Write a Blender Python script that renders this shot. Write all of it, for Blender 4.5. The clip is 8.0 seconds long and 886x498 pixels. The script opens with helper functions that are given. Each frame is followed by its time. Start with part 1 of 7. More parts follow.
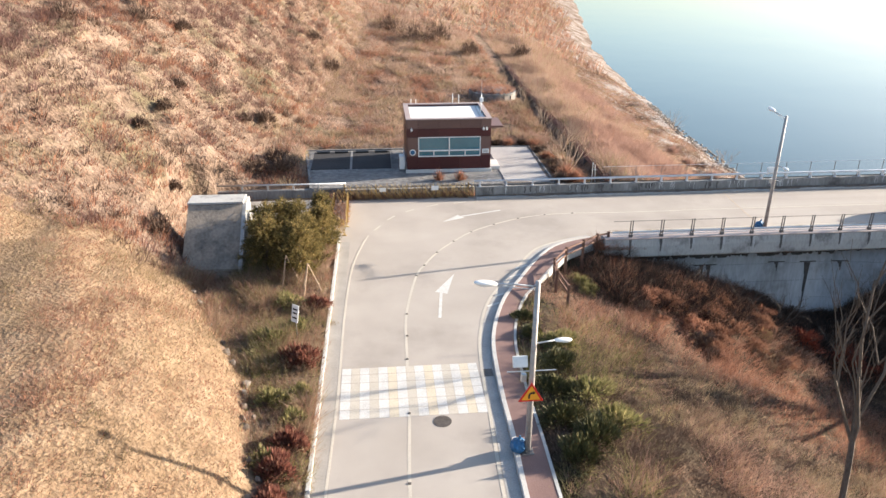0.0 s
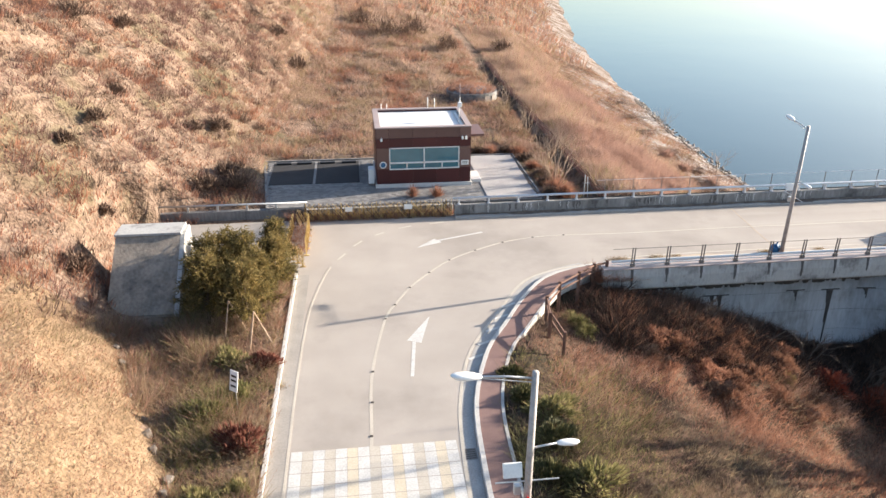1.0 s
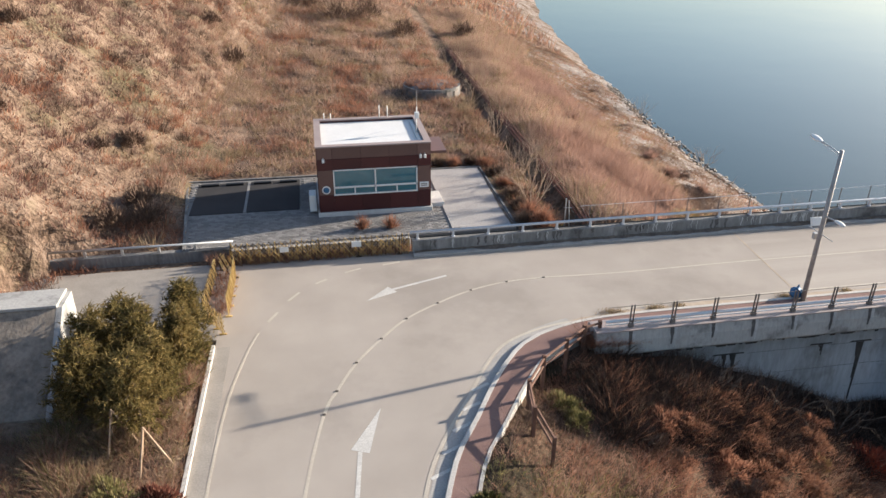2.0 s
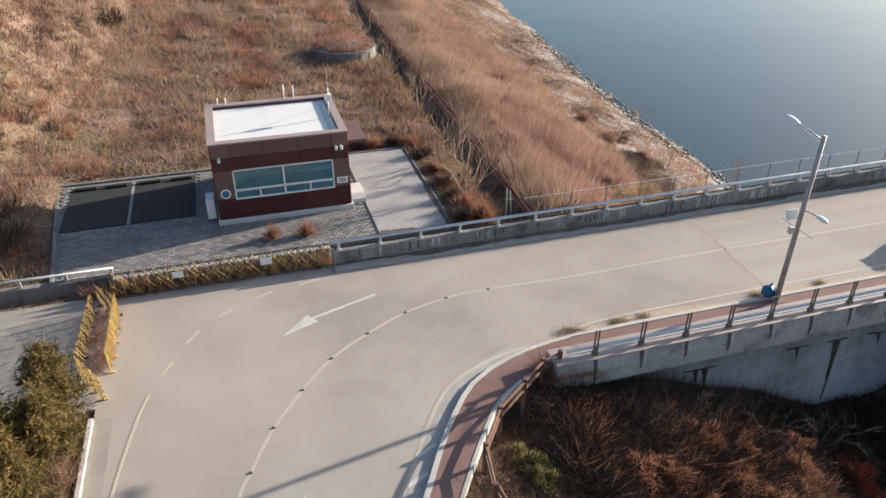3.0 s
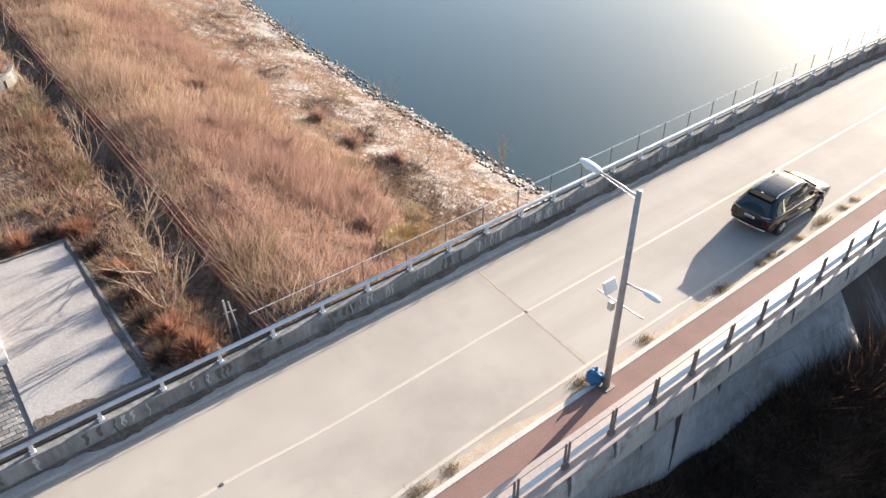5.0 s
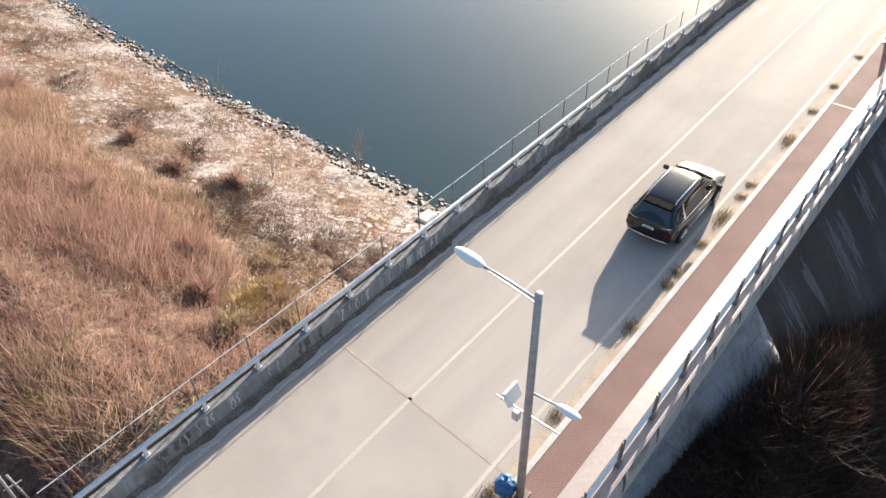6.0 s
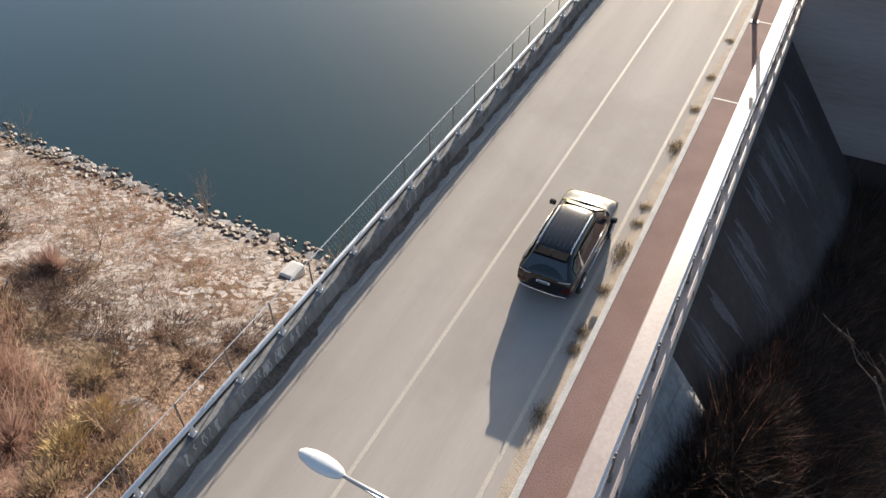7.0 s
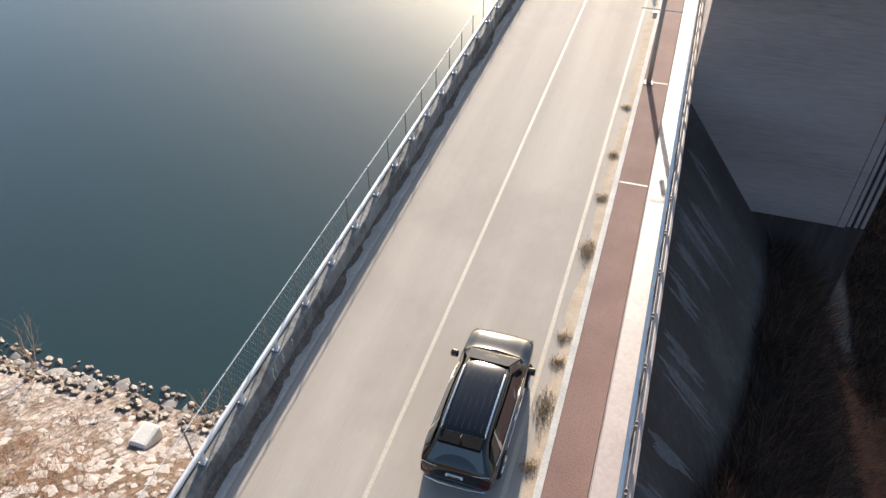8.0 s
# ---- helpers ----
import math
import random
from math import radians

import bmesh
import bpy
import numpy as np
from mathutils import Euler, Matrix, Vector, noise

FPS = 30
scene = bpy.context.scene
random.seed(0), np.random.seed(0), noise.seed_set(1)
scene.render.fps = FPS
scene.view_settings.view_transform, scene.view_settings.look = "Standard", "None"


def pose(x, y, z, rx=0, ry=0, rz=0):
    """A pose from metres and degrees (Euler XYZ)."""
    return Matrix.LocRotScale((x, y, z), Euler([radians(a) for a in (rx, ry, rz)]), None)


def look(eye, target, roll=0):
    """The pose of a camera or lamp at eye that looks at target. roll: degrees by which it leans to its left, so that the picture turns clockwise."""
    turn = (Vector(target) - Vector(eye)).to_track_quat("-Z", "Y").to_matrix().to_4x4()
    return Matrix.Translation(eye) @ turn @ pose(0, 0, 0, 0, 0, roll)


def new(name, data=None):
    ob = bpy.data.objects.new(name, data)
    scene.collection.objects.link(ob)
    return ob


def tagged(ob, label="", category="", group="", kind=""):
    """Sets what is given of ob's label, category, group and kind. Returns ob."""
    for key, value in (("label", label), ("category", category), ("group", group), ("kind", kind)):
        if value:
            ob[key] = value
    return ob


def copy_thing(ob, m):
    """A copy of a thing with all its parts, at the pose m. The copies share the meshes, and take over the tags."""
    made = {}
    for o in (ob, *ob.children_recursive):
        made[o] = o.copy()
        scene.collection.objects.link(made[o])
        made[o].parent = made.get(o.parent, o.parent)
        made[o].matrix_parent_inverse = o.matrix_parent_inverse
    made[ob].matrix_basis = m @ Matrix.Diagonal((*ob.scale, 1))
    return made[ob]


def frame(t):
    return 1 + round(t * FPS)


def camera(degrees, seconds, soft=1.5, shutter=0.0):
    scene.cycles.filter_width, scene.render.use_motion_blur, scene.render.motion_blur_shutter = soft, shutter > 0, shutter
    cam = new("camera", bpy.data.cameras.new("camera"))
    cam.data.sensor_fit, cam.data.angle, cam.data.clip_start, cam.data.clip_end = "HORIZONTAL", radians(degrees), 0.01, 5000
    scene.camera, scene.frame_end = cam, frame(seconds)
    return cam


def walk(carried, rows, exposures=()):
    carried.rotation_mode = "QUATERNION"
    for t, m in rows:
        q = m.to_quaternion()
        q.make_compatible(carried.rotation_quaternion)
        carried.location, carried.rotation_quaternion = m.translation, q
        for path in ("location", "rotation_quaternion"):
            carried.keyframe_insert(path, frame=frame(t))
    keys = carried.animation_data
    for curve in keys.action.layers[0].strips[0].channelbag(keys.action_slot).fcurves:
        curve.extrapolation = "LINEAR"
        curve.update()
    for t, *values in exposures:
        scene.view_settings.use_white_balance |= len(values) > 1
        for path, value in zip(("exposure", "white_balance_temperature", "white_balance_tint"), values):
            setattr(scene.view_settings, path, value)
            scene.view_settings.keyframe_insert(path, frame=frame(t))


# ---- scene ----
cam = camera(62.8, 8.0)
PATH = [
    (0, (-1.758, 2.375, 17.693), (-1.583, 4.197, 16.888), 0.3),
    (0.5, (-1.417, 5.183, 17.49), (-1.222, 6.994, 16.664), 0.3),
    (1, (-0.766, 8.681, 17.341), (-0.54, 10.488, 16.513), 0.3),
    (1.5, (0.107, 13.0, 17.402), (0.368, 14.795, 16.559), 0.3),
    (3, (1.949, 23.253, 17.887), (2.446, 24.89, 16.851), 0.3),
    (3.5, (2.595, 25.419, 17.842), (3.223, 26.975, 16.754), 0.1),
    (4, (3.726, 27.722, 17.753), (4.492, 29.202, 16.647), 0.0),
    (4.2, (4.501, 28.764, 17.73), (5.313, 30.211, 16.612), -0.2),
    (5.3, (10.401, 35.235, 17.763), (11.443, 36.431, 16.546), -1.2),
    (5.5, (11.467, 36.214, 17.74), (12.544, 37.349, 16.494), -1.4),
    (6, (13.874, 38.157, 17.64), (15.024, 39.136, 16.329), -1.4),
    (6.5, (16.166, 39.577, 17.501), (17.376, 40.408, 16.142), -1.6),
    (7, (18.761, 40.705, 17.152), (20.042, 41.41, 15.787), -1.3),
    (7.5, (21.725, 41.796, 16.948), (23.079, 42.384, 15.599), -0.9),
    (8, (24.924, 42.793, 16.724), (26.348, 43.268, 15.403), -0.4),
]
walk(cam, [(t, look(eye, target, roll)) for t, eye, target, roll in PATH],
     exposures=[(0, 1.78), (0.5, 1.8), (1.0, 1.76), (1.5, 1.5), (3.0, 1.17), (4.0, 1.15), (5.5, 1.96), (6.0, 1.67), (6.5, 1.42), (7, 1.12), (7.5, 1.14), (8, 1.43)])
# ---------------------------------------------------------------- light
SUN_AZ, SUN_EL = 10.6, 16.2          # degrees from +x towards +y, and height
sun = new("sun", bpy.data.lights.new("sun", "SUN"))
sun.data.energy, sun.data.angle, sun.data.color = 5.0, radians(0.55), (1.0, 0.88, 0.74)
S = Vector((math.cos(radians(SUN_AZ)) * math.cos(radians(SUN_EL)), math.sin(radians(SUN_AZ)) * math.cos(radians(SUN_EL)), math.sin(radians(SUN_EL))))
sun.matrix_world = look(S * 200, (0, 0, 0))
world = bpy.data.worlds.new("world")
scene.world = world
world.use_nodes = True
wt = world.node_tree
sky = wt.nodes.new("ShaderNodeTexSky")
sky.sky_type, sky.sun_disc = "NISHITA", False
sky.sun_elevation, sky.sun_rotation = radians(SUN_EL), radians(90 - SUN_AZ)
sky.air_density, sky.dust_density, sky.ozone_density = 1.0, 1.7, 1.8
wt.links.new(sky.outputs[0], wt.nodes["Background"].inputs[0])
wt.nodes["Background"].inputs[1].default_value = 0.1


# ---------------------------------------------------------------- materials
def ramp(nt, stops):
    r = nt.nodes.new("ShaderNodeValToRGB")
    e = r.color_ramp.elements
    while len(e) < len(stops):
        e.new(0.5)
    for k, (p, c) in zip(e, stops):
        k.position, k.color = p, (*c, 1)
    return r


def mat(name, stops, scale=1.0, fine=12.0, rough=0.8, metal=0.0, bump=0.2, vary="", stretch=(1, 1, 1), mix=0.5, spec=0.4, second=None, coat=0.0, deep=0.05, leaf=0.0):
    """A surface with two scales of noise: stops colour the large one, the fine one mottles it and gives relief.
    vary: 'island' or 'object' shifts the brightness from piece to piece. second: (stops, scale, low, high), patches of another tone."""
    m = bpy.data.materials.new(name)
    m.use_nodes = True
    nt = m.node_tree
    b = nt.nodes["Principled BSDF"]
    co = nt.nodes.new("ShaderNodeTexCoord")
    mp = nt.nodes.new("ShaderNodeMapping")
    mp.inputs["Scale"].default_value = stretch
    nt.links.new(co.outputs["Object"], mp.inputs[0])
    n1, n2 = nt.nodes.new("ShaderNodeTexNoise"), nt.nodes.new("ShaderNodeTexNoise")
    for n, s, d in ((n1, scale, 5), (n2, fine, 4)):
        n.inputs["Scale"].default_value, n.inputs["Detail"].default_value = s, d
        nt.links.new(mp.outputs[0], n.inputs["Vector"])
    blend = nt.nodes.new("ShaderNodeMix")
    blend.data_type = "FLOAT"
    blend.inputs[0].default_value = mix
    nt.links.new(n1.outputs[0], blend.inputs[2])
    nt.links.new(n2.outputs[0], blend.inputs[3])
    fac = blend.outputs[0]
    if vary:
        src = nt.nodes.new("ShaderNodeNewGeometry").outputs["Random Per Island"] if vary == "island" else nt.nodes.new("ShaderNodeObjectInfo").outputs["Random"]
        k = nt.nodes.new("ShaderNodeMix")
        k.data_type = "FLOAT"
        k.inputs[0].default_value = 0.25 if vary == "island" else 0.4
        nt.links.new(fac, k.inputs[2])
        nt.links.new(src, k.inputs[3])
        fac = k.outputs[0]
    r = ramp(nt, stops)
    nt.links.new(fac, r.inputs[0])
    colour = r.outputs[0]
    if second:
        stops2, scale2, low, high = second
        n3 = nt.nodes.new("ShaderNodeTexNoise")
        n3.inputs["Scale"].default_value, n3.inputs["Detail"].default_value, n3.inputs["Roughness"].default_value = scale2, 6, 0.62
        nt.links.new(co.outputs["Object"], n3.inputs["Vector"])
        edge = nt.nodes.new("ShaderNodeMapRange")
        edge.inputs[1].default_value, edge.inputs[2].default_value = low, high
        nt.links.new(n3.outputs[0], edge.inputs[0])
        r2 = ramp(nt, stops2)
        nt.links.new(fac, r2.inputs[0])
        mx = nt.nodes.new("ShaderNodeMix")
        mx.data_type = "RGBA"
        nt.links.new(edge.outputs[0], mx.inputs[0])
        nt.links.new(colour, mx.inputs[6])
        nt.links.new(r2.outputs[0], mx.inputs[7])
        colour = mx.outputs[2]
    nt.links.new(colour, b.inputs["Base Color"])
    b.inputs["Roughness"].default_value, b.inputs["Metallic"].default_value = rough, metal
    b.inputs["Specular IOR Level"].default_value = spec
    b.inputs["Coat Weight"].default_value = coat
    if leaf:
        tr, ms = nt.nodes.new("ShaderNodeBsdfTranslucent"), nt.nodes.new("ShaderNodeMixShader")
        nt.links.new(colour, tr.inputs["Color"])
        ms.inputs[0].default_value = leaf
        nt.links.new(b.outputs[0], ms.inputs[1])
        nt.links.new(tr.outputs[0], ms.inputs[2])
        nt.links.new(ms.outputs[0], nt.nodes["Material Output"].inputs["Surface"])
    if bump:
        bp = nt.nodes.new("ShaderNodeBump")
        bp.inputs["Strength"].default_value, bp.inputs["Distance"].default_value = bump, deep
        nt.links.new(n2.outputs[0], bp.inputs["Height"])
        nt.links.new(bp.outputs[0], b.inputs["Normal"])
    return m


def tones(c, spread=0.35):
    return [(0.3, [v * (1 - spread) for v in c]), (0.7, [min(1, v * (1 + spread)) for v in c])]


ASPHALT = mat("asphalt", [(0.25, (0.305, 0.272, 0.238)), (0.5, (0.36, 0.322, 0.285)), (0.75, (0.41, 0.37, 0.328))], 0.35, 45, 0.9, bump=0.15, mix=0.35, spec=0.1, second=([(0.3, (0.272, 0.242, 0.214)), (0.7, (0.335, 0.3, 0.266))], 0.12, 0.5, 0.62))
ASPHALT_DAM = mat("wheel_worn_asphalt", [(0.3, (0.3, 0.268, 0.235)), (0.5, (0.355, 0.318, 0.282)), (0.7, (0.405, 0.366, 0.325))], 0.9, 45, 0.85, bump=0.12, mix=0.25, spec=0.2, stretch=(0.035, 0.8, 1), second=([(0.3, (0.285, 0.253, 0.224)), (0.7, (0.345, 0.309, 0.274))], 0.12, 0.5, 0.62))
CONCRETE = mat("concrete", [(0.25, (0.27, 0.265, 0.255)), (0.5, (0.38, 0.375, 0.36)), (0.75, (0.46, 0.45, 0.43))], 0.8, 9, 0.88, bump=0.25, second=([(0.3, (0.12, 0.118, 0.112)), (0.7, (0.25, 0.245, 0.235))], 0.9, 0.52, 0.68), stretch=(1, 1, 0.35))
CONCRETE_OLD = mat("weathered_concrete", [(0.25, (0.2, 0.195, 0.185)), (0.5, (0.33, 0.325, 0.315)), (0.75, (0.42, 0.415, 0.4))], 0.5, 6, 0.9, bump=0.3, second=([(0.3, (0.05, 0.048, 0.045)), (0.7, (0.16, 0.155, 0.15))], 0.45, 0.56, 0.7), stretch=(1, 1, 0.16))
CONCRETE_WALL = mat("streaked_wall_concrete", [(0.3, (0.210, 0.205, 0.200)), (0.5, (0.298, 0.294, 0.291)), (0.7, (0.361, 0.358, 0.356))], 0.5, 6, 0.9, bump=0.25, second=([(0.3, (0.13, 0.122, 0.113)), (0.7, (0.23, 0.22, 0.205))], 0.35, 0.52, 0.68), stretch=(1, 1, 0.2))
CONCRETE_DARK = mat("dark_dam_concrete", [(0.25, (0.021, 0.016, 0.015)), (0.5, (0.040, 0.033, 0.032)), (0.75, (0.092, 0.083, 0.084))], 0.35, 4, 0.85, bump=0.3, stretch=(1, 1, 0.12), mix=0.3)
# black of the run-off marks, also of the shadow painted under the crest beam
STAIN_AND_SHADE = mat("black_runoff_and_gap_shade", tones((0.05, 0.045, 0.042), 0.4), 2, 10, 0.9, bump=0.1)
STAIN_SOFT = mat("grey_wash_stain", tones((0.095, 0.09, 0.088), 0.4), 2, 10, 0.9, bump=0.1)
CONCRETE_STAIN = mat("stained_parapet_concrete", [(0.25, (0.11, 0.108, 0.105)), (0.5, (0.19, 0.187, 0.182)), (0.75, (0.31, 0.305, 0.3))], 0.7, 7, 0.9, bump=0.3, second=([(0.3, (0.04, 0.038, 0.037)), (0.7, (0.1, 0.098, 0.096))], 0.6, 0.5, 0.66), stretch=(1, 1, 0.25))
EDGE_STRIP = mat("dark_brown_edge_strip", [(0.3, (0.05, 0.038, 0.03)), (0.5, (0.11, 0.088, 0.072)), (0.7, (0.2, 0.165, 0.135))], 1.6, 12, 0.95, bump=0.6)
PALE_STAIN = mat("white_lime_stain", tones((0.42, 0.42, 0.41), 0.3), 2, 10, 0.9, bump=0.1)
SAND = mat("roadside_sand", [(0.3, (0.3, 0.24, 0.18)), (0.7, (0.46, 0.38, 0.3))], 2, 20, 0.95, bump=0.3)
GRAVEL = mat("grey_gravel", tones((0.3, 0.28, 0.26), 0.3), 0.8, 9, 0.95, bump=0.4)
PARAPET = mat("worn_pinkish_coping", [(0.25, (0.224, 0.173, 0.159)), (0.5, (0.299, 0.238, 0.220)), (0.75, (0.365, 0.304, 0.279))], 0.9, 9, 0.5, bump=0.06, spec=1.0, second=([(0.3, (0.2, 0.16, 0.145)), (0.7, (0.3, 0.25, 0.23))], 0.7, 0.58, 0.72))
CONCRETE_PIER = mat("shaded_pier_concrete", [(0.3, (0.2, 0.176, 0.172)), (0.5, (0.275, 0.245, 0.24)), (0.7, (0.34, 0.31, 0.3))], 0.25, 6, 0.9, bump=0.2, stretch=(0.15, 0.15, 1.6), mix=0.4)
LIME = mat("pale_lime_streak", tones((0.1, 0.095, 0.1), 0.5), 1.2, 8, 0.9, bump=0.15, stretch=(2, 1, 0.2))
CHANNEL = mat("worn_channel_concrete", tones((0.29, 0.265, 0.236), 0.2), 1.2, 14, 0.88, bump=0.15)
HEADWALL = mat("brown_grey_headwall", [(0.3, (0.172, 0.142, 0.111)), (0.5, (0.267, 0.224, 0.180)), (0.7, (0.344, 0.296, 0.240))], 0.6, 7, 0.9, bump=0.3, second=([(0.3, (0.07, 0.062, 0.055)), (0.7, (0.15, 0.137, 0.122))], 0.5, 0.5, 0.66), stretch=(1, 1, 0.5))
FORECOURT = mat("stained_forecourt_concrete", [(0.3, (0.242, 0.228, 0.221)), (0.5, (0.322, 0.306, 0.297)), (0.7, (0.388, 0.374, 0.364))], 0.6, 10, 0.88, bump=0.15, second=([(0.3, (0.170, 0.157, 0.145)), (0.7, (0.272, 0.255, 0.234))], 0.6, 0.58, 0.72))
CONCRETE_PALE = mat("pale_concrete", tones((0.56, 0.545, 0.52), 0.2), 1.2, 16, 0.85, bump=0.15)
KERB = mat("kerb_concrete", tones((0.44, 0.425, 0.4), 0.25), 1.5, 18, 0.85, bump=0.2)
GUTTER = mat("gutter_concrete", tones((0.33, 0.315, 0.295), 0.25), 1.2, 14, 0.85, bump=0.15)
WALKWAY = mat("red_walkway", [(0.3, (0.147, 0.089, 0.077)), (0.5, (0.192, 0.116, 0.101)), (0.7, (0.237, 0.154, 0.136))], 0.6, 22, 0.9, bump=0.2, second=([(0.3, (0.25, 0.2, 0.18)), (0.7, (0.34, 0.28, 0.25))], 0.5, 0.74, 0.86))
PAINT_WHITE = mat("worn_white_paint", [(0.3, (0.378, 0.365, 0.342)), (0.6, (0.558, 0.544, 0.513))], 1.5, 14, 0.7, bump=0.1, mix=0.6)
PAINT_YELLOW = mat("worn_yellow_paint", [(0.3, (0.42, 0.365, 0.28)), (0.6, (0.55, 0.475, 0.36))], 1.5, 14, 0.7, bump=0.1, mix=0.6)
PAINT_CENTRE = mat("faded_cream_paint", [(0.3, (0.36, 0.32, 0.265)), (0.6, (0.465, 0.42, 0.355))], 1.0, 14, 0.75, bump=0.1, mix=0.6)
SOIL = mat("dry_ground", [(0.36, (0.08, 0.054, 0.039)), (0.5, (0.165, 0.114, 0.084)), (0.64, (0.25, 0.185, 0.142))], 0.7, 4.5, 0.95, bump=0.9, spec=0.1, deep=0.2, second=([(0.3, (0.08, 0.06, 0.036)), (0.7, (0.175, 0.145, 0.09))], 0.2, 0.52, 0.66))
STRAW = mat("straw_ground", [(0.36, (0.129, 0.084, 0.052)), (0.5, (0.202, 0.139, 0.088)), (0.64, (0.267, 0.194, 0.129))], 0.7, 6, 0.95, bump=0.9, spec=0.1, deep=0.15, second=([(0.3, (0.112, 0.072, 0.046)), (0.7, (0.206, 0.139, 0.092))], 0.16, 0.5, 0.68))
# ground tones lowered so that the colour carries the valley's shade
SLOPE = mat("shade_dark_slope_ground", [(0.36, (0.034, 0.022, 0.015)), (0.5, (0.075, 0.050, 0.034)), (0.64, (0.128, 0.088, 0.060))], 0.6, 4, 0.95, bump=0.9, spec=0.1, deep=0.2, second=([(0.3, (0.03, 0.024, 0.016)), (0.7, (0.065, 0.055, 0.035))], 0.25, 0.5, 0.62))
BANK = mat("stony_bank_ground", [(0.3, (0.097, 0.071, 0.058)), (0.45, (0.182, 0.147, 0.127)), (0.58, (0.294, 0.257, 0.236)), (0.7, (0.387, 0.356, 0.338))], 1.1, 5, 0.95, bump=1.0, spec=0.1, deep=0.2, stretch=(0.6, 1.4, 1), second=([(0.3, (0.075, 0.050, 0.037)), (0.7, (0.167, 0.119, 0.088))], 0.3, 0.46, 0.58))
GRASS = mat("dry_grass", [(0.35, (0.231, 0.137, 0.102)), (0.5, (0.314, 0.193, 0.146)), (0.65, (0.392, 0.259, 0.204))], 0.8, 3.5, 0.85, bump=0, vary="island", spec=0.15, leaf=0.45)
GRASS_PALE = mat("pale_straw", [(0.35, (0.236, 0.167, 0.104)), (0.5, (0.299, 0.223, 0.144)), (0.65, (0.347, 0.270, 0.182))], 0.8, 3.5, 0.85, bump=0, vary="island", spec=0.15, leaf=0.45)
GRASS_RUST = mat("rust_brown_grass", [(0.35, (0.203, 0.095, 0.062)), (0.5, (0.311, 0.153, 0.101)), (0.65, (0.427, 0.233, 0.159))], 0.8, 3.5, 0.85, bump=0, vary="island", spec=0.15, leaf=0.45)
HILL_GRASS = mat("brown_hill_grass", [(0.35, (0.123, 0.069, 0.058)), (0.5, (0.174, 0.100, 0.084)), (0.65, (0.232, 0.142, 0.123))], 0.8, 3.5, 0.85, bump=0, vary="island", spec=0.15, leaf=0.4)
GRASS_LIGHT = mat("bleached_tall_grass", [(0.35, (0.322, 0.219, 0.163)), (0.5, (0.407, 0.289, 0.222)), (0.65, (0.469, 0.350, 0.283))], 0.8, 3.5, 0.85, bump=0, vary="island", spec=0.15, leaf=0.5)
REED = mat("pinkish_reeds", [(0.35, (0.233, 0.139, 0.109)), (0.5, (0.317, 0.198, 0.157)), (0.65, (0.393, 0.266, 0.221))], 0.8, 3.5, 0.85, bump=0, vary="island", spec=0.15, leaf=0.45)
GRASS_GREEN = mat("green_weeds", [(0.35, (0.085, 0.088, 0.034)), (0.5, (0.205, 0.185, 0.078)), (0.65, (0.37, 0.31, 0.155))], 0.8, 3.5, 0.8, bump=0, vary="island", spec=0.2, leaf=0.45)
PINE = mat("pine_needles", [(0.35, (0.060, 0.053, 0.019)), (0.5, (0.153, 0.121, 0.045)), (0.65, (0.306, 0.222, 0.092))], 0.8, 4, 0.75, bump=0, vary="island", spec=0.2, leaf=0.45)
RED_LEAF = mat("wine_red_leaves", [(0.35, (0.08, 0.03, 0.024)), (0.5, (0.19, 0.075, 0.056)), (0.65, (0.32, 0.16, 0.11))], 0.8, 4, 0.75, bump=0, vary="island", spec=0.2, leaf=0.45)
TWIG = mat("bare_twigs", [(0.25, (0.210, 0.140, 0.098)), (0.5, (0.378, 0.280, 0.203)), (0.75, (0.560, 0.448, 0.336))], 2, 8, 0.9, bump=0, vary="island", spec=0.1)
BARK = mat("bark", [(0.3, (0.06, 0.045, 0.035)), (0.7, (0.17, 0.13, 0.1))], 3, 20, 0.95, bump=0.6, stretch=(1, 1, 0.3))
STONE = mat("pale_granite", [(0.3, (0.189, 0.167, 0.156)), (0.5, (0.268, 0.243, 0.231)), (0.7, (0.335, 0.312, 0.303))], 1.2, 9, 0.9, bump=0.5, vary="island")
STONE_OBJ = mat("pale_granite_block", [(0.3, (0.189, 0.167, 0.155)), (0.5, (0.268, 0.243, 0.231)), (0.7, (0.335, 0.313, 0.302))], 1.2, 9, 0.9, bump=0.5, vary="object")
STONE_BROWN = mat("brown_grey_boulder", [(0.3, (0.096, 0.077, 0.064)), (0.5, (0.137, 0.114, 0.096)), (0.7, (0.182, 0.157, 0.136))], 1.2, 9, 0.9, bump=0.5, vary="object")
STONE_WET = mat("dark_wet_stone", tones((0.12, 0.1, 0.085), 0.5), 1.2, 9, 0.6, bump=0.5, vary="island")
STEEL = mat("galvanised_steel", tones((0.5, 0.51, 0.52), 0.15), 2, 20, 0.45, 0.7, bump=0.08)
RAIL = mat("pale_grey_rail_paint", tones((0.6, 0.61, 0.63), 0.15), 1.5, 14, 0.5, 0.2, bump=0.08, second=([(0.3, (0.28, 0.27, 0.26)), (0.7, (0.4, 0.39, 0.38))], 1.4, 0.6, 0.7))
POLE = mat("weathered_pole_steel", tones((0.36, 0.335, 0.32), 0.3), 3, 20, 0.6, 0.3, bump=0.15)
STEEL_DARK = mat("weathered_steel", tones((0.2, 0.18, 0.165), 0.4), 3, 20, 0.6, 0.5, bump=0.15)
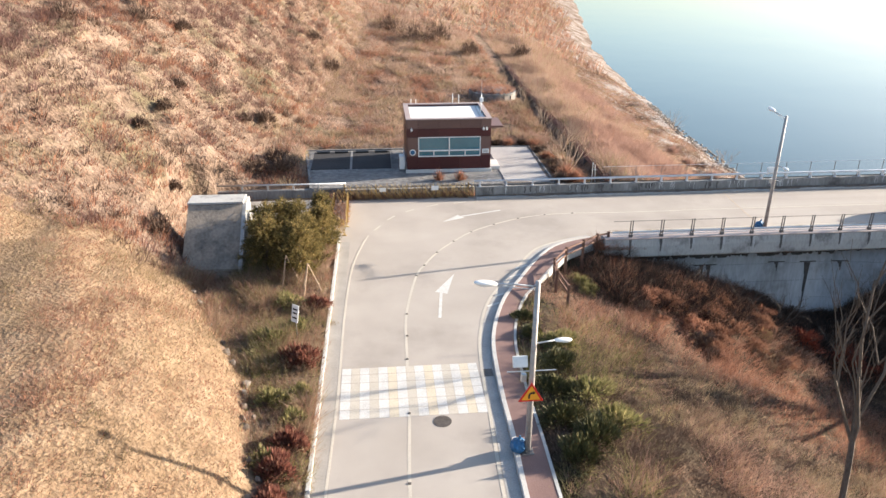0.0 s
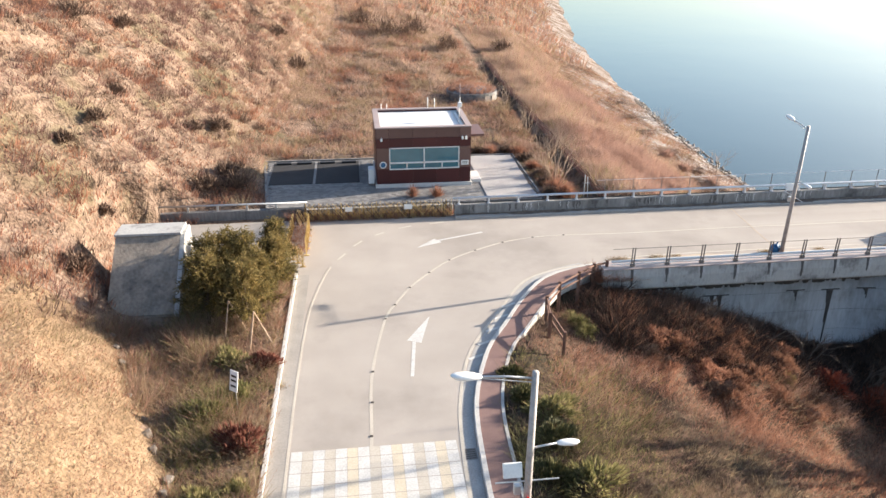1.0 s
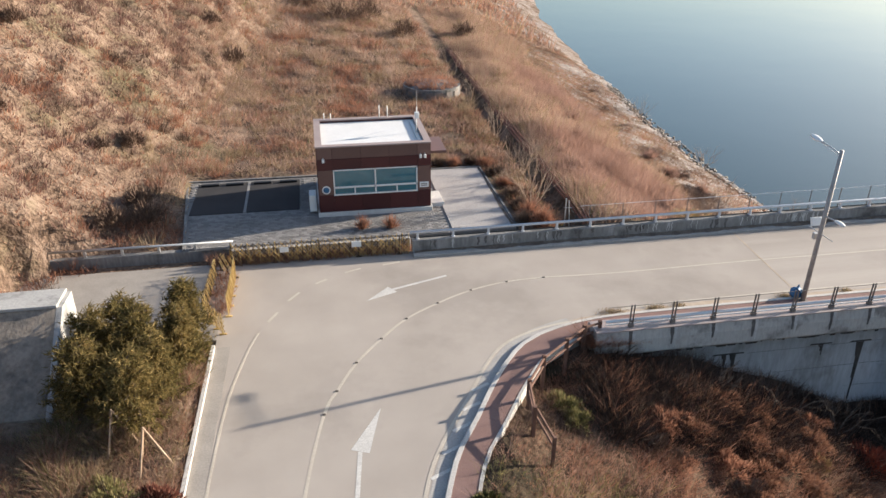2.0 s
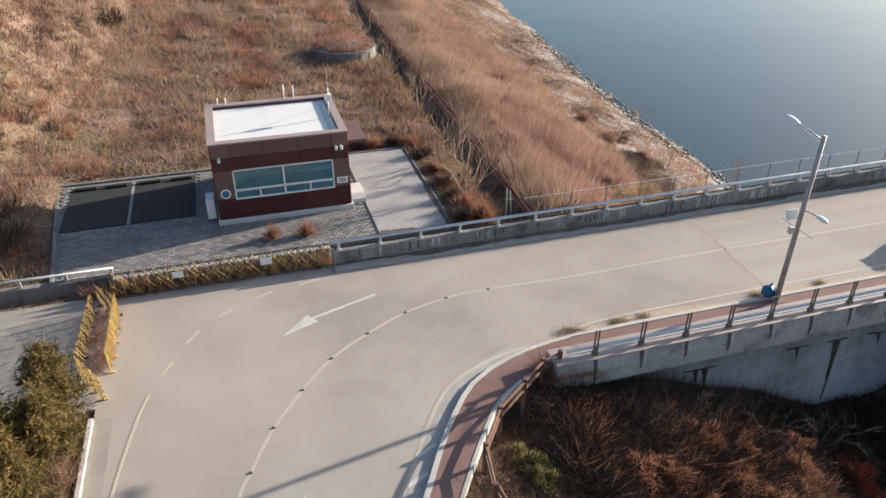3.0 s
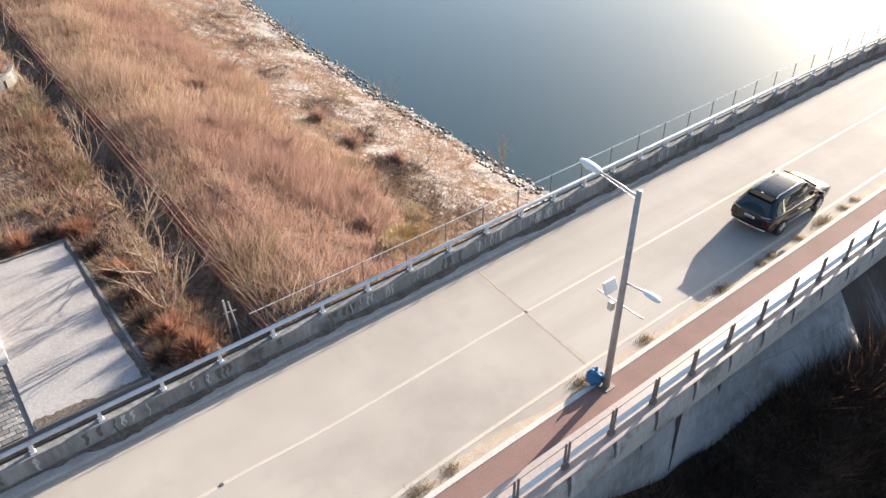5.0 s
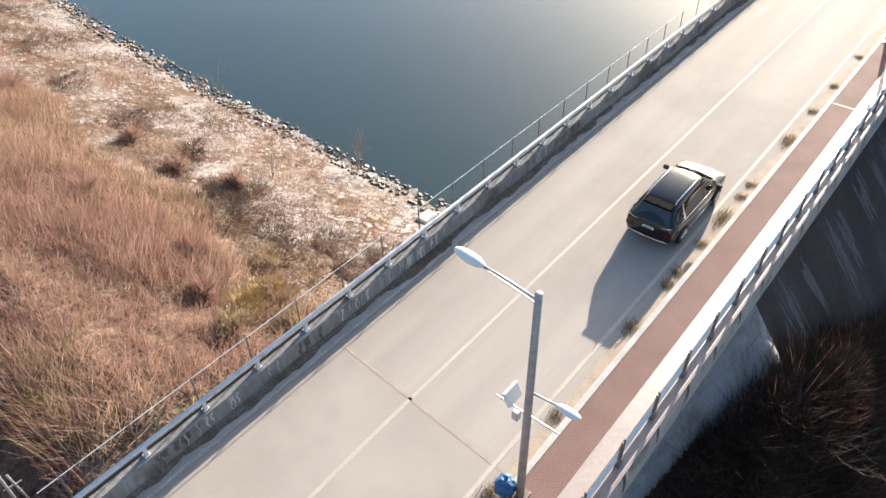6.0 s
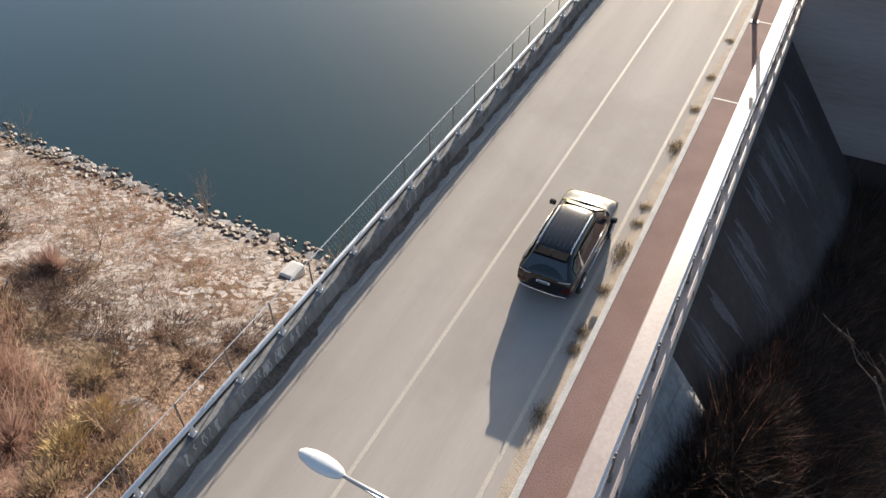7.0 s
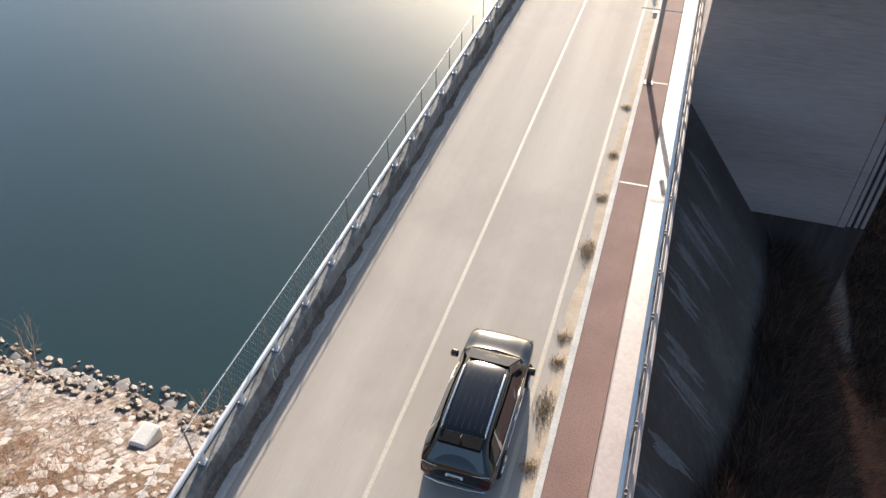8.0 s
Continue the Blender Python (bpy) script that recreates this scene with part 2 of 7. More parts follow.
WHITE_METAL = mat("white_painted_metal", tones((0.72, 0.72, 0.7), 0.1), 2, 20, 0.4, bump=0.05)
RUST_PIPE = mat("rusty_red_pipe", [(0.3, (0.1, 0.035, 0.024)), (0.7, (0.24, 0.1, 0.065))], 2, 14, 0.7, bump=0.3)
CLAD = mat("dark_red_cladding", [(0.3, (0.05, 0.011, 0.013)), (0.7, (0.075, 0.017, 0.018))], 1, 16, 0.4, bump=0.04, vary="object")
CLAD_TOP = mat("brown_fascia", [(0.3, (0.115, 0.062, 0.052)), (0.7, (0.16, 0.09, 0.075))], 1, 16, 0.45, bump=0.04, vary="object")
COPING = mat("pale_brown_metal_coping", [(0.3, (0.27, 0.205, 0.19)), (0.7, (0.36, 0.29, 0.27))], 1, 16, 0.5, bump=0.04)
ROOF = mat("white_roof_membrane", tones((0.64, 0.64, 0.63), 0.1), 0.8, 12, 0.7, bump=0.05)
# paver tones lowered to deepen the office's shadow on the yard
PAVER = mat("grey_paver", [(0.25, (0.12, 0.115, 0.112)), (0.5, (0.2, 0.193, 0.187)), (0.75, (0.3, 0.29, 0.278))], 0.6, 14, 0.88, bump=0.2, second=([(0.3, (0.14, 0.13, 0.12)), (0.7, (0.25, 0.235, 0.22))], 0.45, 0.55, 0.68), vary="island")
PAVER_OBJ = mat("grey_paver_piece", [(0.25, (0.12, 0.115, 0.112)), (0.5, (0.2, 0.193, 0.187)), (0.75, (0.3, 0.29, 0.278))], 0.6, 14, 0.88, bump=0.2, second=([(0.3, (0.14, 0.13, 0.12)), (0.7, (0.25, 0.235, 0.22))], 0.45, 0.55, 0.68), vary="object")
# bay asphalt far darker than its own tone: the office's shadow in colour
SHADED_BAY = mat("office_shaded_asphalt_bay", tones((0.03, 0.029, 0.031), 0.4), 0.8, 30, 0.92, bump=0.2)
BLUE = mat("blue_plastic", tones((0.03, 0.12, 0.24), 0.4), 3, 12, 0.5, bump=0.1)
ORANGE = mat("orange_sign_film", tones((0.85, 0.36, 0.03), 0.06), 3, 12, 0.45, bump=0)
RED = mat("red_sign_film", tones((0.62, 0.03, 0.02), 0.06), 3, 12, 0.45, bump=0)
BLACK = mat("black_plastic", tones((0.015, 0.015, 0.016), 0.3), 3, 20, 0.5, bump=0.05)
BARRIER_Y = mat("faded_yellow_lattice", [(0.3, (0.34, 0.21, 0.06)), (0.7, (0.62, 0.46, 0.2))], 3, 12, 0.7, bump=0.1, vary="object")
BARRIER_K = mat("dark_lattice", tones((0.07, 0.05, 0.035), 0.5), 3, 12, 0.7, bump=0.1, vary="object")
WOOD = mat("brown_timber_rail", [(0.3, (0.09, 0.045, 0.03)), (0.7, (0.2, 0.11, 0.08))], 2, 16, 0.8, bump=0.2, stretch=(1, 1, 1))
IRON = mat("cast_iron", tones((0.1, 0.085, 0.075), 0.4), 5, 30, 0.7, 0.3, bump=0.3)
LAMP_GLASS = mat("lamp_glass", tones((0.75, 0.76, 0.76), 0.05), 3, 12, 0.25, bump=0)
CAR_PAINT = mat("black_car_paint", tones((0.004, 0.004, 0.005), 0.2), 2, 30, 0.14, bump=0, coat=0.6, spec=0.35)
CAR_GLASS = mat("dark_car_glass", tones((0.012, 0.014, 0.016), 0.1), 2, 30, 0.05, bump=0, spec=0.9)
MATT_BLACK = mat("matt_black_plastic", tones((0.008, 0.008, 0.009), 0.3), 3, 20, 0.95, bump=0.05, spec=0.05)
CHROME = mat("chrome", tones((0.8, 0.8, 0.8), 0.05), 2, 30, 0.15, 1.0, bump=0)
RUBBER = mat("tyre_rubber", tones((0.02, 0.02, 0.02), 0.3), 4, 40, 0.85, bump=0.2)
TAIL_RED = mat("tail_lamp_red", tones((0.06, 0.004, 0.005), 0.1), 2, 30, 0.2, bump=0)
WINDOW_GLASS = mat("blue_window_glass", tones((0.03, 0.14, 0.18), 0.15), 0.5, 3, 0.06, bump=0, spec=1.0)


def water_material():
    m = bpy.data.materials.new("reservoir_water")
    m.use_nodes = True
    nt = m.node_tree
    b = nt.nodes["Principled BSDF"]
    b.inputs["Base Color"].default_value = (0.012, 0.029, 0.026, 1)
    b.inputs["Roughness"].default_value, b.inputs["IOR"].default_value = 0.1, 1.43
    b.inputs["Specular IOR Level"].default_value = 1.0
    co = nt.nodes.new("ShaderNodeTexCoord")
    h = None
    for s, k in ((0.035, 0.3), (1.4, 0.02)):
        n = nt.nodes.new("ShaderNodeTexNoise")
        n.inputs["Scale"].default_value, n.inputs["Detail"].default_value = s, 3
        nt.links.new(co.outputs["Object"], n.inputs["Vector"])
        bp = nt.nodes.new("ShaderNodeBump")
        bp.inputs["Strength"].default_value, bp.inputs["Distance"].default_value = 0.2, k
        nt.links.new(n.outputs[0], bp.inputs["Height"])
        if h:
            nt.links.new(h, bp.inputs["Normal"])
        h = bp.outputs[0]
    nt.links.new(h, b.inputs["Normal"])
    return m


WATER = water_material()


# ---------------------------------------------------------------- builders
def mesh_of(name, verts, faces, materials=(), index=None, smooth=False):
    me = bpy.data.meshes.new(name)
    verts = np.asarray(verts, dtype=np.float32).reshape(-1, 3)
    if isinstance(faces, np.ndarray):
        n, k = faces.shape
        me.vertices.add(len(verts))
        me.vertices.foreach_set("co", verts.ravel())
        me.loops.add(n * k)
        me.loops.foreach_set("vertex_index", faces.astype(np.int32).ravel())
        me.polygons.add(n)
        me.polygons.foreach_set("loop_start", np.arange(0, n * k, k, dtype=np.int32))
    else:
        me.from_pydata([tuple(map(float, v)) for v in verts], [], faces)
    for m in materials:
        me.materials.append(m)
    if index is not None:
        me.polygons.foreach_set("material_index", np.asarray(index, dtype=np.int32))
    if smooth:
        me.polygons.foreach_set("use_smooth", [True] * len(me.polygons))
    me.update(calc_edges=True)
    me.validate()
    return me


def under(ob, parent):
    if parent is not None:
        ob.parent = parent
        ob.matrix_parent_inverse = parent.matrix_basis.inverted()
    return ob


def part(name, bm, material, parent=None, label="", smooth=False):
    """Links a bmesh (or a finished mesh) as one mesh object under a thing or a part; its coordinates are world ones."""
    if isinstance(bm, bmesh.types.BMesh):
        me = bpy.data.meshes.new(name)
        bmesh.ops.recalc_face_normals(bm, faces=bm.faces)
        bm.to_mesh(me)
        bm.free()
        me.materials.append(material)
        if smooth:
            me.polygons.foreach_set("use_smooth", [True] * len(me.polygons))
    else:
        me = bm
    ob = under(new(name, me), parent)
    return tagged(ob, label)


def thing(name, place, label, category, group="", kind=""):
    ob = new(name)
    ob.empty_display_size = 0.3
    ob.matrix_basis = Matrix.Translation(place)
    return tagged(ob, label, category, group, kind)


def box(x0, y0, z0, x1, y1, z1, bevel=0.0, bm=None, m=None):
    bm = bm or bmesh.new()
    vs = bmesh.ops.create_cube(bm, size=1)["verts"]
    t = Matrix.Translation(((x0 + x1) / 2, (y0 + y1) / 2, (z0 + z1) / 2)) @ Matrix.Diagonal((abs(x1 - x0), abs(y1 - y0), abs(z1 - z0), 1))
    bmesh.ops.transform(bm, matrix=(m @ t) if m else t, verts=vs)
    if bevel:
        es = list({e for v in vs for e in v.link_edges})
        bmesh.ops.bevel(bm, geom=es, offset=bevel, segments=2, affect="EDGES", profile=0.5)
    return bm


def tube(points, r0, r1=None, sides=8, bm=None):
    """A round bar along points, its radius going from r0 to r1."""
    bm = bm or bmesh.new()
    r1 = r0 if r1 is None else r1
    pts = [Vector(p) for p in points]
    rings = []
    for i, p in enumerate(pts):
        d = (pts[min(i + 1, len(pts) - 1)] - pts[max(i - 1, 0)]).normalized()
        a = d.orthogonal().normalized() if i == 0 else (a - d * a.dot(d)).normalized()
        b = d.cross(a)
        r = r0 + (r1 - r0) * i / (len(pts) - 1)
        rings.append([bm.verts.new(p + (a * math.cos(k) + b * math.sin(k)) * r) for k in (2 * math.pi * j / sides for j in range(sides))])
    for u, v in zip(rings, rings[1:]):
        for j in range(sides):
            bm.faces.new((u[j], u[(j + 1) % sides], v[(j + 1) % sides], v[j]))
    bm.faces.new(rings[0][::-1])
    bm.faces.new(rings[-1])
    return bm


def curve(points, step=0.7):
    """A smooth line through points (Catmull-Rom), sampled about every step metres."""
    p = [np.array(points[0], float)]
    for q in points[1:]:
        q = np.array(q, float)
        n = max(1, int(np.linalg.norm(q - p[-1]) / 4))
        p += [p[-1] + (q - p[-1]) * (i + 1) / n for i in range(n)]
    p = [2 * p[0] - p[1]] + p + [2 * p[-1] - p[-2]]
    out = []
    for a, b, c, d in zip(p, p[1:], p[2:], p[3:]):
        n = max(1, int(np.linalg.norm(c - b) / step))
        for i in range(n):
            t = i / n
            out.append(0.5 * (2 * b + (c - a) * t + (2 * a - 5 * b + 4 * c - d) * t * t + (3 * b - a - 3 * c + d) * t ** 3))
    return np.array(out + [p[-2]])


def offset(line, d):
    """The line moved d metres to its left."""
    t = np.gradient(line, axis=0)
    t /= np.linalg.norm(t, axis=1)[:, None]
    return line + d * np.stack([-t[:, 1], t[:, 0]], 1)


def sweep(line, profile, z=0.0, closed=True, bm=None):
    """A profile of (left, up) carried along a plan line."""
    bm = bm or bmesh.new()
    cols = [offset(line, l) for l, _ in profile]
    rows = [[bm.verts.new((c[i][0], c[i][1], z + u)) for c, (_, u) in zip(cols, profile)] for i in range(len(line))]
    k = len(profile)
    for a, b in zip(rows, rows[1:]):
        for j in range(k if closed else k - 1):
            bm.faces.new((a[j], a[(j + 1) % k], b[(j + 1) % k], b[j]))
    if closed:
        bm.faces.new(rows[0])
        bm.faces.new(rows[-1][::-1])
    return bm


def sheet(outline, z0, z1):
    """A flat slab over a plan outline."""
    bm = bmesh.new()
    lo = [bm.verts.new((x, y, z0)) for x, y in outline]
    hi = [bm.verts.new((x, y, z1)) for x, y in outline]
    bm.faces.new(hi)
    bm.faces.new(lo[::-1])
    n = len(lo)
    for i in range(n):
        bm.faces.new((lo[i], lo[(i + 1) % n], hi[(i + 1) % n], hi[i]))
    bmesh.ops.triangulate(bm, faces=[f for f in bm.faces if len(f.verts) > 4])
    return bm


def step(a, b, v):
    t = np.clip((v - a) / (b - a), 0, 1)
    return t * t * (3 - 2 * t)


def lumps(x, y, s, seed=0):
    """Cheap smooth unevenness between -1 and 1."""
    r = np.random.RandomState(seed)
    z = 0
    for k in range(6):
        a, f, p = r.uniform(0, 6.28), s * r.uniform(0.6, 1.9), r.uniform(0, 6.28)
        z = z + np.sin((x * math.cos(a) + y * math.sin(a)) * f + p + 0.8 * np.sin((y * math.cos(a) - x * math.sin(a)) * f * 0.7 + p * 2))
    return z / 4


# ---------------------------------------------------------------- plan lines
KERB_LINE = curve([(2.74, -60.98), (2.74, 13.42), (2.84, 21.21), (2.97, 24.29), (3.03, 27.66), (3.37, 31.76), (4.50, 35.48), (5.76, 37.71), (7.16, 40.13), (8.74, 42.12), (10.56, 43.09), (12.54, 43.56), (15.4, 43.71), (21, 43.73), (40, 43.73), (150, 43.73)])
WALK_EDGE = curve([(3.89, -60.99), (3.89, 13.41), (4.03, 21.20), (4.11, 24.47), (4.14, 27.46), (4.42, 31.57), (5.45, 35.10), (6.71, 37.15), (8.15, 39.38), (9.50, 41.05), (11.23, 42.07), (12.54, 42.36), (15.4, 42.42), (21, 42.42), (40, 42.42), (150, 42.42)])
SHORE_Z = -7.5


def shore_x(y):
    return np.interp(y, [40, 60, 80, 100, 115, 125, 168, 296, 2600], [38.5, 38.6, 39.0, 40.2, 42.1, 43.6, 48.8, 78.0, 95.0])


def mound_foot(y):
    return np.interp(y, [-14.4, 22.2, 24.3, 28.0, 29.7, 31.6, 37.2, 47.1], [-5.77, -6.31, -6.56, -7.46, -8.01, -8.94, -11.52, -14.14])


def ground(x, y):
    x, y = np.asarray(x, float), np.asarray(y, float)
    # upstream: plateau, hill and bank
    foot = -12.05 + 0.15 * (np.clip(y, 37.8, 110) - 48.9)
    d = foot - x
    hill = 0.6 + 0.2 * np.clip(d + 4, 0, 4) + 0.85 * np.clip(d, 0, 12) + 0.3 * np.clip(d - 12, 0, 40)
    back = 0.125 * np.maximum(0, y - 83.8) * step(22, -2, x - 0.15 * np.maximum(0, y - 124))
    top = shore_x(y) - 20.7
    bank = 0.75 - 8.35 * np.clip((x - top) / 20.7, 0, 3)
    up = np.where(x > top, bank, hill) + back
    trench = step(0.75, 0.4, np.abs(x - 14.5 - 0.012 * (y - 54))) * step(102, 97, y) * step(51, 52, y)
    up = up - 0.7 * trench
    up = up + 0.28 * lumps(x, y, 0.35, 3) * step(0.5, 3, np.abs(d + 4) * (d > -4) + np.clip(x - 17, 0, 9)) + 0.1 * lumps(x, y, 1.3, 5)
    up = up + (0.42 * lumps(x * 0.35, y, 1.5, 13) + 0.34 * lumps(x, y, 1.9, 14)) * step(-1, 3, d)
    yard = step(-8.2, -7.2, x) * step(12.9, 11.9, x) * step(63.4, 62.4, y)
    up = up * (1 - yard) + 0.56 * yard
    # left of the road: verge, mound
    md = mound_foot(y) - x
    mound = 0.25 + 0.7 * step(-0.4, 1.0, md) + 0.72 * np.clip(md - 0.3, 0, 3.0) + 0.45 * np.clip(md - 3.0, 0, 3.0) + 0.06 * np.clip(md - 6, 0, 60)
    mound = mound * (1 - (1 - step(45.2, 41.5, y)) * step(-16, -13.6, x))
    left = mound + np.maximum(0, hill - 0.5 - mound) * step(-12.6, -15, x) * step(26.5, 48.9, y)
    left = left + (0.14 * lumps(x, y, 0.9, 7) + 0.05 * lumps(x, y, 2.3, 8)) * step(-4.8, -6.5, x)
    apron = step(44.1, 44.8, y) * step(-15.4, -14, x)
    left = left * (1 - apron) - 0.06 * apron
    # right of the road: slope down the valley
    right = 0.08 - 0.36 * np.clip(x - 6.4, 0, 55) - 0.02 * np.maximum(0, x - 61.6) + 0.22 * lumps(x, y, 0.5, 9) * step(5, 8, x)
    foot_z = np.interp(x, [9.6, 13.5, 16, 18.5, 21.7, 25, 27.6, 29.8, 34.6, 38, 44, 52, 60, 75, 90], [-0.6, -0.9, -1.3, -2.2, -3.5, -5.1, -5.0, -3.2, -2.9, -4.2, -6.4, -8.0, -9.4, -11.5, -12.5])
    near = np.interp(x, [13.5, 25, 29, 32, 36, 44, 55], [40.8, 40.6, 40.2, 39.4, 37.8, 36.8, 35.4])
    right = right + np.maximum(0, foot_z - right) * step(-8.0, 0.0, y - near) * step(8.3, 11.6, x) + 0.15 * lumps(x, y, 0.9, 12) * step(6, 9, x)
    low = np.where(x < -0.5, left, right)
    road = step(-4.75, -4.3, x) * step(4.7, 4.15, x)
    low = low * (1 - road) - 0.25 * road
    t = step(51.3, 52.2, y)
    t = np.where(x > 13.0, step(45, 50.7, y), np.where((x < -4.3) & (x > -13.3), step(52.6, 52.9, y), t))
    z = low * (1 - t) + up * t
    # under the road and the dam
    k = step(40.4, 41.5, y) * step(52.6, 51.9, y) * step(-4.8, -4.2, x)
    z = np.where((k > 0) & (x <= 13.0), z * (1 - k) - 0.25 * k, z)
    inside = (y > 41.75) & (y < 52.0) & (x > 11.6)
    z = np.where(inside, np.minimum(z, -0.7), z)
    in_road = (x > 2.8) & (x < 13.0) & (y > np.interp(x, WALK_EDGE[:, 0], WALK_EDGE[:, 1]) - 0.1) & (y < 52.0)
    z = np.where(in_road, np.minimum(z, -0.25), z)
    return z


# ---------------------------------------------------------------- ground, water
def lines(*spans):
    out = []
    for a, b, n in spans:
        out += list(np.linspace(a, b, n, endpoint=False))
    return np.array(out + [spans[-1][1]])


GX = lines((-2500, -300, 12), (-300, -60, 24), (-60, -40, 24), (-40, 62, 230), (62, 130, 50), (130, 400, 30), (400, 2500, 12))
GY = lines((-2500, -300, 12), (-300, -30, 24), (-30, 8, 30), (8, 110, 240), (110, 240, 80), (240, 420, 40), (420, 2500, 14))


def build_ground():
    X, Y = np.meshgrid(GX, GY)
    Z = ground(X, Y)
    nx, ny = len(GX), len(GY)
    i, j = np.meshgrid(np.arange(nx - 1), np.arange(ny - 1))
    a = (j * nx + i).ravel()
    faces = np.stack([a, a + 1, a + nx + 1, a + nx], 1)
    cx, cy = (X[:-1, :-1] + X[1:, 1:]).ravel() / 2, (Y[:-1, :-1] + Y[1:, 1:]).ravel() / 2
    wob = 1.2 * lumps(cx, cy, 1.1, 21)
    idx = np.zeros(len(a), int)
    idx[(cy < 38.3 + wob) & (cx < mound_foot(cy) + 0.3 * wob)] = 1
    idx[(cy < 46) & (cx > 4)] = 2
    idx[(cy > 49) & (cx > shore_x(cy) - 10.9 + 2.3 * wob)] = 3
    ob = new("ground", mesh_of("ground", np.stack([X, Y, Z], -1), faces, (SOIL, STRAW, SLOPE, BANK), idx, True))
    tagged(ob, "dry brown winter hillside ground sloping down to the reservoir", "ground", kind="structure")


build_ground()
bm = bmesh.new()
vs = [bm.verts.new(p) for p in ((28, 47, SHORE_Z), (2600, 47, SHORE_Z), (2600, 2600, SHORE_Z), (28, 2600, SHORE_Z))]
bm.faces.new(vs)
tagged(part("water", bm, WATER), "calm grey-teal reservoir water behind the dam", "water", kind="structure")


# ---------------------------------------------------------------- road, kerbs, walkway
def far_y(x):
    """The inner face of the far parapet."""
    return 51.33 + 0.006 * min(max(0, x - 5), 60)


def build_road():
    bm = bmesh.new()
    k = KERB_LINE[KERB_LINE[:, 1] > -50]
    turn = int(np.argmax(k[:, 0] > 8.8))
    rows = [((-4.15 - 0.011 * (44.6 - p[1]), p[1]), tuple(p)) for p in k[:turn + 1]]
    far = [(tuple(p), (p[0], far_y(p[0]) + 0.02)) for p in k[turn:]]
    top = k[turn]
    rows2 = [((-4.15 - 0.011 * (44.6 - top[1]), top[1]), (-4.15, 51.8)), ((5.3, top[1]), (5.3, 51.8))]
    rows3 = [((5.3, top[1]), (5.3, far_y(5.3) + 0.02)), far[0]]
    dam_rows = [r for r in far if r[0][0] >= 23.4]
    far = [r for r in far if r[0][0] < 23.4] + dam_rows[:1]
    for strip in (rows, rows2, rows3, far):
        vs = [[bm.verts.new((*q, 0.0)) for q in r] for r in strip]
        for u, v in zip(vs, vs[1:]):
            bm.faces.new((u[0], u[1], v[1], v[0]))
    bmesh.ops.remove_doubles(bm, verts=bm.verts, dist=0.001)
    bmesh.ops.recalc_face_normals(bm, faces=bm.faces)
    if bm.faces[:][0].normal.z < 0:
        bmesh.ops.reverse_faces(bm, faces=bm.faces)
    me = bpy.data.meshes.new("road")
    bm.to_mesh(me)
    bm.free()
    me.materials.append(ASPHALT)
    tagged(part("road", me, ASPHALT), "worn pale grey asphalt road bending onto the dam crest", "road", kind="structure")
    bm = bmesh.new()
    vs = [[bm.verts.new((*q, 0.0)) for q in r] for r in dam_rows]
    for u, v in zip(vs, vs[1:]):
        bm.faces.new((u[0], v[0], v[1], u[1]))
    tagged(part("dam_road", bm, ASPHALT_DAM), "pale grey asphalt of the dam road with wheel-worn lanes", "road", kind="structure")
    tagged(part("side_road", sheet([(-15, 44.6), (-4.16, 44.6), (-4.16, 51.8), (-15, 51.8)], -0.3, 0.01), CHANNEL), "worn concrete side road closed by a lattice barrier", "road", kind="structure")
    # gutter and kerb on the inner side of the bend
    k = KERB_LINE[(KERB_LINE[:, 1] > -50) & (KERB_LINE[:, 0] < 12.5)]
    tagged(part("gutter", sweep(k, [(0.02, 0.004), (0.52, 0.004), (0.52, -0.1), (0.02, -0.1)]), GUTTER), "grey concrete gutter strip beside the kerb", "gutter", kind="structure")
    tagged(part("kerb", sweep(KERB_LINE, [(0.0, -0.2), (0.0, 0.12), (-0.03, 0.15), (-0.2, 0.15), (-0.2, -0.2)]), KERB), "pale concrete kerb along the walkway", "kerb", kind="structure")
    k2 = offset(KERB_LINE, -0.2)
    near = [WALK_EDGE[np.argmin(((WALK_EDGE - p) ** 2).sum(1))] for p in k2]
    bm = bmesh.new()
    rows = [[bm.verts.new((*p, z)) for p, z in ((a, -0.2), (a, 0.13), (b, 0.13), (b, -0.2))] for a, b in zip(k2, near)]
    for u, v in zip(rows, rows[1:]):
        for j in range(3):
            bm.faces.new((u[j], u[j + 1], v[j + 1], v[j]))
    tagged(part("pavement", bm, WALKWAY), "faded red-brown walkway along the road", "pavement", kind="structure")
    edge = curve([(3.89, -51.69), (4.03, 21.20), (4.11, 24.47), (4.14, 27.46), (4.42, 31.57), (5.45, 35.10), (6.71, 37.15), (8.15, 39.38), (9.50, 41.05), (11.23, 42.07)])
    tagged(part("edging", sweep(edge, [(0.0, -0.3), (0.0, 0.15), (-0.12, 0.15), (-0.12, -0.3)]), KERB), "thin concrete edging of the walkway", "edging", kind="structure")
    # left side: kerb stones and concrete channel
    l = np.array([(-4.15 - 0.011 * max(0, 44.6 - y), y) for y in np.arange(-55, 44.7, 1.0)])
    tagged(part("channel", sweep(l, [(-0.02, 0.004), (-0.02, -0.1), (-0.62, -0.1), (-0.62, 0.004)]), CHANNEL), "pale concrete drainage strip at the road edge", "gutter", kind="structure")
    tagged(part("kerb", sweep(l, [(0.16, -0.2), (0.16, 0.14), (0.14, 0.16), (0.0, 0.16), (0.0, -0.2)]), KERB), "pale concrete kerb beside the planted verge", "kerb", kind="structure")


build_road()


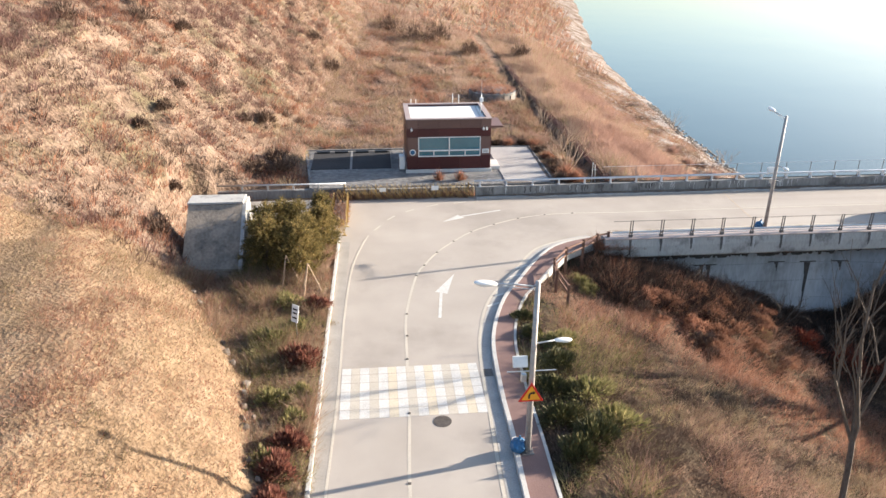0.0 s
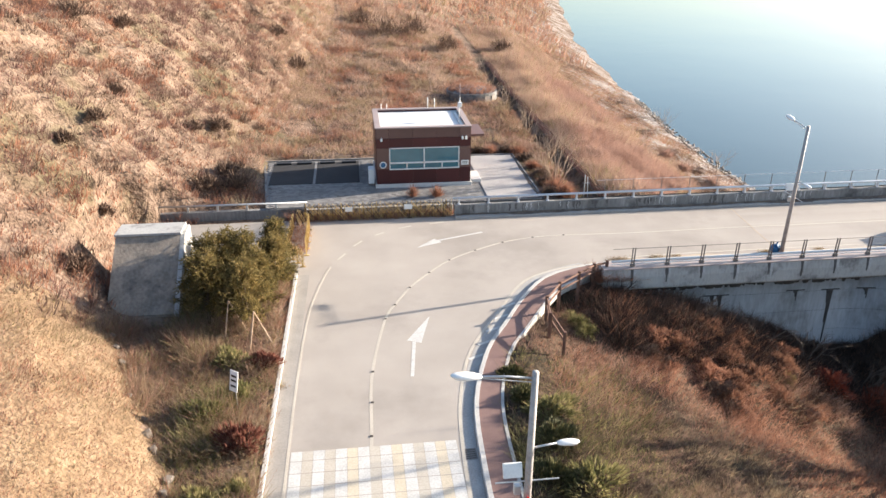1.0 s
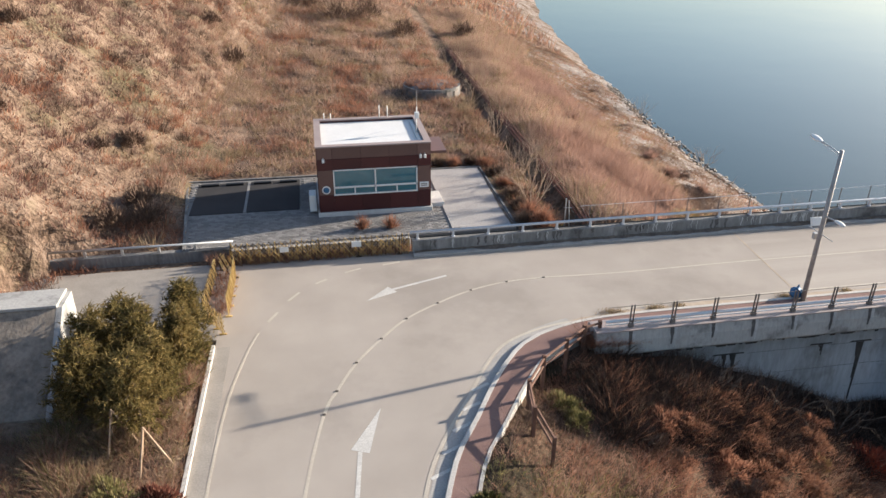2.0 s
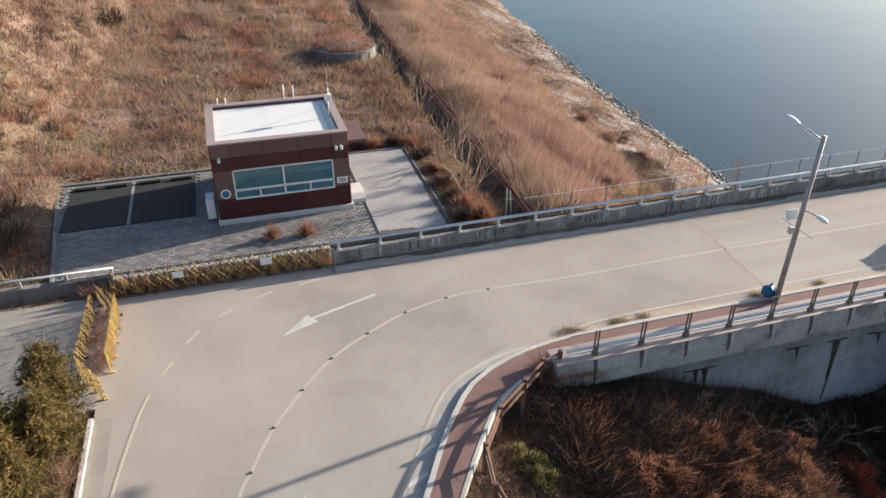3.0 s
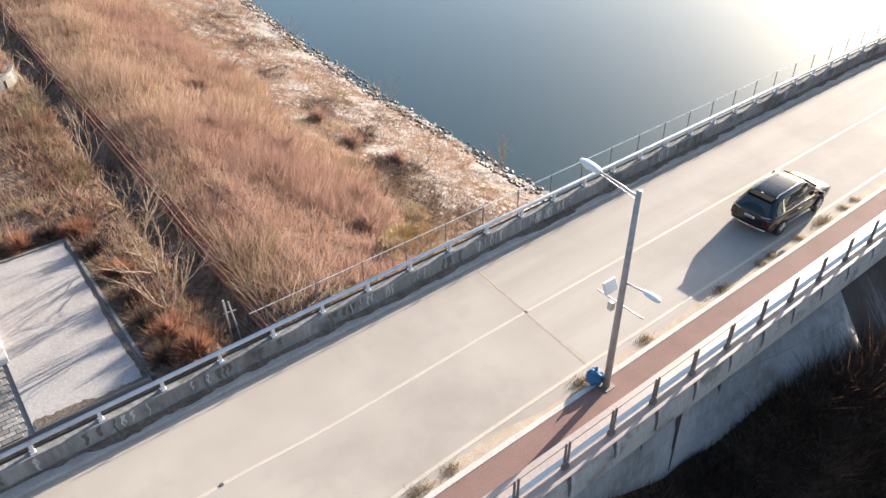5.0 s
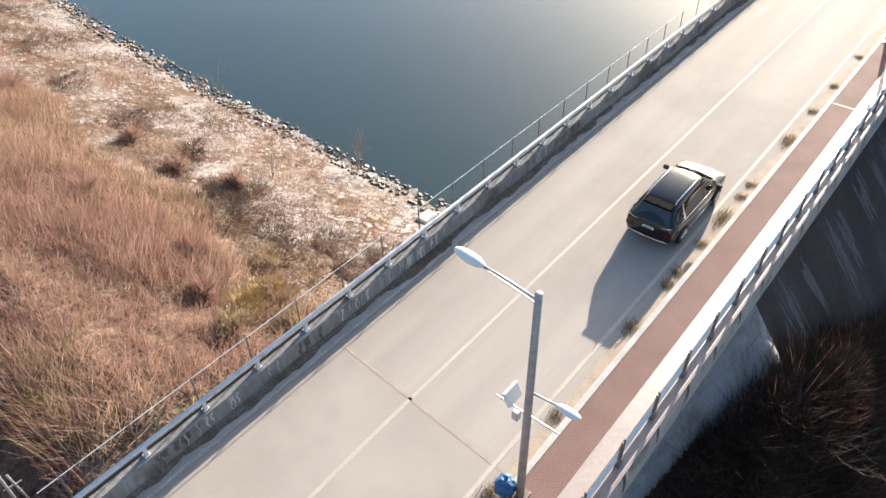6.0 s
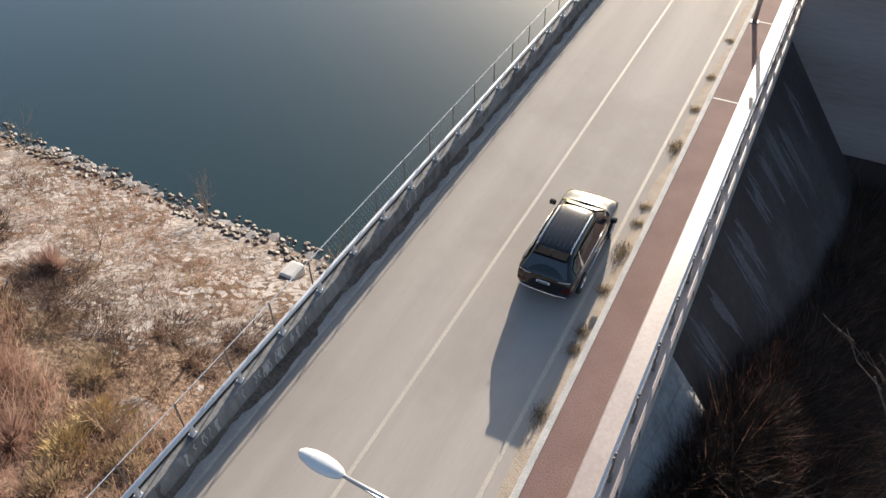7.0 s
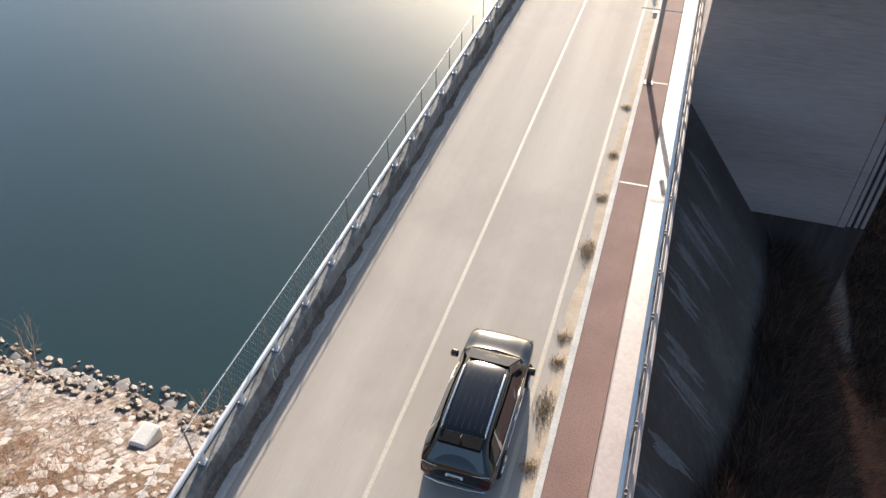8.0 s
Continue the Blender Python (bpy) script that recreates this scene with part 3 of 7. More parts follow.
def stripe(name, line, width, material, label, z=0.004, where=None):
    ob = part(name, sweep(line, [(-width / 2, z), (width / 2, z), (width / 2, z - 0.02), (-width / 2, z - 0.02)]), material)
    return tagged(ob, label, "road marking", kind="structure")


CENTRE = curve([(-1.18, -33.04), (-0.97, 22.27), (-0.78, 26.28), (-0.67, 30.29), (-0.51, 34.39), (0.25, 38.80), (0.80, 40.18), (1.68, 41.95), (2.86, 43.55), (4.14, 44.99), (5.78, 46.13), (7.57, 47.07), (9.50, 47.61), (11.64, 47.74), (15.3, 47.62), (22, 47.73), (40, 47.73), (60, 47.73), (150, 47.73)], 0.5)
stripe("centre_line", CENTRE, 0.12, PAINT_CENTRE, "faded cream centre line following the bend")
LEFT_LINE = curve([(-4.00, -33.01), (-3.86, 21.82), (-3.67, 27.51), (-3.61, 34.03), (-3.37, 39.79), (-2.83, 43.31), (-2.42, 44.88)], 0.5)
stripe("edge_line", LEFT_LINE, 0.1, PAINT_CENTRE, "thin worn white edge line", 0.009)
INNER_LINE = curve([(2.07, -33.07), (2.21, 21.31), (2.41, 25.70), (2.57, 29.34), (2.93, 32.32), (3.88, 35.67), (5.96, 39.29), (7.09, 41.20), (8.14, 42.36), (9.99, 43.24), (12.54, 43.74), (15.2, 44.3), (22, 44.44), (40, 44.44), (150, 44.44)], 0.5)
stripe("edge_line", INNER_LINE, 0.13, PAINT_CENTRE, "faded cream edge line beside the gutter", 0.009)
for a, b in (((-2.05, 45.71), (-1.63, 46.51)), ((-1.17, 47.47), (-0.65, 48.21)), ((0.13, 48.95), (0.71, 49.32)), ((1.62, 49.86), (2.44, 50.20)), ((3.60, 50.39), (4.52, 50.60))):
    stripe("dashed_line", np.array([a, b]), 0.13, PAINT_CENTRE, "short worn white dash of the bend's outer line")


def arrow(tail, neck, tip, width, head):
    """A direction arrow painted on the road."""
    shaft = curve([tail, neck], 0.4) if len(np.shape(tail)) == 1 else np.array(tail)
    n, t = Vector(neck), Vector(tip)
    d = (t - n).normalized()
    s = Vector((-d.y, d.x))
    bm = sweep(shaft, [(-width / 2, 0.004), (width / 2, 0.004), (width / 2, -0.02), (-width / 2, -0.02)])
    v = [bm.verts.new((*p, 0.005)) for p in (n + s * head, n - s * head, t)]
    bm.faces.new(v)
    tagged(part("road_arrow", bm, PAINT_WHITE), "white direction arrow painted on the asphalt", "road marking", kind="structure")


arrow((1.14, 33.96), (1.45, 36.66), (2.38, 38.89), 0.15, 0.34)
arrow((6.65, 48.73), (3.82, 47.77), (2.50, 46.87), 0.15, 0.34)
# raised crossing: alternate white and cream bars, cut by fine grooves
for i in range(8):
    x0 = -3.55 + i * 0.79
    ob = part("crossing_bar", box(x0, 26.1, -0.02, x0 + 0.4, 29.72, 0.005), PAINT_WHITE)
    tagged(ob, "worn white bar of the painted crossing", "road marking", "crossing bars", "structure")
    if i < 7:
        ob = part("crossing_bar", box(x0 + 0.41, 26.1, -0.02, x0 + 0.78, 29.72, 0.0045), PAINT_YELLOW if i in (2, 4, 6) else PAINT_CENTRE)
        tagged(ob, "faded cream-yellow bar of the painted crossing", "road marking", "crossing bars", "structure")
for i in range(5):
    ob = part("groove", box(-3.57, 26.68 + i * 0.63, -0.02, 2.4, 26.71 + i * 0.63, 0.0065), ASPHALT)
    tagged(ob, "fine dark groove across the crossing", "groove", "crossing grooves", "structure")
# no-go hatching beside the gutter in the bend
for i in range(5):
    t = i / 4
    a = Vector((3.68 + 2.3 * t, 34.95 + 4.4 * t))
    stripe("hatching", np.array([a, a + Vector((0.75, 0.35))]), 0.14, PAINT_WHITE, "worn white hatching bar beside the gutter", 0.013)
# sand washed against the kerb of the dam road, and the joint at the dam's start
rs = np.random.RandomState(17)
sand = bmesh.new()
xs = np.arange(11.5, 148, 0.45)
ys = np.interp(xs, KERB_LINE[:, 0], KERB_LINE[:, 1])
w = 0.36 + 0.16 * lumps(xs, 0 * xs, 0.8, 18) + rs.uniform(-0.05, 0.05, len(xs))
rows = [(sand.verts.new((x, y + 0.01, 0.03)), sand.verts.new((x, y + max(0.06, q), 0.004))) for x, y, q in zip(xs, ys, w)]
for u, v in zip(rows, rows[1:]):
    sand.faces.new((u[0], v[0], v[1], u[1]))
tagged(part("sand_drift", sand, SAND), "tan sand drifted against the kerb", "sand", kind="structure")
stripe("road_joint", np.array([(23.15, 43.8), (23.7, 51.0)]), 0.09, SAND, "pale sand-filled joint across the road")
for x in (48.6, 56.95):
    ob = part("walkway_joint", box(x, 42.43, 0.1, x + 0.1, 43.5, 0.135), PAINT_WHITE)
    tagged(ob, "white joint strip across the walkway", "joint", "walkway joints", "structure")
# cast iron cover and drain grates
bm = bmesh.new()
bmesh.ops.create_cone(bm, cap_ends=True, segments=28, radius1=0.36, radius2=0.36, depth=0.03, matrix=Matrix.Translation((0.5, 25.66, 0.0)))
cover = tagged(part("manhole_cover", bm, IRON), "round brown cast-iron manhole cover in the asphalt", "manhole cover")
for i in range(-2, 3):
    part("rib", box(0.5 - 0.27, 25.66 + i * 0.11 - 0.02, 0.014, 0.5 + 0.27, 25.66 + i * 0.11 + 0.02, 0.022), IRON, cover)
for x, y, a in ((2.8, 28.9, 0), (-4.6, 29.3, 0)):
    g = thing("drain_grate", (x, y, 0), "dark steel drain grate in the gutter", "drain grate", "drain grates")
    part("frame", box(x - 0.22, y - 0.3, -0.04, x + 0.22, y + 0.3, 0.008), STEEL_DARK, g)
    for i in range(5):
        part("bar", box(x - 0.18, y - 0.24 + i * 0.11, 0.0, x + 0.18, y - 0.2 + i * 0.11, 0.016), IRON, g)


# road studs on the centre line
def stud():
    bm = bmesh.new()
    box(-0.06, -0.05, -0.01, 0.06, 0.05, 0.03, 0.012, bm)
    ob = part("road_stud", bm, IRON)
    return tagged(ob, "small dark road stud on the centre line", "road stud", "centre line studs")


first = stud()
for i, (x, y) in enumerate(((-0.97, 22.27), (-0.78, 26.28), (-0.67, 30.29), (-0.57, 32.34), (-0.48, 34.48), (0.27, 38.85), (0.80, 40.18), (1.68, 41.95), (2.86, 43.55), (4.14, 44.99), (5.78, 46.13), (7.57, 47.07), (9.50, 47.61), (11.45, 47.74))):
    if i == 0:
        first.matrix_basis = Matrix.Translation((x, y, 0))
    else:
        copy_thing(first, Matrix.Translation((x, y, 0)))


# ---------------------------------------------------------------- dam
def wall_y(x, z):
    """The shoulder wall's face: upright under the beam, then leaning over into the dam's batter."""
    k = step(26, 34.6, np.asarray(x, float))
    return 41.95 - 0.35 * k + (0.03 + 0.72 * k) * (np.asarray(z, float) + 0.5)


def dam():
    line = np.array([(x, 41.4) for x in np.arange(11.8, 150, 2.0)])
    # crest beam with a drip lip over a battered face, one mesh each
    tagged(part("parapet_near", sweep(line, [(1.0, -0.5), (1.0, 0.66), (0.02, 0.66), (-0.06, 0.2), (-0.08, -0.42), (-0.04, -0.5)]), CONCRETE), "broad weathered concrete parapet of the dam crest", "parapet", kind="structure")
    tagged(part("parapet_coping", sweep(line, [(0.99, 0.664), (0.97, 0.7), (0.05, 0.725), (-0.02, 0.7), (-0.02, 0.664)]), PARAPET), "sun-bleached white coping of the dam parapet", "parapet", kind="structure")
    # shoulder wall, upright at the road's end and leaning over into the dam's batter
    wall, rings = bmesh.new(), []
    for x in np.linspace(11.9, 34.59, 90):
        rings.append([wall.verts.new(p) for p in ((x, float(wall_y(x, -0.48)), -0.48), (x, 51.3, -0.48), (x, 51.3, -25), (x, float(wall_y(x, -25)), -25))])
    for p, q in zip(rings, rings[1:]):
        for k in range(4):
            wall.faces.new((p[k], p[(k + 1) % 4], q[(k + 1) % 4], q[k]))
    wall.faces.new(rings[0][::-1])
    wall.faces.new(rings[-1])
    bmesh.ops.recalc_face_normals(wall, faces=wall.faces[:])
    for f in wall.faces:
        f.smooth = f.normal.y < -0.3
    tagged(part("dam_face", wall, CONCRETE_WALL), "grey concrete shoulder of the dam with dark run-off streaks", "dam wall", kind="structure")
    tagged(part("dam_face", sweep(np.array([(34.6, 41.4), (149.7, 41.4)]), [(0.188, -0.5), (0.188, -0.46), (9.85, -0.46), (9.85, -45), (-33.2, -45)]), CONCRETE_DARK), "tall dark concrete face of the dam", "dam wall", kind="structure")
    for x, z0, h, w in ((18.75, -1.5, 1.3, 0.3), (18.3, -1.5, 0.9, 0.2), (23.2, -1.45, 0.6, 0.25), (25.3, -1.5, 3.3, 0.42), (27.4, -1.5, 0.6, 0.3)):
        st = bmesh.new()
        for k in range(3):
            ww, hh = w * (1 - 0.33 * k), h * (0.25 + 0.38 * k)
            y0, y1 = float(wall_y(x, z0)) - 0.014 - 0.002 * k, float(wall_y(x, z0 - hh)) - 0.014 - 0.002 * k
            xx = x + 0.06 * k
            v = [st.verts.new(q) for q in ((xx - ww / 2, y0, z0), (xx + ww / 2, y0, z0), (xx + ww * 0.3, y1, z0 - hh), (xx - ww * 0.2, y1, z0 - hh))]
            st.faces.new(v)
        st.faces.new([st.verts.new((xx, float(wall_y(xx, zz)) - 0.022, zz)) for xx, zz in ((x - 0.55, z0), (x + 0.6, z0), (x + 0.55, z0 + 0.06), (x - 0.5, z0 + 0.07))])
        tagged(part("runoff_stain", st, STAIN_AND_SHADE), "dark run-off stain below a weep hole", "stain", "wall stains", "structure")
    # lift joints of the shoulder wall
    for z in (-1.52, -2.75, -4.0):
        jt, rows = bmesh.new(), []
        for x in np.linspace(19.5 if z > -2 else 21.0 if z > -3 else 25.0, 34.2, 40):
            rows.append([jt.verts.new((x, float(wall_y(x, q)) - 0.02, q)) for q in (z - 0.007, z + 0.007)])
        for u, v in zip(rows, rows[1:]):
            jt.faces.new((u[0], v[0], v[1], u[1]))
        tagged(part("lift_joint", jt, CONCRETE_STAIN), "thin dark joint between two lifts of the wall", "joint", "lift joints", "structure")
    # dark and pale washes on the beam below each railing post
    rp = np.random.RandomState(37)
    for k in range(24):
        x = 13.42 + 1.91 * k
        for name, material, dx, wide in (("post_stain", STAIN_SOFT, -0.08, 0.075), ("post_wash", PALE_STAIN, 0.08, 0.06)):
            st, rows = bmesh.new(), []
            length = rp.uniform(0.5, 0.98)
            for q in np.linspace(0, 1, 7):
                z = 0.64 - length * q
                y = 41.4 + (0.02 - 0.08 * (0.66 - z) / 0.46 if z > 0.2 else -0.06 - 0.02 * (0.2 - z) / 0.62) - 0.008
                w = wide * (1.25 - 0.8 * q) * rp.uniform(0.75, 1.25)
                rows.append((st.verts.new((x + dx - w, y, z)), st.verts.new((x + dx + w + 0.01 * q, y, z))))
            for u, v in zip(rows, rows[1:]):
                st.faces.new((u[0], v[0], v[1], u[1]))
            tagged(part(name, st, material), "narrow wash stain below a railing post", "stain", "post stains", "structure")
    # ragged dark strip on the wall: the beam's shadow gap put in as colour
    gap_shade = bmesh.new()
    rd = np.random.RandomState(31)
    xs = np.arange(15.0, 36, 0.3)
    edge = [(gap_shade.verts.new((x, float(wall_y(x, -0.51)) - 0.018, -0.51)), gap_shade.verts.new((x, float(wall_y(x, -0.6)) - 0.04, -0.6 - rd.uniform(0.05, 0.25)))) for x in xs]
    for u, v in zip(edge, edge[1:]):
        gap_shade.faces.new((u[0], u[1], v[1], v[0]))
    for k in range(150):
        x, w, h = rd.uniform(14.0, 27), rd.uniform(0.06, 0.5), rd.uniform(0.25, 0.5)
        z0, z1 = -0.52, -0.52 - h
        gap_shade.faces.new([gap_shade.verts.new((xx, float(wall_y(xx, z)) - 0.03 - 0.0001 * k, z)) for xx, z in ((x - w, z0), (x + w, z0), (x + 0.3 * w, z1), (x - 0.4 * w, z1))])
    tagged(part("beam_gap_shade", gap_shade, STAIN_AND_SHADE), "ragged dark strip painted for the shadow gap under the crest beam", "stain", kind="structure")
    # lime washed down the dam's face, in bundles of ragged tapering streaks
    rl = np.random.RandomState(23)
    for x0, top, length in ((36.4, -0.8, 3.0), (38.4, -0.9, 2.4), (41.5, -1.0, 3.9), (42.6, -1.2, 2.2), (45.2, -0.9, 2.0), (47.4, -1.0, 2.4), (49.3, -0.9, 4.2), (50.9, -1.4, 3.6), (54.0, -1.0, 2.6)):
        st = bmesh.new()
        for b in range(9):
            n, off, wid = 10, rl.normal(0, 0.24), rl.uniform(0.03, 0.16)
            a, ln = top - rl.uniform(0, 0.9), length * rl.uniform(0.4, 1.0)
            rows = []
            for k in range(n + 1):
                z = a - ln * k / n
                y = 41.6 + 0.75 * (z + 0.5) - 0.02 - 0.0015 * b
                q = wid * math.sin(math.pi * (0.06 + 0.9 * k / n)) * rl.uniform(0.6, 1.2)
                c = x0 + off + 0.03 * k + rl.uniform(-0.03, 0.03)
                rows.append((st.verts.new((c - q, y, z)), st.verts.new((c + q, y, z))))
            for u, v in zip(rows, rows[1:]):
                st.faces.new((u[0], u[1], v[1], v[0]))
        tagged(part("lime_streak", st, LIME), "pale lime streaks run down the dark dam face", "stain", "lime streaks", "structure")
    far = np.array([(x, far_y(x)) for x in np.arange(5.3, 150, 2.0)])
    tagged(part("parapet_far", sweep(far, [(0.0, -0.4), (0.0, 0.76), (0.04, 0.8), (0.36, 0.8), (0.4, 0.76), (0.4, -0.4)]), CONCRETE_STAIN), "low stained concrete parapet above the reservoir", "parapet", kind="structure")
    tagged(part("kerb", sweep(far, [(-0.42, -0.1), (-0.42, 0.1), (-0.38, 0.12), (-0.02, 0.12), (-0.02, -0.1)]), GUTTER), "narrow grey concrete kerb below the parapet", "kerb", kind="structure")
    tagged(part("upstream_face", sweep(far, [(0.0, -0.4), (0.4, -0.4), (1.2, -30), (0.0, -30)]), CONCRETE_OLD), "concrete upstream face of the dam", "dam wall", kind="structure")


dam()


def far_wall_dirt_and_shade():
    r = np.random.RandomState(71)
    # strip along the wall's foot: leaf litter plus the parapet's shadow as colour
    bm, rows = bmesh.new(), []
    for x in np.arange(5.4, 148, 0.22):
        w = max(0.03, 0.2 + 0.16 * float(lumps(x, 0.0, 0.9, 72)) + 0.12 * float(lumps(x, 3.0, 3.1, 73)) + r.uniform(-0.05, 0.05))
        y = far_y(x)
        rows.append([bm.verts.new(p) for p in ((x, y - 0.004, 0.19 + r.uniform(0, 0.05)), (x, y - min(0.26, w * 0.7), 0.135), (x, y - min(0.375, w), 0.123))])
    for u, v in zip(rows, rows[1:]):
        for k in range(2):
            bm.faces.new((u[k], v[k], v[k + 1], u[k + 1]))
    tagged(part("dark_edge_strip", bm, EDGE_STRIP), "leaf litter and dirt below the parapet, darkened with its painted shadow", "litter", kind="structure")
    # ragged stains that run down from the top of the parapet
    for i in range(44):
        x0, pale = r.uniform(6, 72), i % 2 == 0
        bm = bmesh.new()
        for b in range(r.randint(2, 6)):
            c, ln, wd = x0 + r.normal(0, 0.35), r.uniform(0.25, 0.68), r.uniform(0.015, 0.05 if pale else 0.13)
            pts = []
            for k in range(7):
                z, q = 0.765 - ln * k / 6, wd * (1 - 0.55 * k / 6) * r.uniform(0.8, 1.15)
                cc = c + 0.03 * math.sin(k * 1.3 + b)
                pts.append([bm.verts.new((xx, far_y(xx) - 0.003 - 0.0008 * b, z)) for xx in (cc - q, cc + q)])
            for u, v in zip(pts, pts[1:]):
                bm.faces.new((u[0], u[1], v[1], v[0]))
        tagged(part("wall_stain", bm, PALE_STAIN if pale else STAIN_SOFT), "white lime streaks down the low parapet" if pale else "dark run-off streaks down the low parapet", "stain", "parapet stains", "structure")


far_wall_dirt_and_shade()


# steel railing on the near parapet, posts in pairs with a wire above
def railing_near():
    r = thing("near_railing", (40, 41.85, 0.7), "white steel pipe railing with rusty paired posts on the parapet", "railing")
    part("pipe_rail", tube([(12.3, 41.73, 1.0), (149, 41.73, 1.0)], 0.065, sides=10), WHITE_METAL, r, "white pipe rail", True)
    part("lower_rail", tube([(12.3, 41.73, 0.84), (149, 41.73, 0.84)], 0.03, sides=6), WHITE_METAL, r)
    part("top_wire", tube([(12.3, 41.65, 1.75), (149, 41.65, 1.75)], 0.014, sides=5), STEEL_DARK, r, "thin rusty wire")
    me = None
    for i in range(68):
        x = 13.42 + 1.91 * i
        if me is None:
            bm = bmesh.new()
            box(-0.09, -0.03, 0, -0.05, 0.03, 1.1, 0, bm)
            box(0.05, -0.03, 0, 0.09, 0.03, 1.1, 0, bm)
            box(-0.11, -0.07, 0, 0.11, 0.07, 0.16, 0.01, bm)
            box(-0.09, -0.05, 0.26, 0.09, 0.04, 0.34, 0, bm)
            ob = part("post", bm, STEEL_DARK, r, "rusty paired steel post")
            me = ob.data
            ob.location = (x, 41.65, 0.7)
        else:
            ob = under(new("post", me), r)
            ob.location = (x, 41.65, 0.7)


def railing_far():
    r = thing("far_railing", (40, 51.7, 0.66), "pale pipe railing with a wire mesh fence on the parapet", "railing")

    def run(x0, off, z):
        return [(x, far_y(x) + off, z) for x in (x0, 30, 65, 149)]

    part("pipe_rail", tube(run(5.2, 0.2, 1.2), 0.075, sides=10), RAIL, r, "pale thick pipe rail", True)
    for z in (1.95,):
        part("fence_wire", tube(run(14.67, 0.45, z), 0.015, sides=5), RAIL, r, "thin fence wire")
    part("cable", tube(run(5.4, 0.34, 0.83), 0.03, sides=5), BLACK, r, "black cable along the parapet")
    # wire mesh: thin diagonal strands between the fence posts
    V, F, n = [], [], 0
    for k, x in enumerate(np.arange(14.67, 75, 0.16)):
        for d in (-1, 1):
            for q, z in ((0, 0.85), (1, 1.95)):
                xx = x + d * 0.55 * q
                for e in (-0.0018, 0.0018):
                    V.append((xx + e, far_y(xx) + 0.45, z))
            F.append((n, n + 1, n + 3, n + 2))
            n += 4
    under(new("wire_mesh", mesh_of("wire_mesh", V, F, (STEEL,))), r)
    m1 = m2 = None
    for i in range(74):
        x = 5.6 + 1.93 * i
        if m1 is None:
            bm = bmesh.new()
            box(-0.055, -0.06, 0, 0.055, 0.06, 0.35, 0.01, bm)
            box(-0.09, -0.09, 0, 0.09, 0.09, 0.04, 0, bm)
            o = part("post", bm, RAIL, r)
            m1 = o.data
        else:
            o = under(new("post", m1), r)
        o.location = (x, far_y(x) + 0.2, 0.8)
        if x > 14.5:
            if m2 is None:
                bm = bmesh.new()
                box(-0.02, -0.015, 0, 0.02, 0.015, 1.2, 0, bm)
                o = part("fence_post", bm, STEEL_DARK, r)
                m2 = o.data
            else:
                o = under(new("fence_post", m2), r)
            o.location = (x, far_y(x) + 0.45, 0.78)


railing_near()
railing_far()
# low roadside barrier that carries on to the west
w = thing("guard_rail", (-9, 52.8, 0), "weathered steel guard rail on a low concrete wall", "guard rail")
part("low_wall", box(-13.5, 52.45, -0.3, -4.1, 52.8, 0.55, 0.03), CONCRETE_STAIN, w, "stained concrete wall")
part("pipe_rail", tube([(-13.5, 52.6, 0.95), (-4.0, 52.5, 0.95)], 0.06, sides=10), STEEL, w, "", True)
for i in range(6):
    part("post", box(-13.2 + i * 1.8, 52.55, 0.55, -13.08 + i * 1.8, 52.65, 0.95), STEEL, w)

# spillway structure across the valley
sp = thing("spillway_pier", (65, 36, -7), "massive shaded concrete gate pier below the dam", "pier")
# both walls carried on out of view to keep sun off the valley floor
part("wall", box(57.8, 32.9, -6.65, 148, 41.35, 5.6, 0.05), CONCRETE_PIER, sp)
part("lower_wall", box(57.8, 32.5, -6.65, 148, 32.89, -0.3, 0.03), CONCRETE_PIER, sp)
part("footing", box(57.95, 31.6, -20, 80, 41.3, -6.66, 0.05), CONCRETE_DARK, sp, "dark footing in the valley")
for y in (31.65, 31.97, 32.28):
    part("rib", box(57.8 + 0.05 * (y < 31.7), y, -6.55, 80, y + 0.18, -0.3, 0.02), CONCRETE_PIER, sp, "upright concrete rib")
ledge = part("ledge", box(57.4, 30.4, -0.3, 80, 32.88, -0.05, 0.03), CONCRETE, sp, "pale walkway ledge")
for z in (0.45, 0.95):
    part("guard_bar", tube([(57.55, 30.5, z), (78, 30.5, z)], 0.035, sides=6), STEEL, ledge)
for x in np.arange(57.6, 78, 2.1):
    part("guard_post", tube([(x, 30.5, -0.1), (x, 30.5, 1.0)], 0.035, sides=6), STEEL, ledge)
for x in (57.5,):
    part("end_bar", tube([(x, 30.5, 0.95), (x, 31.9, 0.95)], 0.035, sides=6), STEEL, ledge)
hoist = thing("gate_hoist", (58.6, 32.5, 0), "pale blue gate hoist cabinet on the pier ledge", "machine")
part("cabinet", box(57.8, 32.0, -0.05, 59.3, 32.88, 1.05, 0.05), mat("pale_blue_metal", tones((0.36, 0.44, 0.52), 0.15), 2, 12, 0.5, bump=0.05), hoist)
part("hood", box(58.0, 32.15, 1.05, 59.1, 32.88, 2.2, 0.08), WHITE_METAL, hoist, "white hood")


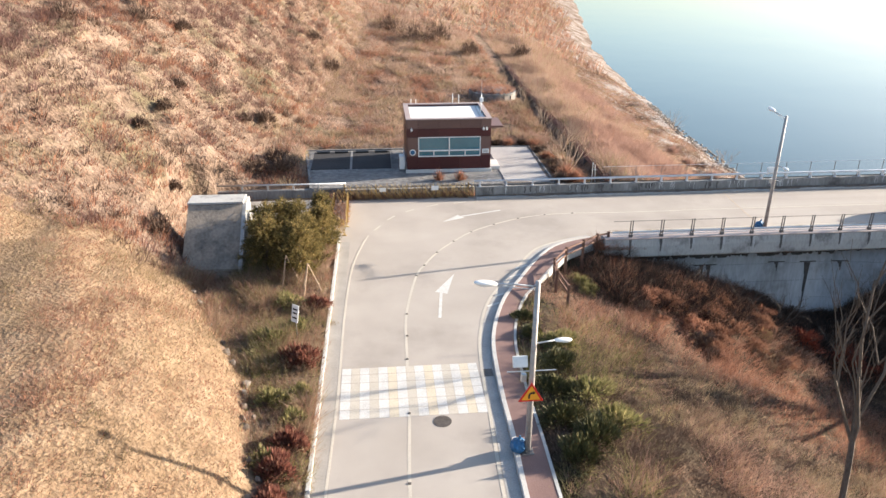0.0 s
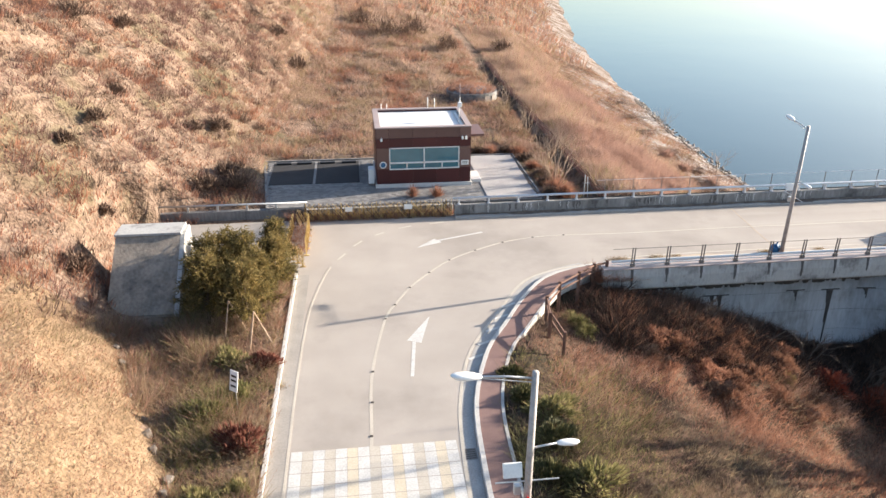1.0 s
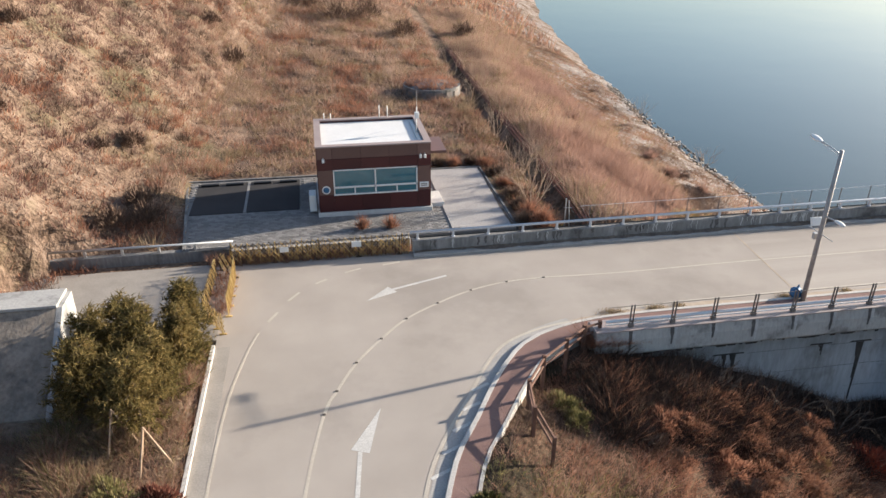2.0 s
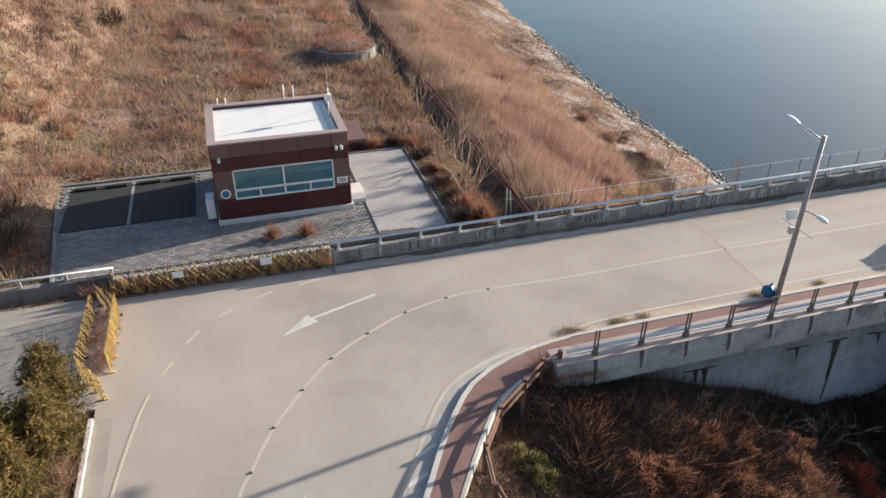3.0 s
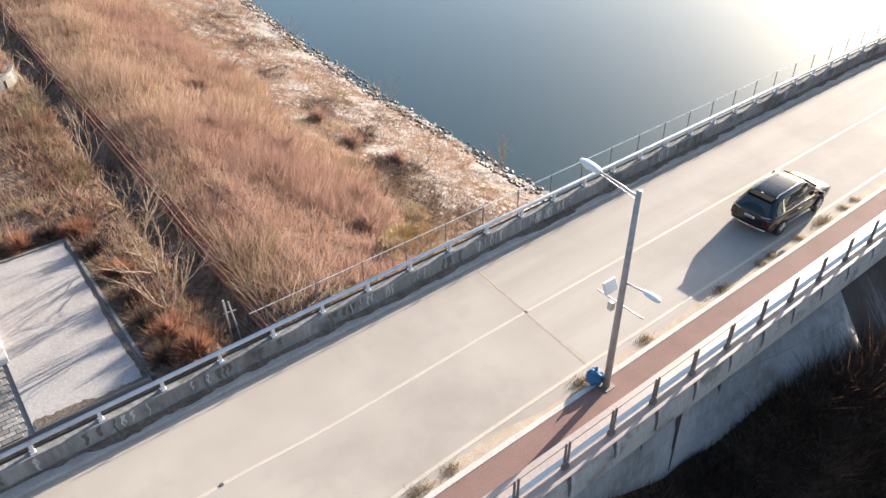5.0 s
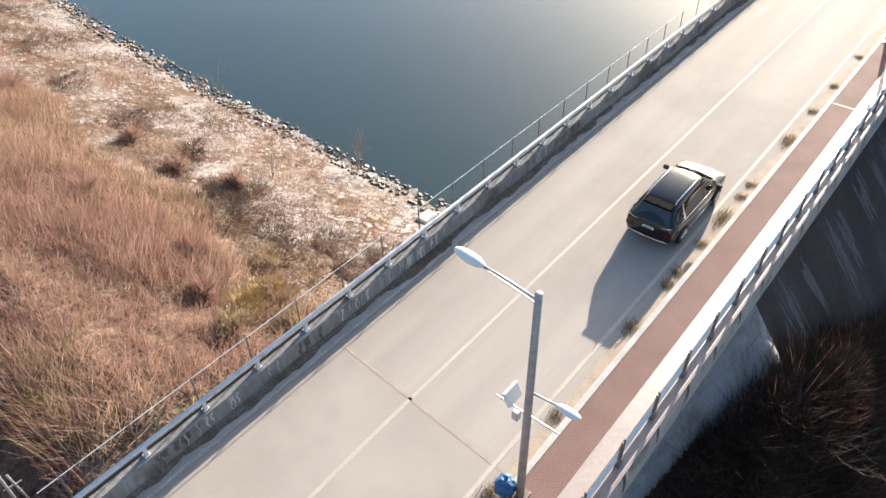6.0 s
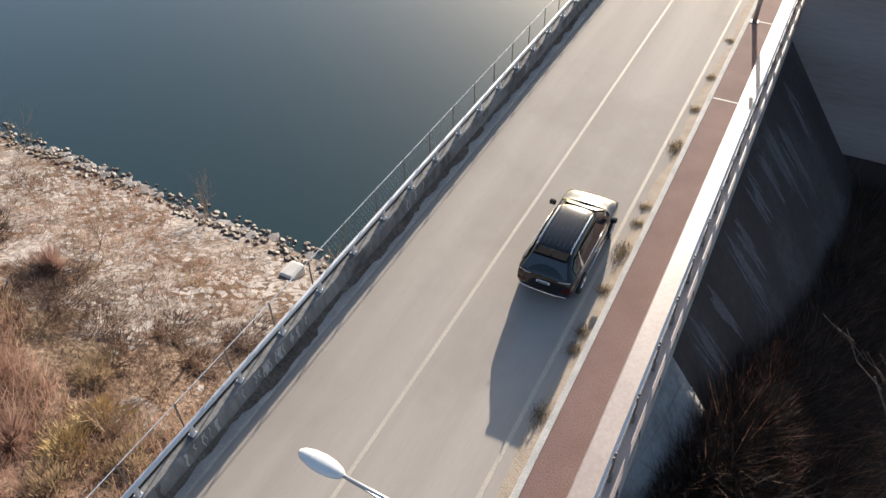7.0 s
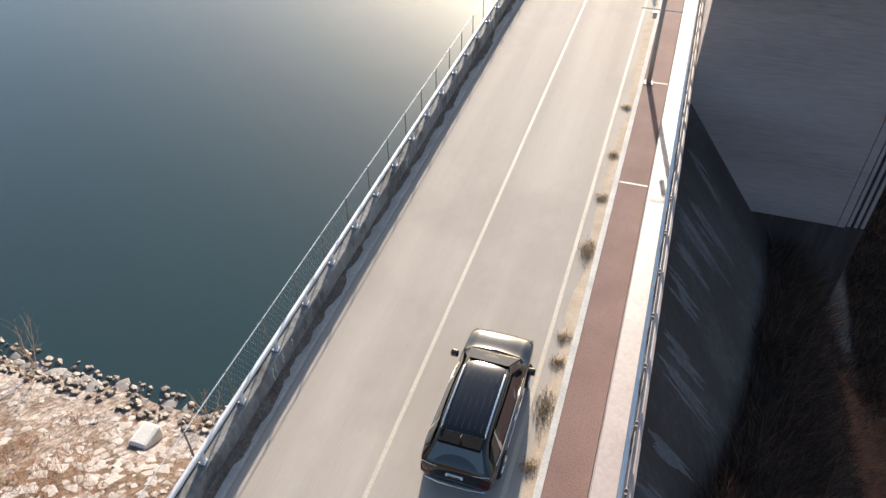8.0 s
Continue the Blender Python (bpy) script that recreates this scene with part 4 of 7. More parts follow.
# ---------------------------------------------------------------- gatehouse
def gatehouse():
    x0, x1, y0, y1, z0, z1 = 0.6, 6.97, 55.8, 61.2, 0.65, 4.68
    h = thing("gatehouse", (3.8, 58.8, 0.65), "small flat-roofed dam office clad in dark red panels", "building")
    t = 0.25
    wx0, wx1, wz0, wz1 = 1.445, 6.22, 1.88, 3.36
    core = bmesh.new()
    box(x0, y0, z0, wx0, y0 + t, z1, 0, core)
    box(wx1, y0, z0, x1, y0 + t, z1, 0, core)
    box(wx0, y0, z0, wx1, y0 + t, wz0, 0, core)
    box(wx0, y0, wz1, wx1, y0 + t, z1, 0, core)
    part("front_wall", core, CLAD, h)
    part("left_wall", box(x0, y0 + t, z0, x0 + t, y1 - t, z1), CLAD, h)
    part("right_wall", box(x1 - t, y0 + t, z0, x1, y1 - t, z1), CLAD, h)
    part("back_wall", box(x0, y1 - t, z0, x1, y1, z1), CLAD, h)
    part("plinth", box(x0 - 0.12, y0 - 0.12, 0.5, x1 + 0.12, y1 + 0.12, 0.83, 0.02), CONCRETE_PALE, h, "pale concrete plinth")
    part("floor_slab", box(x0 + t, y0 + t, 0.6, x1 - t, y1 - t, 0.85), CONCRETE, h)
    part("roof", box(x0 + t, y0 + t, 4.2, x1 - t, y1 - t, 4.55, 0.0), ROOF, h, "white roof membrane")
    cop = bmesh.new()
    for a in ((x0 - 0.06, y0 - 0.06, x1 + 0.06, y0 + 0.32), (x0 - 0.06, y1 - 0.32, x1 + 0.06, y1 + 0.06), (x0 - 0.06, y0 + 0.32, x0 + 0.32, y1 - 0.32), (x1 - 0.32, y0 + 0.32, x1 + 0.06, y1 - 0.32)):
        box(a[0], a[1], z1, a[2], a[3], z1 + 0.07, 0.0, cop)
    part("coping", cop, COPING, h, "pale brown metal coping")
    # cladding panels, proud of the wall, with open joints
    cols = (x0, wx0, 3.04, 4.63, wx1, x1)
    rows = (0.83, wz0, wz1, 4.0, z1)
    for i in range(5):
        for j in range(4):
            if j == 1 and 0 < i < 4:
                continue
            part("panel", box(cols[i] + 0.012, y0 - 0.03, rows[j] + 0.012, cols[i + 1] - 0.012, y0 + 0.01, rows[j + 1] - 0.012, 0.004), CLAD_TOP if j == 3 or (j == 1) else CLAD, h)
    ys = (y0, 57.15, 58.5, 59.85, y1)
    for i in range(4):
        for j in range(4):
            part("panel", box(x0 - 0.03, ys[i] + 0.012, rows[j] + 0.012, x0 + 0.01, ys[i + 1] - 0.012, rows[j + 1] - 0.012, 0.004), CLAD_TOP if j == 3 else CLAD, h)
            if not (j < 2 and i in (1,)):
                part("panel", box(x1 - 0.01, ys[i] + 0.012, rows[j] + 0.012, x1 + 0.03, ys[i + 1] - 0.012, rows[j + 1] - 0.012, 0.004), CLAD_TOP if j == 3 else CLAD, h)
    # window: frame, two wide panes, a row of small ones below
    win = part("window", box(wx0, y0 - 0.05, wz0 - 0.05, wx1, y0 + 0.12, wz0 + 0.02), WHITE_METAL, h, "white framed wide window")
    mid, sill = (wx0 + wx1) / 2 - 0.02, 2.3
    for a in ((wx0, wz0, wx0 + 0.07, wz1), (wx1 - 0.07, wz0, wx1, wz1), (wx0, wz1 - 0.07, wx1, wz1), (wx0, sill - 0.05, wx1, sill + 0.05), (mid - 0.04, wz0, mid + 0.04, wz1), (2.6, wz0, 2.67, sill), (5.0, wz0, 5.07, sill)):
        part("window_frame", box(a[0], y0 - 0.035, a[1], a[2], y0 + 0.06, a[3], 0.006), WHITE_METAL, win)
    for a in ((wx0, sill, mid, wz1), (mid, sill, wx1, wz1), (wx0, wz0, 2.63, sill), (2.63, wz0, mid, sill), (mid, wz0, 5.03, sill), (5.03, wz0, wx1, sill)):
        part("pane", box(a[0] + 0.03, y0 + 0.02, a[1] + 0.03, a[2] - 0.03, y0 + 0.035, a[3] - 0.03), WINDOW_GLASS, win, "teal reflecting glass")
    # emblem, plate, lamps, canopy, door
    bm = bmesh.new()
    bmesh.ops.create_cone(bm, cap_ends=True, segments=24, radius1=0.24, radius2=0.24, depth=0.03, matrix=Matrix.Translation((1.02, y0 - 0.05, 2.2)) @ Matrix.Rotation(radians(90), 4, "X"))
    part("emblem", bm, WHITE_METAL, h, "round pale blue and white emblem plate")
    bm = bmesh.new()
    bmesh.ops.create_cone(bm, cap_ends=True, segments=24, radius1=0.17, radius2=0.17, depth=0.02, matrix=Matrix.Translation((1.02, y0 - 0.075, 2.2)) @ Matrix.Rotation(radians(90), 4, "X"))
    part("emblem_centre", bm, BLUE, h)
    plate = part("name_plate", box(6.34, y0 - 0.07, 2.05, 6.86, y0 - 0.03, 2.38, 0.01), WHITE_METAL, h, "white name plate")
    for z in (2.17, 2.27):
        part("text_bar", box(6.42, y0 - 0.076, z - 0.025, 6.78, y0 - 0.07, z + 0.025), STEEL_DARK, plate)
    for x in (0.95, 6.4, 6.65):
        lamp = part("wall_lamp", box(x - 0.07, y0 - 0.2, 3.86, x + 0.07, y0 - 0.03, 4.04, 0.02), WHITE_METAL, h)
        part("bracket", box(x - 0.02, y0 - 0.08, 4.04, x + 0.02, y0 - 0.03, 4.12), STEEL, lamp)
    part("canopy", box(x1 + 0.03, 56.3, 3.86, 8.0, 58.9, 4.02, 0.02), CLAD_TOP, h, "flat brown canopy slab over the side door")
    door = part("door", box(x1 - 0.05, 56.6, 0.83, x1 + 0.02, 57.6, 2.95, 0.01), STEEL, h, "grey side door")
    part("door_handle", tube([(x1 + 0.06, 57.45, 1.75), (x1 + 0.06, 57.45, 1.95)], 0.015), CHROME, door)
    part("doorstep", box(x1 + 0.13, 56.2, 0.5, 7.85, 58.1, 0.82, 0.02), CONCRETE_PALE, h, "pale concrete doorstep")
    # roof kit
    for x, y, z in ((4.6, 61.05, 0.85), (5.1, 61.05, 0.75), (1.2, 61.05, 0.45), (1.6, 61.05, 0.42)):
        part("vent_pipe", tube([(x, y, z1), (x, y, z1 + z)], 0.03), WHITE_METAL, h, "", True)
    mast = part("antenna_mast", tube([(6.5, 58.2, 4.55), (6.55, 58.2, 6.1)], 0.035), WHITE_METAL, h, "slim white antenna mast", True)
    part("aerial", tube([(6.55, 58.2, 6.1), (6.55, 58.2, 7.05)], 0.012), STEEL, mast)
    part("antenna_box", box(6.42, 58.08, 5.45, 6.68, 58.32, 5.78, 0.02), WHITE_METAL, mast)
    part("stay", tube([(6.55, 58.2, 5.75), (6.55, 60.0, 4.55)], 0.012), STEEL, mast)
    part("roof_duct", box(6.35, 56.4, 4.55, 6.6, 60.4, 4.63, 0.02), STEEL, h)
    # outdoor unit of the air conditioner
    ac = thing("air_conditioner", (0.2, 56.5, 0.62), "white outdoor air-conditioning unit beside the office wall", "air conditioner")
    part("case", box(0.02, 56.2, 0.75, 0.42, 57.1, 1.75, 0.02), WHITE_METAL, ac)
    part("feet", box(0.02, 56.25, 0.6, 0.42, 57.05, 0.75), STEEL_DARK, ac)
    bm = bmesh.new()
    bmesh.ops.create_cone(bm, cap_ends=True, segments=20, radius1=0.3, radius2=0.3, depth=0.03, matrix=Matrix.Translation((0.01, 56.65, 1.3)) @ Matrix.Rotation(radians(90), 4, "Y"))
    part("fan_guard", bm, STEEL_DARK, ac)


gatehouse()


# ---------------------------------------------------------------- lamp posts
def lamp_head(name, place, towards, parent, size=1.0):
    """An elongated street lamp head that points along 'towards'."""
    bm = bmesh.new()
    bmesh.ops.create_uvsphere(bm, u_segments=14, v_segments=8, radius=1)
    d = Vector(towards).normalized()
    rot = Vector((1, 0, 0)).rotation_difference(d).to_matrix().to_4x4()
    bmesh.ops.transform(bm, matrix=Matrix.Translation(place) @ rot @ Matrix.Diagonal((0.46 * size, 0.17 * size, 0.1 * size, 1)), verts=bm.verts)
    head = part(name, bm, WHITE_METAL, parent, "pale oval lamp head", True)
    bm = bmesh.new()
    bmesh.ops.create_uvsphere(bm, u_segments=12, v_segments=6, radius=1)
    bmesh.ops.transform(bm, matrix=Matrix.Translation(Vector(place) - Vector((0, 0, 0.05 * size)) + d * 0.08) @ rot @ Matrix.Diagonal((0.3 * size, 0.13 * size, 0.09 * size, 1)), verts=bm.verts)
    part("glass", bm, LAMP_GLASS, head, "", True)


def lamp_post(x, y, height, out, label, z=0.13, low=4.35):
    """A steel post with a long arm and head over the road, and a low lamp over the walkway."""
    p = thing("street_lamp", (x, y, z), label, "street lamp", "street lamps")
    o = Vector((out[0], out[1], 0))
    part("pole", tube([(x, y, z), (x, y, z + height)], 0.12, 0.085, 12), POLE, p, "weathered steel pole", True)
    part("base_plate", box(x - 0.22, y - 0.22, z - 0.02, x + 0.22, y + 0.22, z + 0.03, 0.01), STEEL_DARK, p)
    top = Vector((x, y, z + height - 0.2))
    end = top + o * 1.38 + Vector((0, 0, 0.16))
    arm = part("arm", tube([top, (top + end) / 2 + Vector((0, 0, 0.03)), end], 0.03), STEEL, p, "", True)
    part("stay", tube([top - Vector((0, 0, 0.12)), end - Vector((0, 0, 0.05))], 0.014), STEEL, arm)
    lamp_head("lamp_head", end + o * 0.36 + Vector((0, 0, 0.04)), tuple(o + Vector((0, 0, 0.12))), p, 0.9)
    l0 = Vector((x, y, z + low))
    l1 = l0 - o * 0.75 + Vector((0, 0, 0.1))
    part("low_arm", tube([l0, l1], 0.03), STEEL, p, "", True)
    lamp_head("low_lamp_head", l1 - o * 0.25, tuple(-o), p, 0.72)
    part("sign_box", box(-0.26, -0.05, -0.2, 0.26, 0.05, 0.2, 0.02, None, pose(x + o.x * 0.45, y + o.y * 0.45, z + 3.9, -25, 0, 0)), WHITE_METAL, p, "pale equipment box")
    part("cross_bar", tube([Vector((x, y, z + 3.5)) + o * 0.9, Vector((x, y, z + 3.5)) - o * 0.85], 0.022), STEEL, p)
    part("camera_box", box(x - 0.09 + o.x * 0.3, y - 0.09 + o.y * 0.3, z + 3.1, x + 0.09 + o.x * 0.3, y + 0.09 + o.y * 0.3, z + 3.4, 0.02), STEEL, p)
    return p


lamp_b = lamp_post(3.42, 23.44, 6.98, (-1, 0), "tall weathered street lamp post beside the red walkway", low=4.6)
lamp_post(22.85, 43.34, 7.44, (0, 1), "tall weathered street lamp post on the dam walkway")
lamp_post(56.9, 43.3, 7.44, (0, 1), "tall weathered street lamp post farther along the dam")


def warning_sign():
    x, y, z = 3.38, 23.25, 2.5
    s = part("warning_sign", sheet([(0, 0), (1, 0), (0.5, 0.87)], 0, 0.02), RED, lamp_b, "red-edged orange triangular bend warning sign")
    m = Matrix.Translation((x - 0.45, y, z)) @ Matrix.Rotation(radians(90), 4, "X") @ Matrix.Scale(0.9, 4)
    s.data.transform(m)
    o = part("face", sheet([(0.13, 0.075), (0.87, 0.075), (0.5, 0.72)], 0.02, 0.03), ORANGE, s)
    o.data.transform(m)
    bm = sweep(curve([(0.42, 0.14), (0.42, 0.28), (0.47, 0.38), (0.58, 0.4)], 0.05), [(-0.035, 0.03), (0.035, 0.03), (0.035, 0.04), (-0.035, 0.04)])
    v = [bm.verts.new(q) for q in ((0.56, 0.32, 0.04), (0.56, 0.48, 0.04), (0.68, 0.4, 0.04))]
    bm.faces.new(v)
    o = part("bend_arrow", bm, BLACK, s)
    o.data.transform(m)


warning_sign()


def tied_bag(x, y):
    b = thing("blue_bag", (x, y, 0.13), "crumpled blue plastic bag tied at the lamp post's foot", "bag")
    bm = bmesh.new()
    bmesh.ops.create_icosphere(bm, subdivisions=3, radius=0.3)
    for v in bm.verts:
        v.co *= 1 + 0.22 * noise.noise(v.co * 7)
        v.co.z = max(v.co.z * 0.95, -0.22)
        v.co += Vector((x, y, 0.35))
    part("bag", bm, BLUE, b)
    part("knot", tube([(x, y, 0.6), (x + 0.05, y, 0.78)], 0.06, 0.03), BLUE, b)


tied_bag(3.1, 23.55)
tied_bag(22.72, 43.72)


# ---------------------------------------------------------------- car
def car(cx, cy, turn):
    c = thing("car", (cx, cy, 0), "black large family SUV with chrome trim and roof rails", "car")
    m = Matrix.Translation((cx, cy, 0)) @ Matrix.Rotation(radians(turn), 4, "Z") @ Matrix.Scale(1.005, 4)
    # stations: x, half width, belt height, roof half width, roof height, floor
    st = [(-2.46, 0.74, 0.86, 0.665, 0.95, 0.5), (-2.4, 0.88, 0.98, 0.684, 1.08, 0.36), (-2.25, 0.95, 1.02, 0.665, 1.24, 0.3), (-2, 0.975, 1.05, 0.592, 1.52, 0.28), (-1.7, 0.985, 1.06, 0.6, 1.69, 0.27),
          (-0.9, 0.985, 1.05, 0.626, 1.765, 0.27), (0, 0.98, 1.03, 0.626, 1.765, 0.27), (0.5, 0.975, 1.01, 0.6, 1.7, 0.27), (0.85, 0.97, 1, 0.583, 1.52, 0.27), (1.3, 0.965, 1, 0.627, 1.2, 0.27), (1.5, 0.96, 0.99, 0.665, 1.09, 0.27),
          (1.9, 0.955, 0.97, 0.684, 1.05, 0.28), (2.25, 0.93, 0.92, 0.665, 0.98, 0.3), (2.42, 0.86, 0.82, 0.627, 0.87, 0.36), (2.5, 0.72, 0.68, 0.57, 0.72, 0.45)]
    bm = bmesh.new()
    rings = []
    for x, w, zb, wr, zr, zf in st:
        half = [(w * 0.86, zf), (w * 0.97, zf + 0.12), (w, zf + (zb - zf) * 0.55), (w * 0.985, zb - 0.04), (w * 0.96, zb), (wr + (w * 0.96 - wr) * 0.15, zb + (zr - zb) * 0.85), (wr * 0.92, zr - 0.015), (wr * 0.5, zr + 0.015)]
        ring = [(y, z) for y, z in half] + [(-y, z) for y, z in half[::-1]]
        rings.append([bm.verts.new(m @ Vector((x, y, z))) for y, z in ring])
    n = len(rings[0])
    for a, b in zip(rings, rings[1:]):
        for j in range(n):
            bm.faces.new((a[j], a[(j + 1) % n], b[(j + 1) % n], b[j]))
    bm.faces.new(rings[0][::-1])
    bm.faces.new(rings[-1])
    body = part("body", bm, CAR_PAINT, c, "gloss black paint", True)
    soft = body.modifiers.new("rounding", "SUBSURF")
    soft.levels = soft.render_levels = 2

    def at(i, k, side=1, out=0.012):
        x, w, zb, wr, zr, zf = i if isinstance(i, tuple) else st[i]
        y = w * 0.96 + (wr + (w * 0.96 - wr) * 0.15 - w * 0.96) * (k / 0.85)
        return Vector((x, side * (y + out), zb + (zr - zb) * k))

    def panel(name, pts, material, label="", parent=None, thick=0.012):
        b = bmesh.new()
        v = [b.verts.new(m @ p) for p in pts]
        f = b.faces.new(v)
        r = bmesh.ops.extrude_face_region(b, geom=[f])
        bmesh.ops.translate(b, verts=[g for g in r["geom"] if isinstance(g, bmesh.types.BMVert)], vec=(m.to_3x3() @ Vector((0, 0, thick))))
        return part(name, b, material, parent or c, label)

    for s in (1, -1):
        for a, b in ((3, 4), (4, 5), (5, 6), (6, 8)):
            q = [at(a, 0.12, s), at(b, 0.12, s), at(b, 0.74, s), at(a, 0.74, s)]
            if a == 3:
                q = [at(3, 0.15, s), at(4, 0.12, s), at(4, 0.74, s), at(3, 0.55, s)]
            if b == 8:
                q = [at(6, 0.12, s), at(9, 0.2, s), at(7, 0.74, s), at(6, 0.74, s)]
            panel("side_window", q, CAR_GLASS)
        part("roof_rail", tube([m @ Vector((x, s * 0.55, z)) for x, z in ((-1.75, 1.68), (-1.6, 1.77), (0.1, 1.8), (0.35, 1.72))], 0.022), CHROME, c, "", True)
        part("window_trim", tube([m @ (at(i, k, s, 0.02)) for i, k in ((3, 0.1), (4, 0.06), (5, 0.06), (6, 0.06), (8, 0.08))], 0.012), CHROME, c, "thin chrome trim", True)
        panel("quarter_trim", [at(4, 0.1, s, 0.025) + Vector((0.1, 0, 0)), at(4, 0.1, s, 0.025) + Vector((0.24, 0, 0)), at(4, 0.8, s, 0.03) + Vector((0.36, 0, 0)), at(4, 0.8, s, 0.03) + Vector((0.26, 0, 0))], CHROME, "slanted chrome pillar trim")
        part("sill_trim", tube([m @ Vector((-1.0, s * 0.985, 0.42)), m @ Vector((1.1, s * 0.97, 0.42))], 0.016), CHROME, c, "", True)
        for x in (-0.35, 0.55):
            part("door_handle", tube([m @ Vector((x - 0.11, s * 0.995, 0.88)), m @ Vector((x + 0.11, s * 0.993, 0.88))], 0.018), CHROME, c)
        mir = bmesh.new()
        box(0.98, min(s * 0.98, s * 1.2), 1.03, 1.14, max(s * 0.98, s * 1.2), 1.2, 0.04, mir, m)
        part("wing_mirror", mir, CAR_PAINT, c)
        for x in (-1.48, 1.43):
            wb = bmesh.new()
            rot = Matrix.Translation((x, s * 0.88, 0.385)) @ Matrix.Rotation(radians(90), 4, "X")
            bmesh.ops.create_cone(wb, cap_ends=True, segments=28, radius1=0.385, radius2=0.385, depth=0.25, matrix=m @ rot)
            bmesh.ops.bevel(wb, geom=[e for e in wb.edges if e.calc_length() < 0.2], offset=0.03, segments=2, affect="EDGES")
            wheel = part("wheel", wb, RUBBER, c, "black tyre on a silver spoked rim")
            rb = bmesh.new()
            bmesh.ops.create_cone(rb, cap_ends=True, segments=24, radius1=0.26, radius2=0.2, depth=0.03, matrix=m @ Matrix.Translation((x, s * 1.005, 0.385)) @ Matrix.Rotation(radians(-90 * s), 4, "X"))
            part("rim", rb, IRON, wheel)
            for k in range(8):
                a = k * math.pi / 4
                part("spoke", tube([m @ Vector((x + 0.05 * math.cos(a), s * 1.025, 0.385 + 0.05 * math.sin(a))), m @ Vector((x + 0.25 * math.cos(a), s * 1.015, 0.385 + 0.25 * math.sin(a)))], 0.02, sides=5), CHROME, wheel)
        panel("tail_lamp", [Vector((-2.475, s * 0.6, 0.66)), Vector((-2.42, s * 0.88, 0.66)), Vector((-2.38, s * 0.885, 0.92)), Vector((-2.44, s * 0.66, 0.92))], TAIL_RED)
        panel("headlamp", [Vector((2.5, s * 0.66, 0.6)), Vector((2.43, s * 0.86, 0.6)), Vector((2.42, s * 0.86, 0.8)), Vector((2.5, s * 0.68, 0.72))], LAMP_GLASS)
    panel("windscreen", [Vector((1.36, 0.7, 1.16)), Vector((1.36, -0.7, 1.16)), Vector((0.58, -0.54, 1.67)), Vector((0.58, 0.54, 1.67))], CAR_GLASS, thick=0.025)
    panel("rear_window", [Vector((-2.35, -0.72, 1.1)), Vector((-2.35, 0.72, 1.1)), Vector((-2.0, 0.55, 1.535)), Vector((-2.0, -0.55, 1.535))], CAR_GLASS, thick=0.02)
    sb = bmesh.new()
    box(-2.12, -0.54, 1.58, -1.74, 0.54, 1.665, 0.03, sb, m)
    part("spoiler", sb, MATT_BLACK, c)
    for y in (-0.4, -0.24, -0.08, 0.08, 0.24, 0.4):
        part("roof_ridge", tube([m @ Vector((x, y, z)) for x, z in ((-1.65, 1.695), (-0.9, 1.762), (-0.1, 1.762), (0.35, 1.705))], 0.012, sides=6), CAR_PAINT, c)
    part("roof_antenna", tube([m @ Vector((-1.85, 0, 1.72)), m @ Vector((-2.0, 0, 1.82))], 0.03, 0.012), CAR_PAINT, c)
    part("tailgate_trim", tube([m @ Vector((-2.41, y, z)) for y, z in ((-0.86, 1.12), (-0.6, 1.03), (0, 1.0), (0.6, 1.03), (0.86, 1.12))], 0.012), CHROME, c)
    part("bumper_trim", tube([m @ Vector((x, y, 0.48)) for x, y in ((-2.44, -0.78), (-2.5, -0.4), (-2.51, 0), (-2.5, 0.4), (-2.44, 0.78))], 0.022), CHROME, c)
    pl = bmesh.new()
    box(-2.49, -0.22, 0.82, -2.45, 0.22, 0.91, 0.01, pl, m)
    plate = part("number_plate", pl, WHITE_METAL, c)
    pb = bmesh.new()
    box(-2.495, -0.17, 0.845, -2.488, 0.17, 0.885, 0, pb, m)
    part("plate_bar", pb, BLACK, plate)
    gb = bmesh.new()
    box(2.44, -0.55, 0.5, 2.53, 0.55, 0.72, 0.02, gb, m)
    part("grille", gb, BLACK, c)
    part("wiper_cowl", tube([m @ Vector((1.42, -0.68, 1.13)), m @ Vector((1.48, 0, 1.14)), m @ Vector((1.42, 0.68, 1.13))], 0.03), BLACK, c)


car(36.6, 45.62, 0)


# ---------------------------------------------------------------- planting
DARK_BUSH = mat("dark_bare_shrub", [(0.25, (0.075, 0.048, 0.036)), (0.5, (0.14, 0.095, 0.072)), (0.75, (0.23, 0.165, 0.125))], 1, 5, 0.95, bump=0, vary="island", spec=0.1)
# scrub whose colour is lowered to hold the shade below the dam
SHADE_SCRUB = mat("shade_darkened_scrub", [(0.35, (0.027, 0.018, 0.014)), (0.5, (0.055, 0.039, 0.031)), (0.65, (0.098, 0.070, 0.055))], 0.8, 3.5, 0.95, bump=0, vary="island", spec=0.1)
SHRUB_GREEN = mat("evergreen_leaves", [(0.25, (0.040, 0.044, 0.018)), (0.5, (0.086, 0.084, 0.032)), (0.75, (0.196, 0.154, 0.063))], 1, 5, 0.6, bump=0, vary="island", spec=0.3)
RUST_LEAF = mat("rust_red_leaf", [(0.25, (0.12, 0.03, 0.018)), (0.75, (0.3, 0.1, 0.06))], 1, 5, 0.9, bump=0, vary="island", spec=0.1)
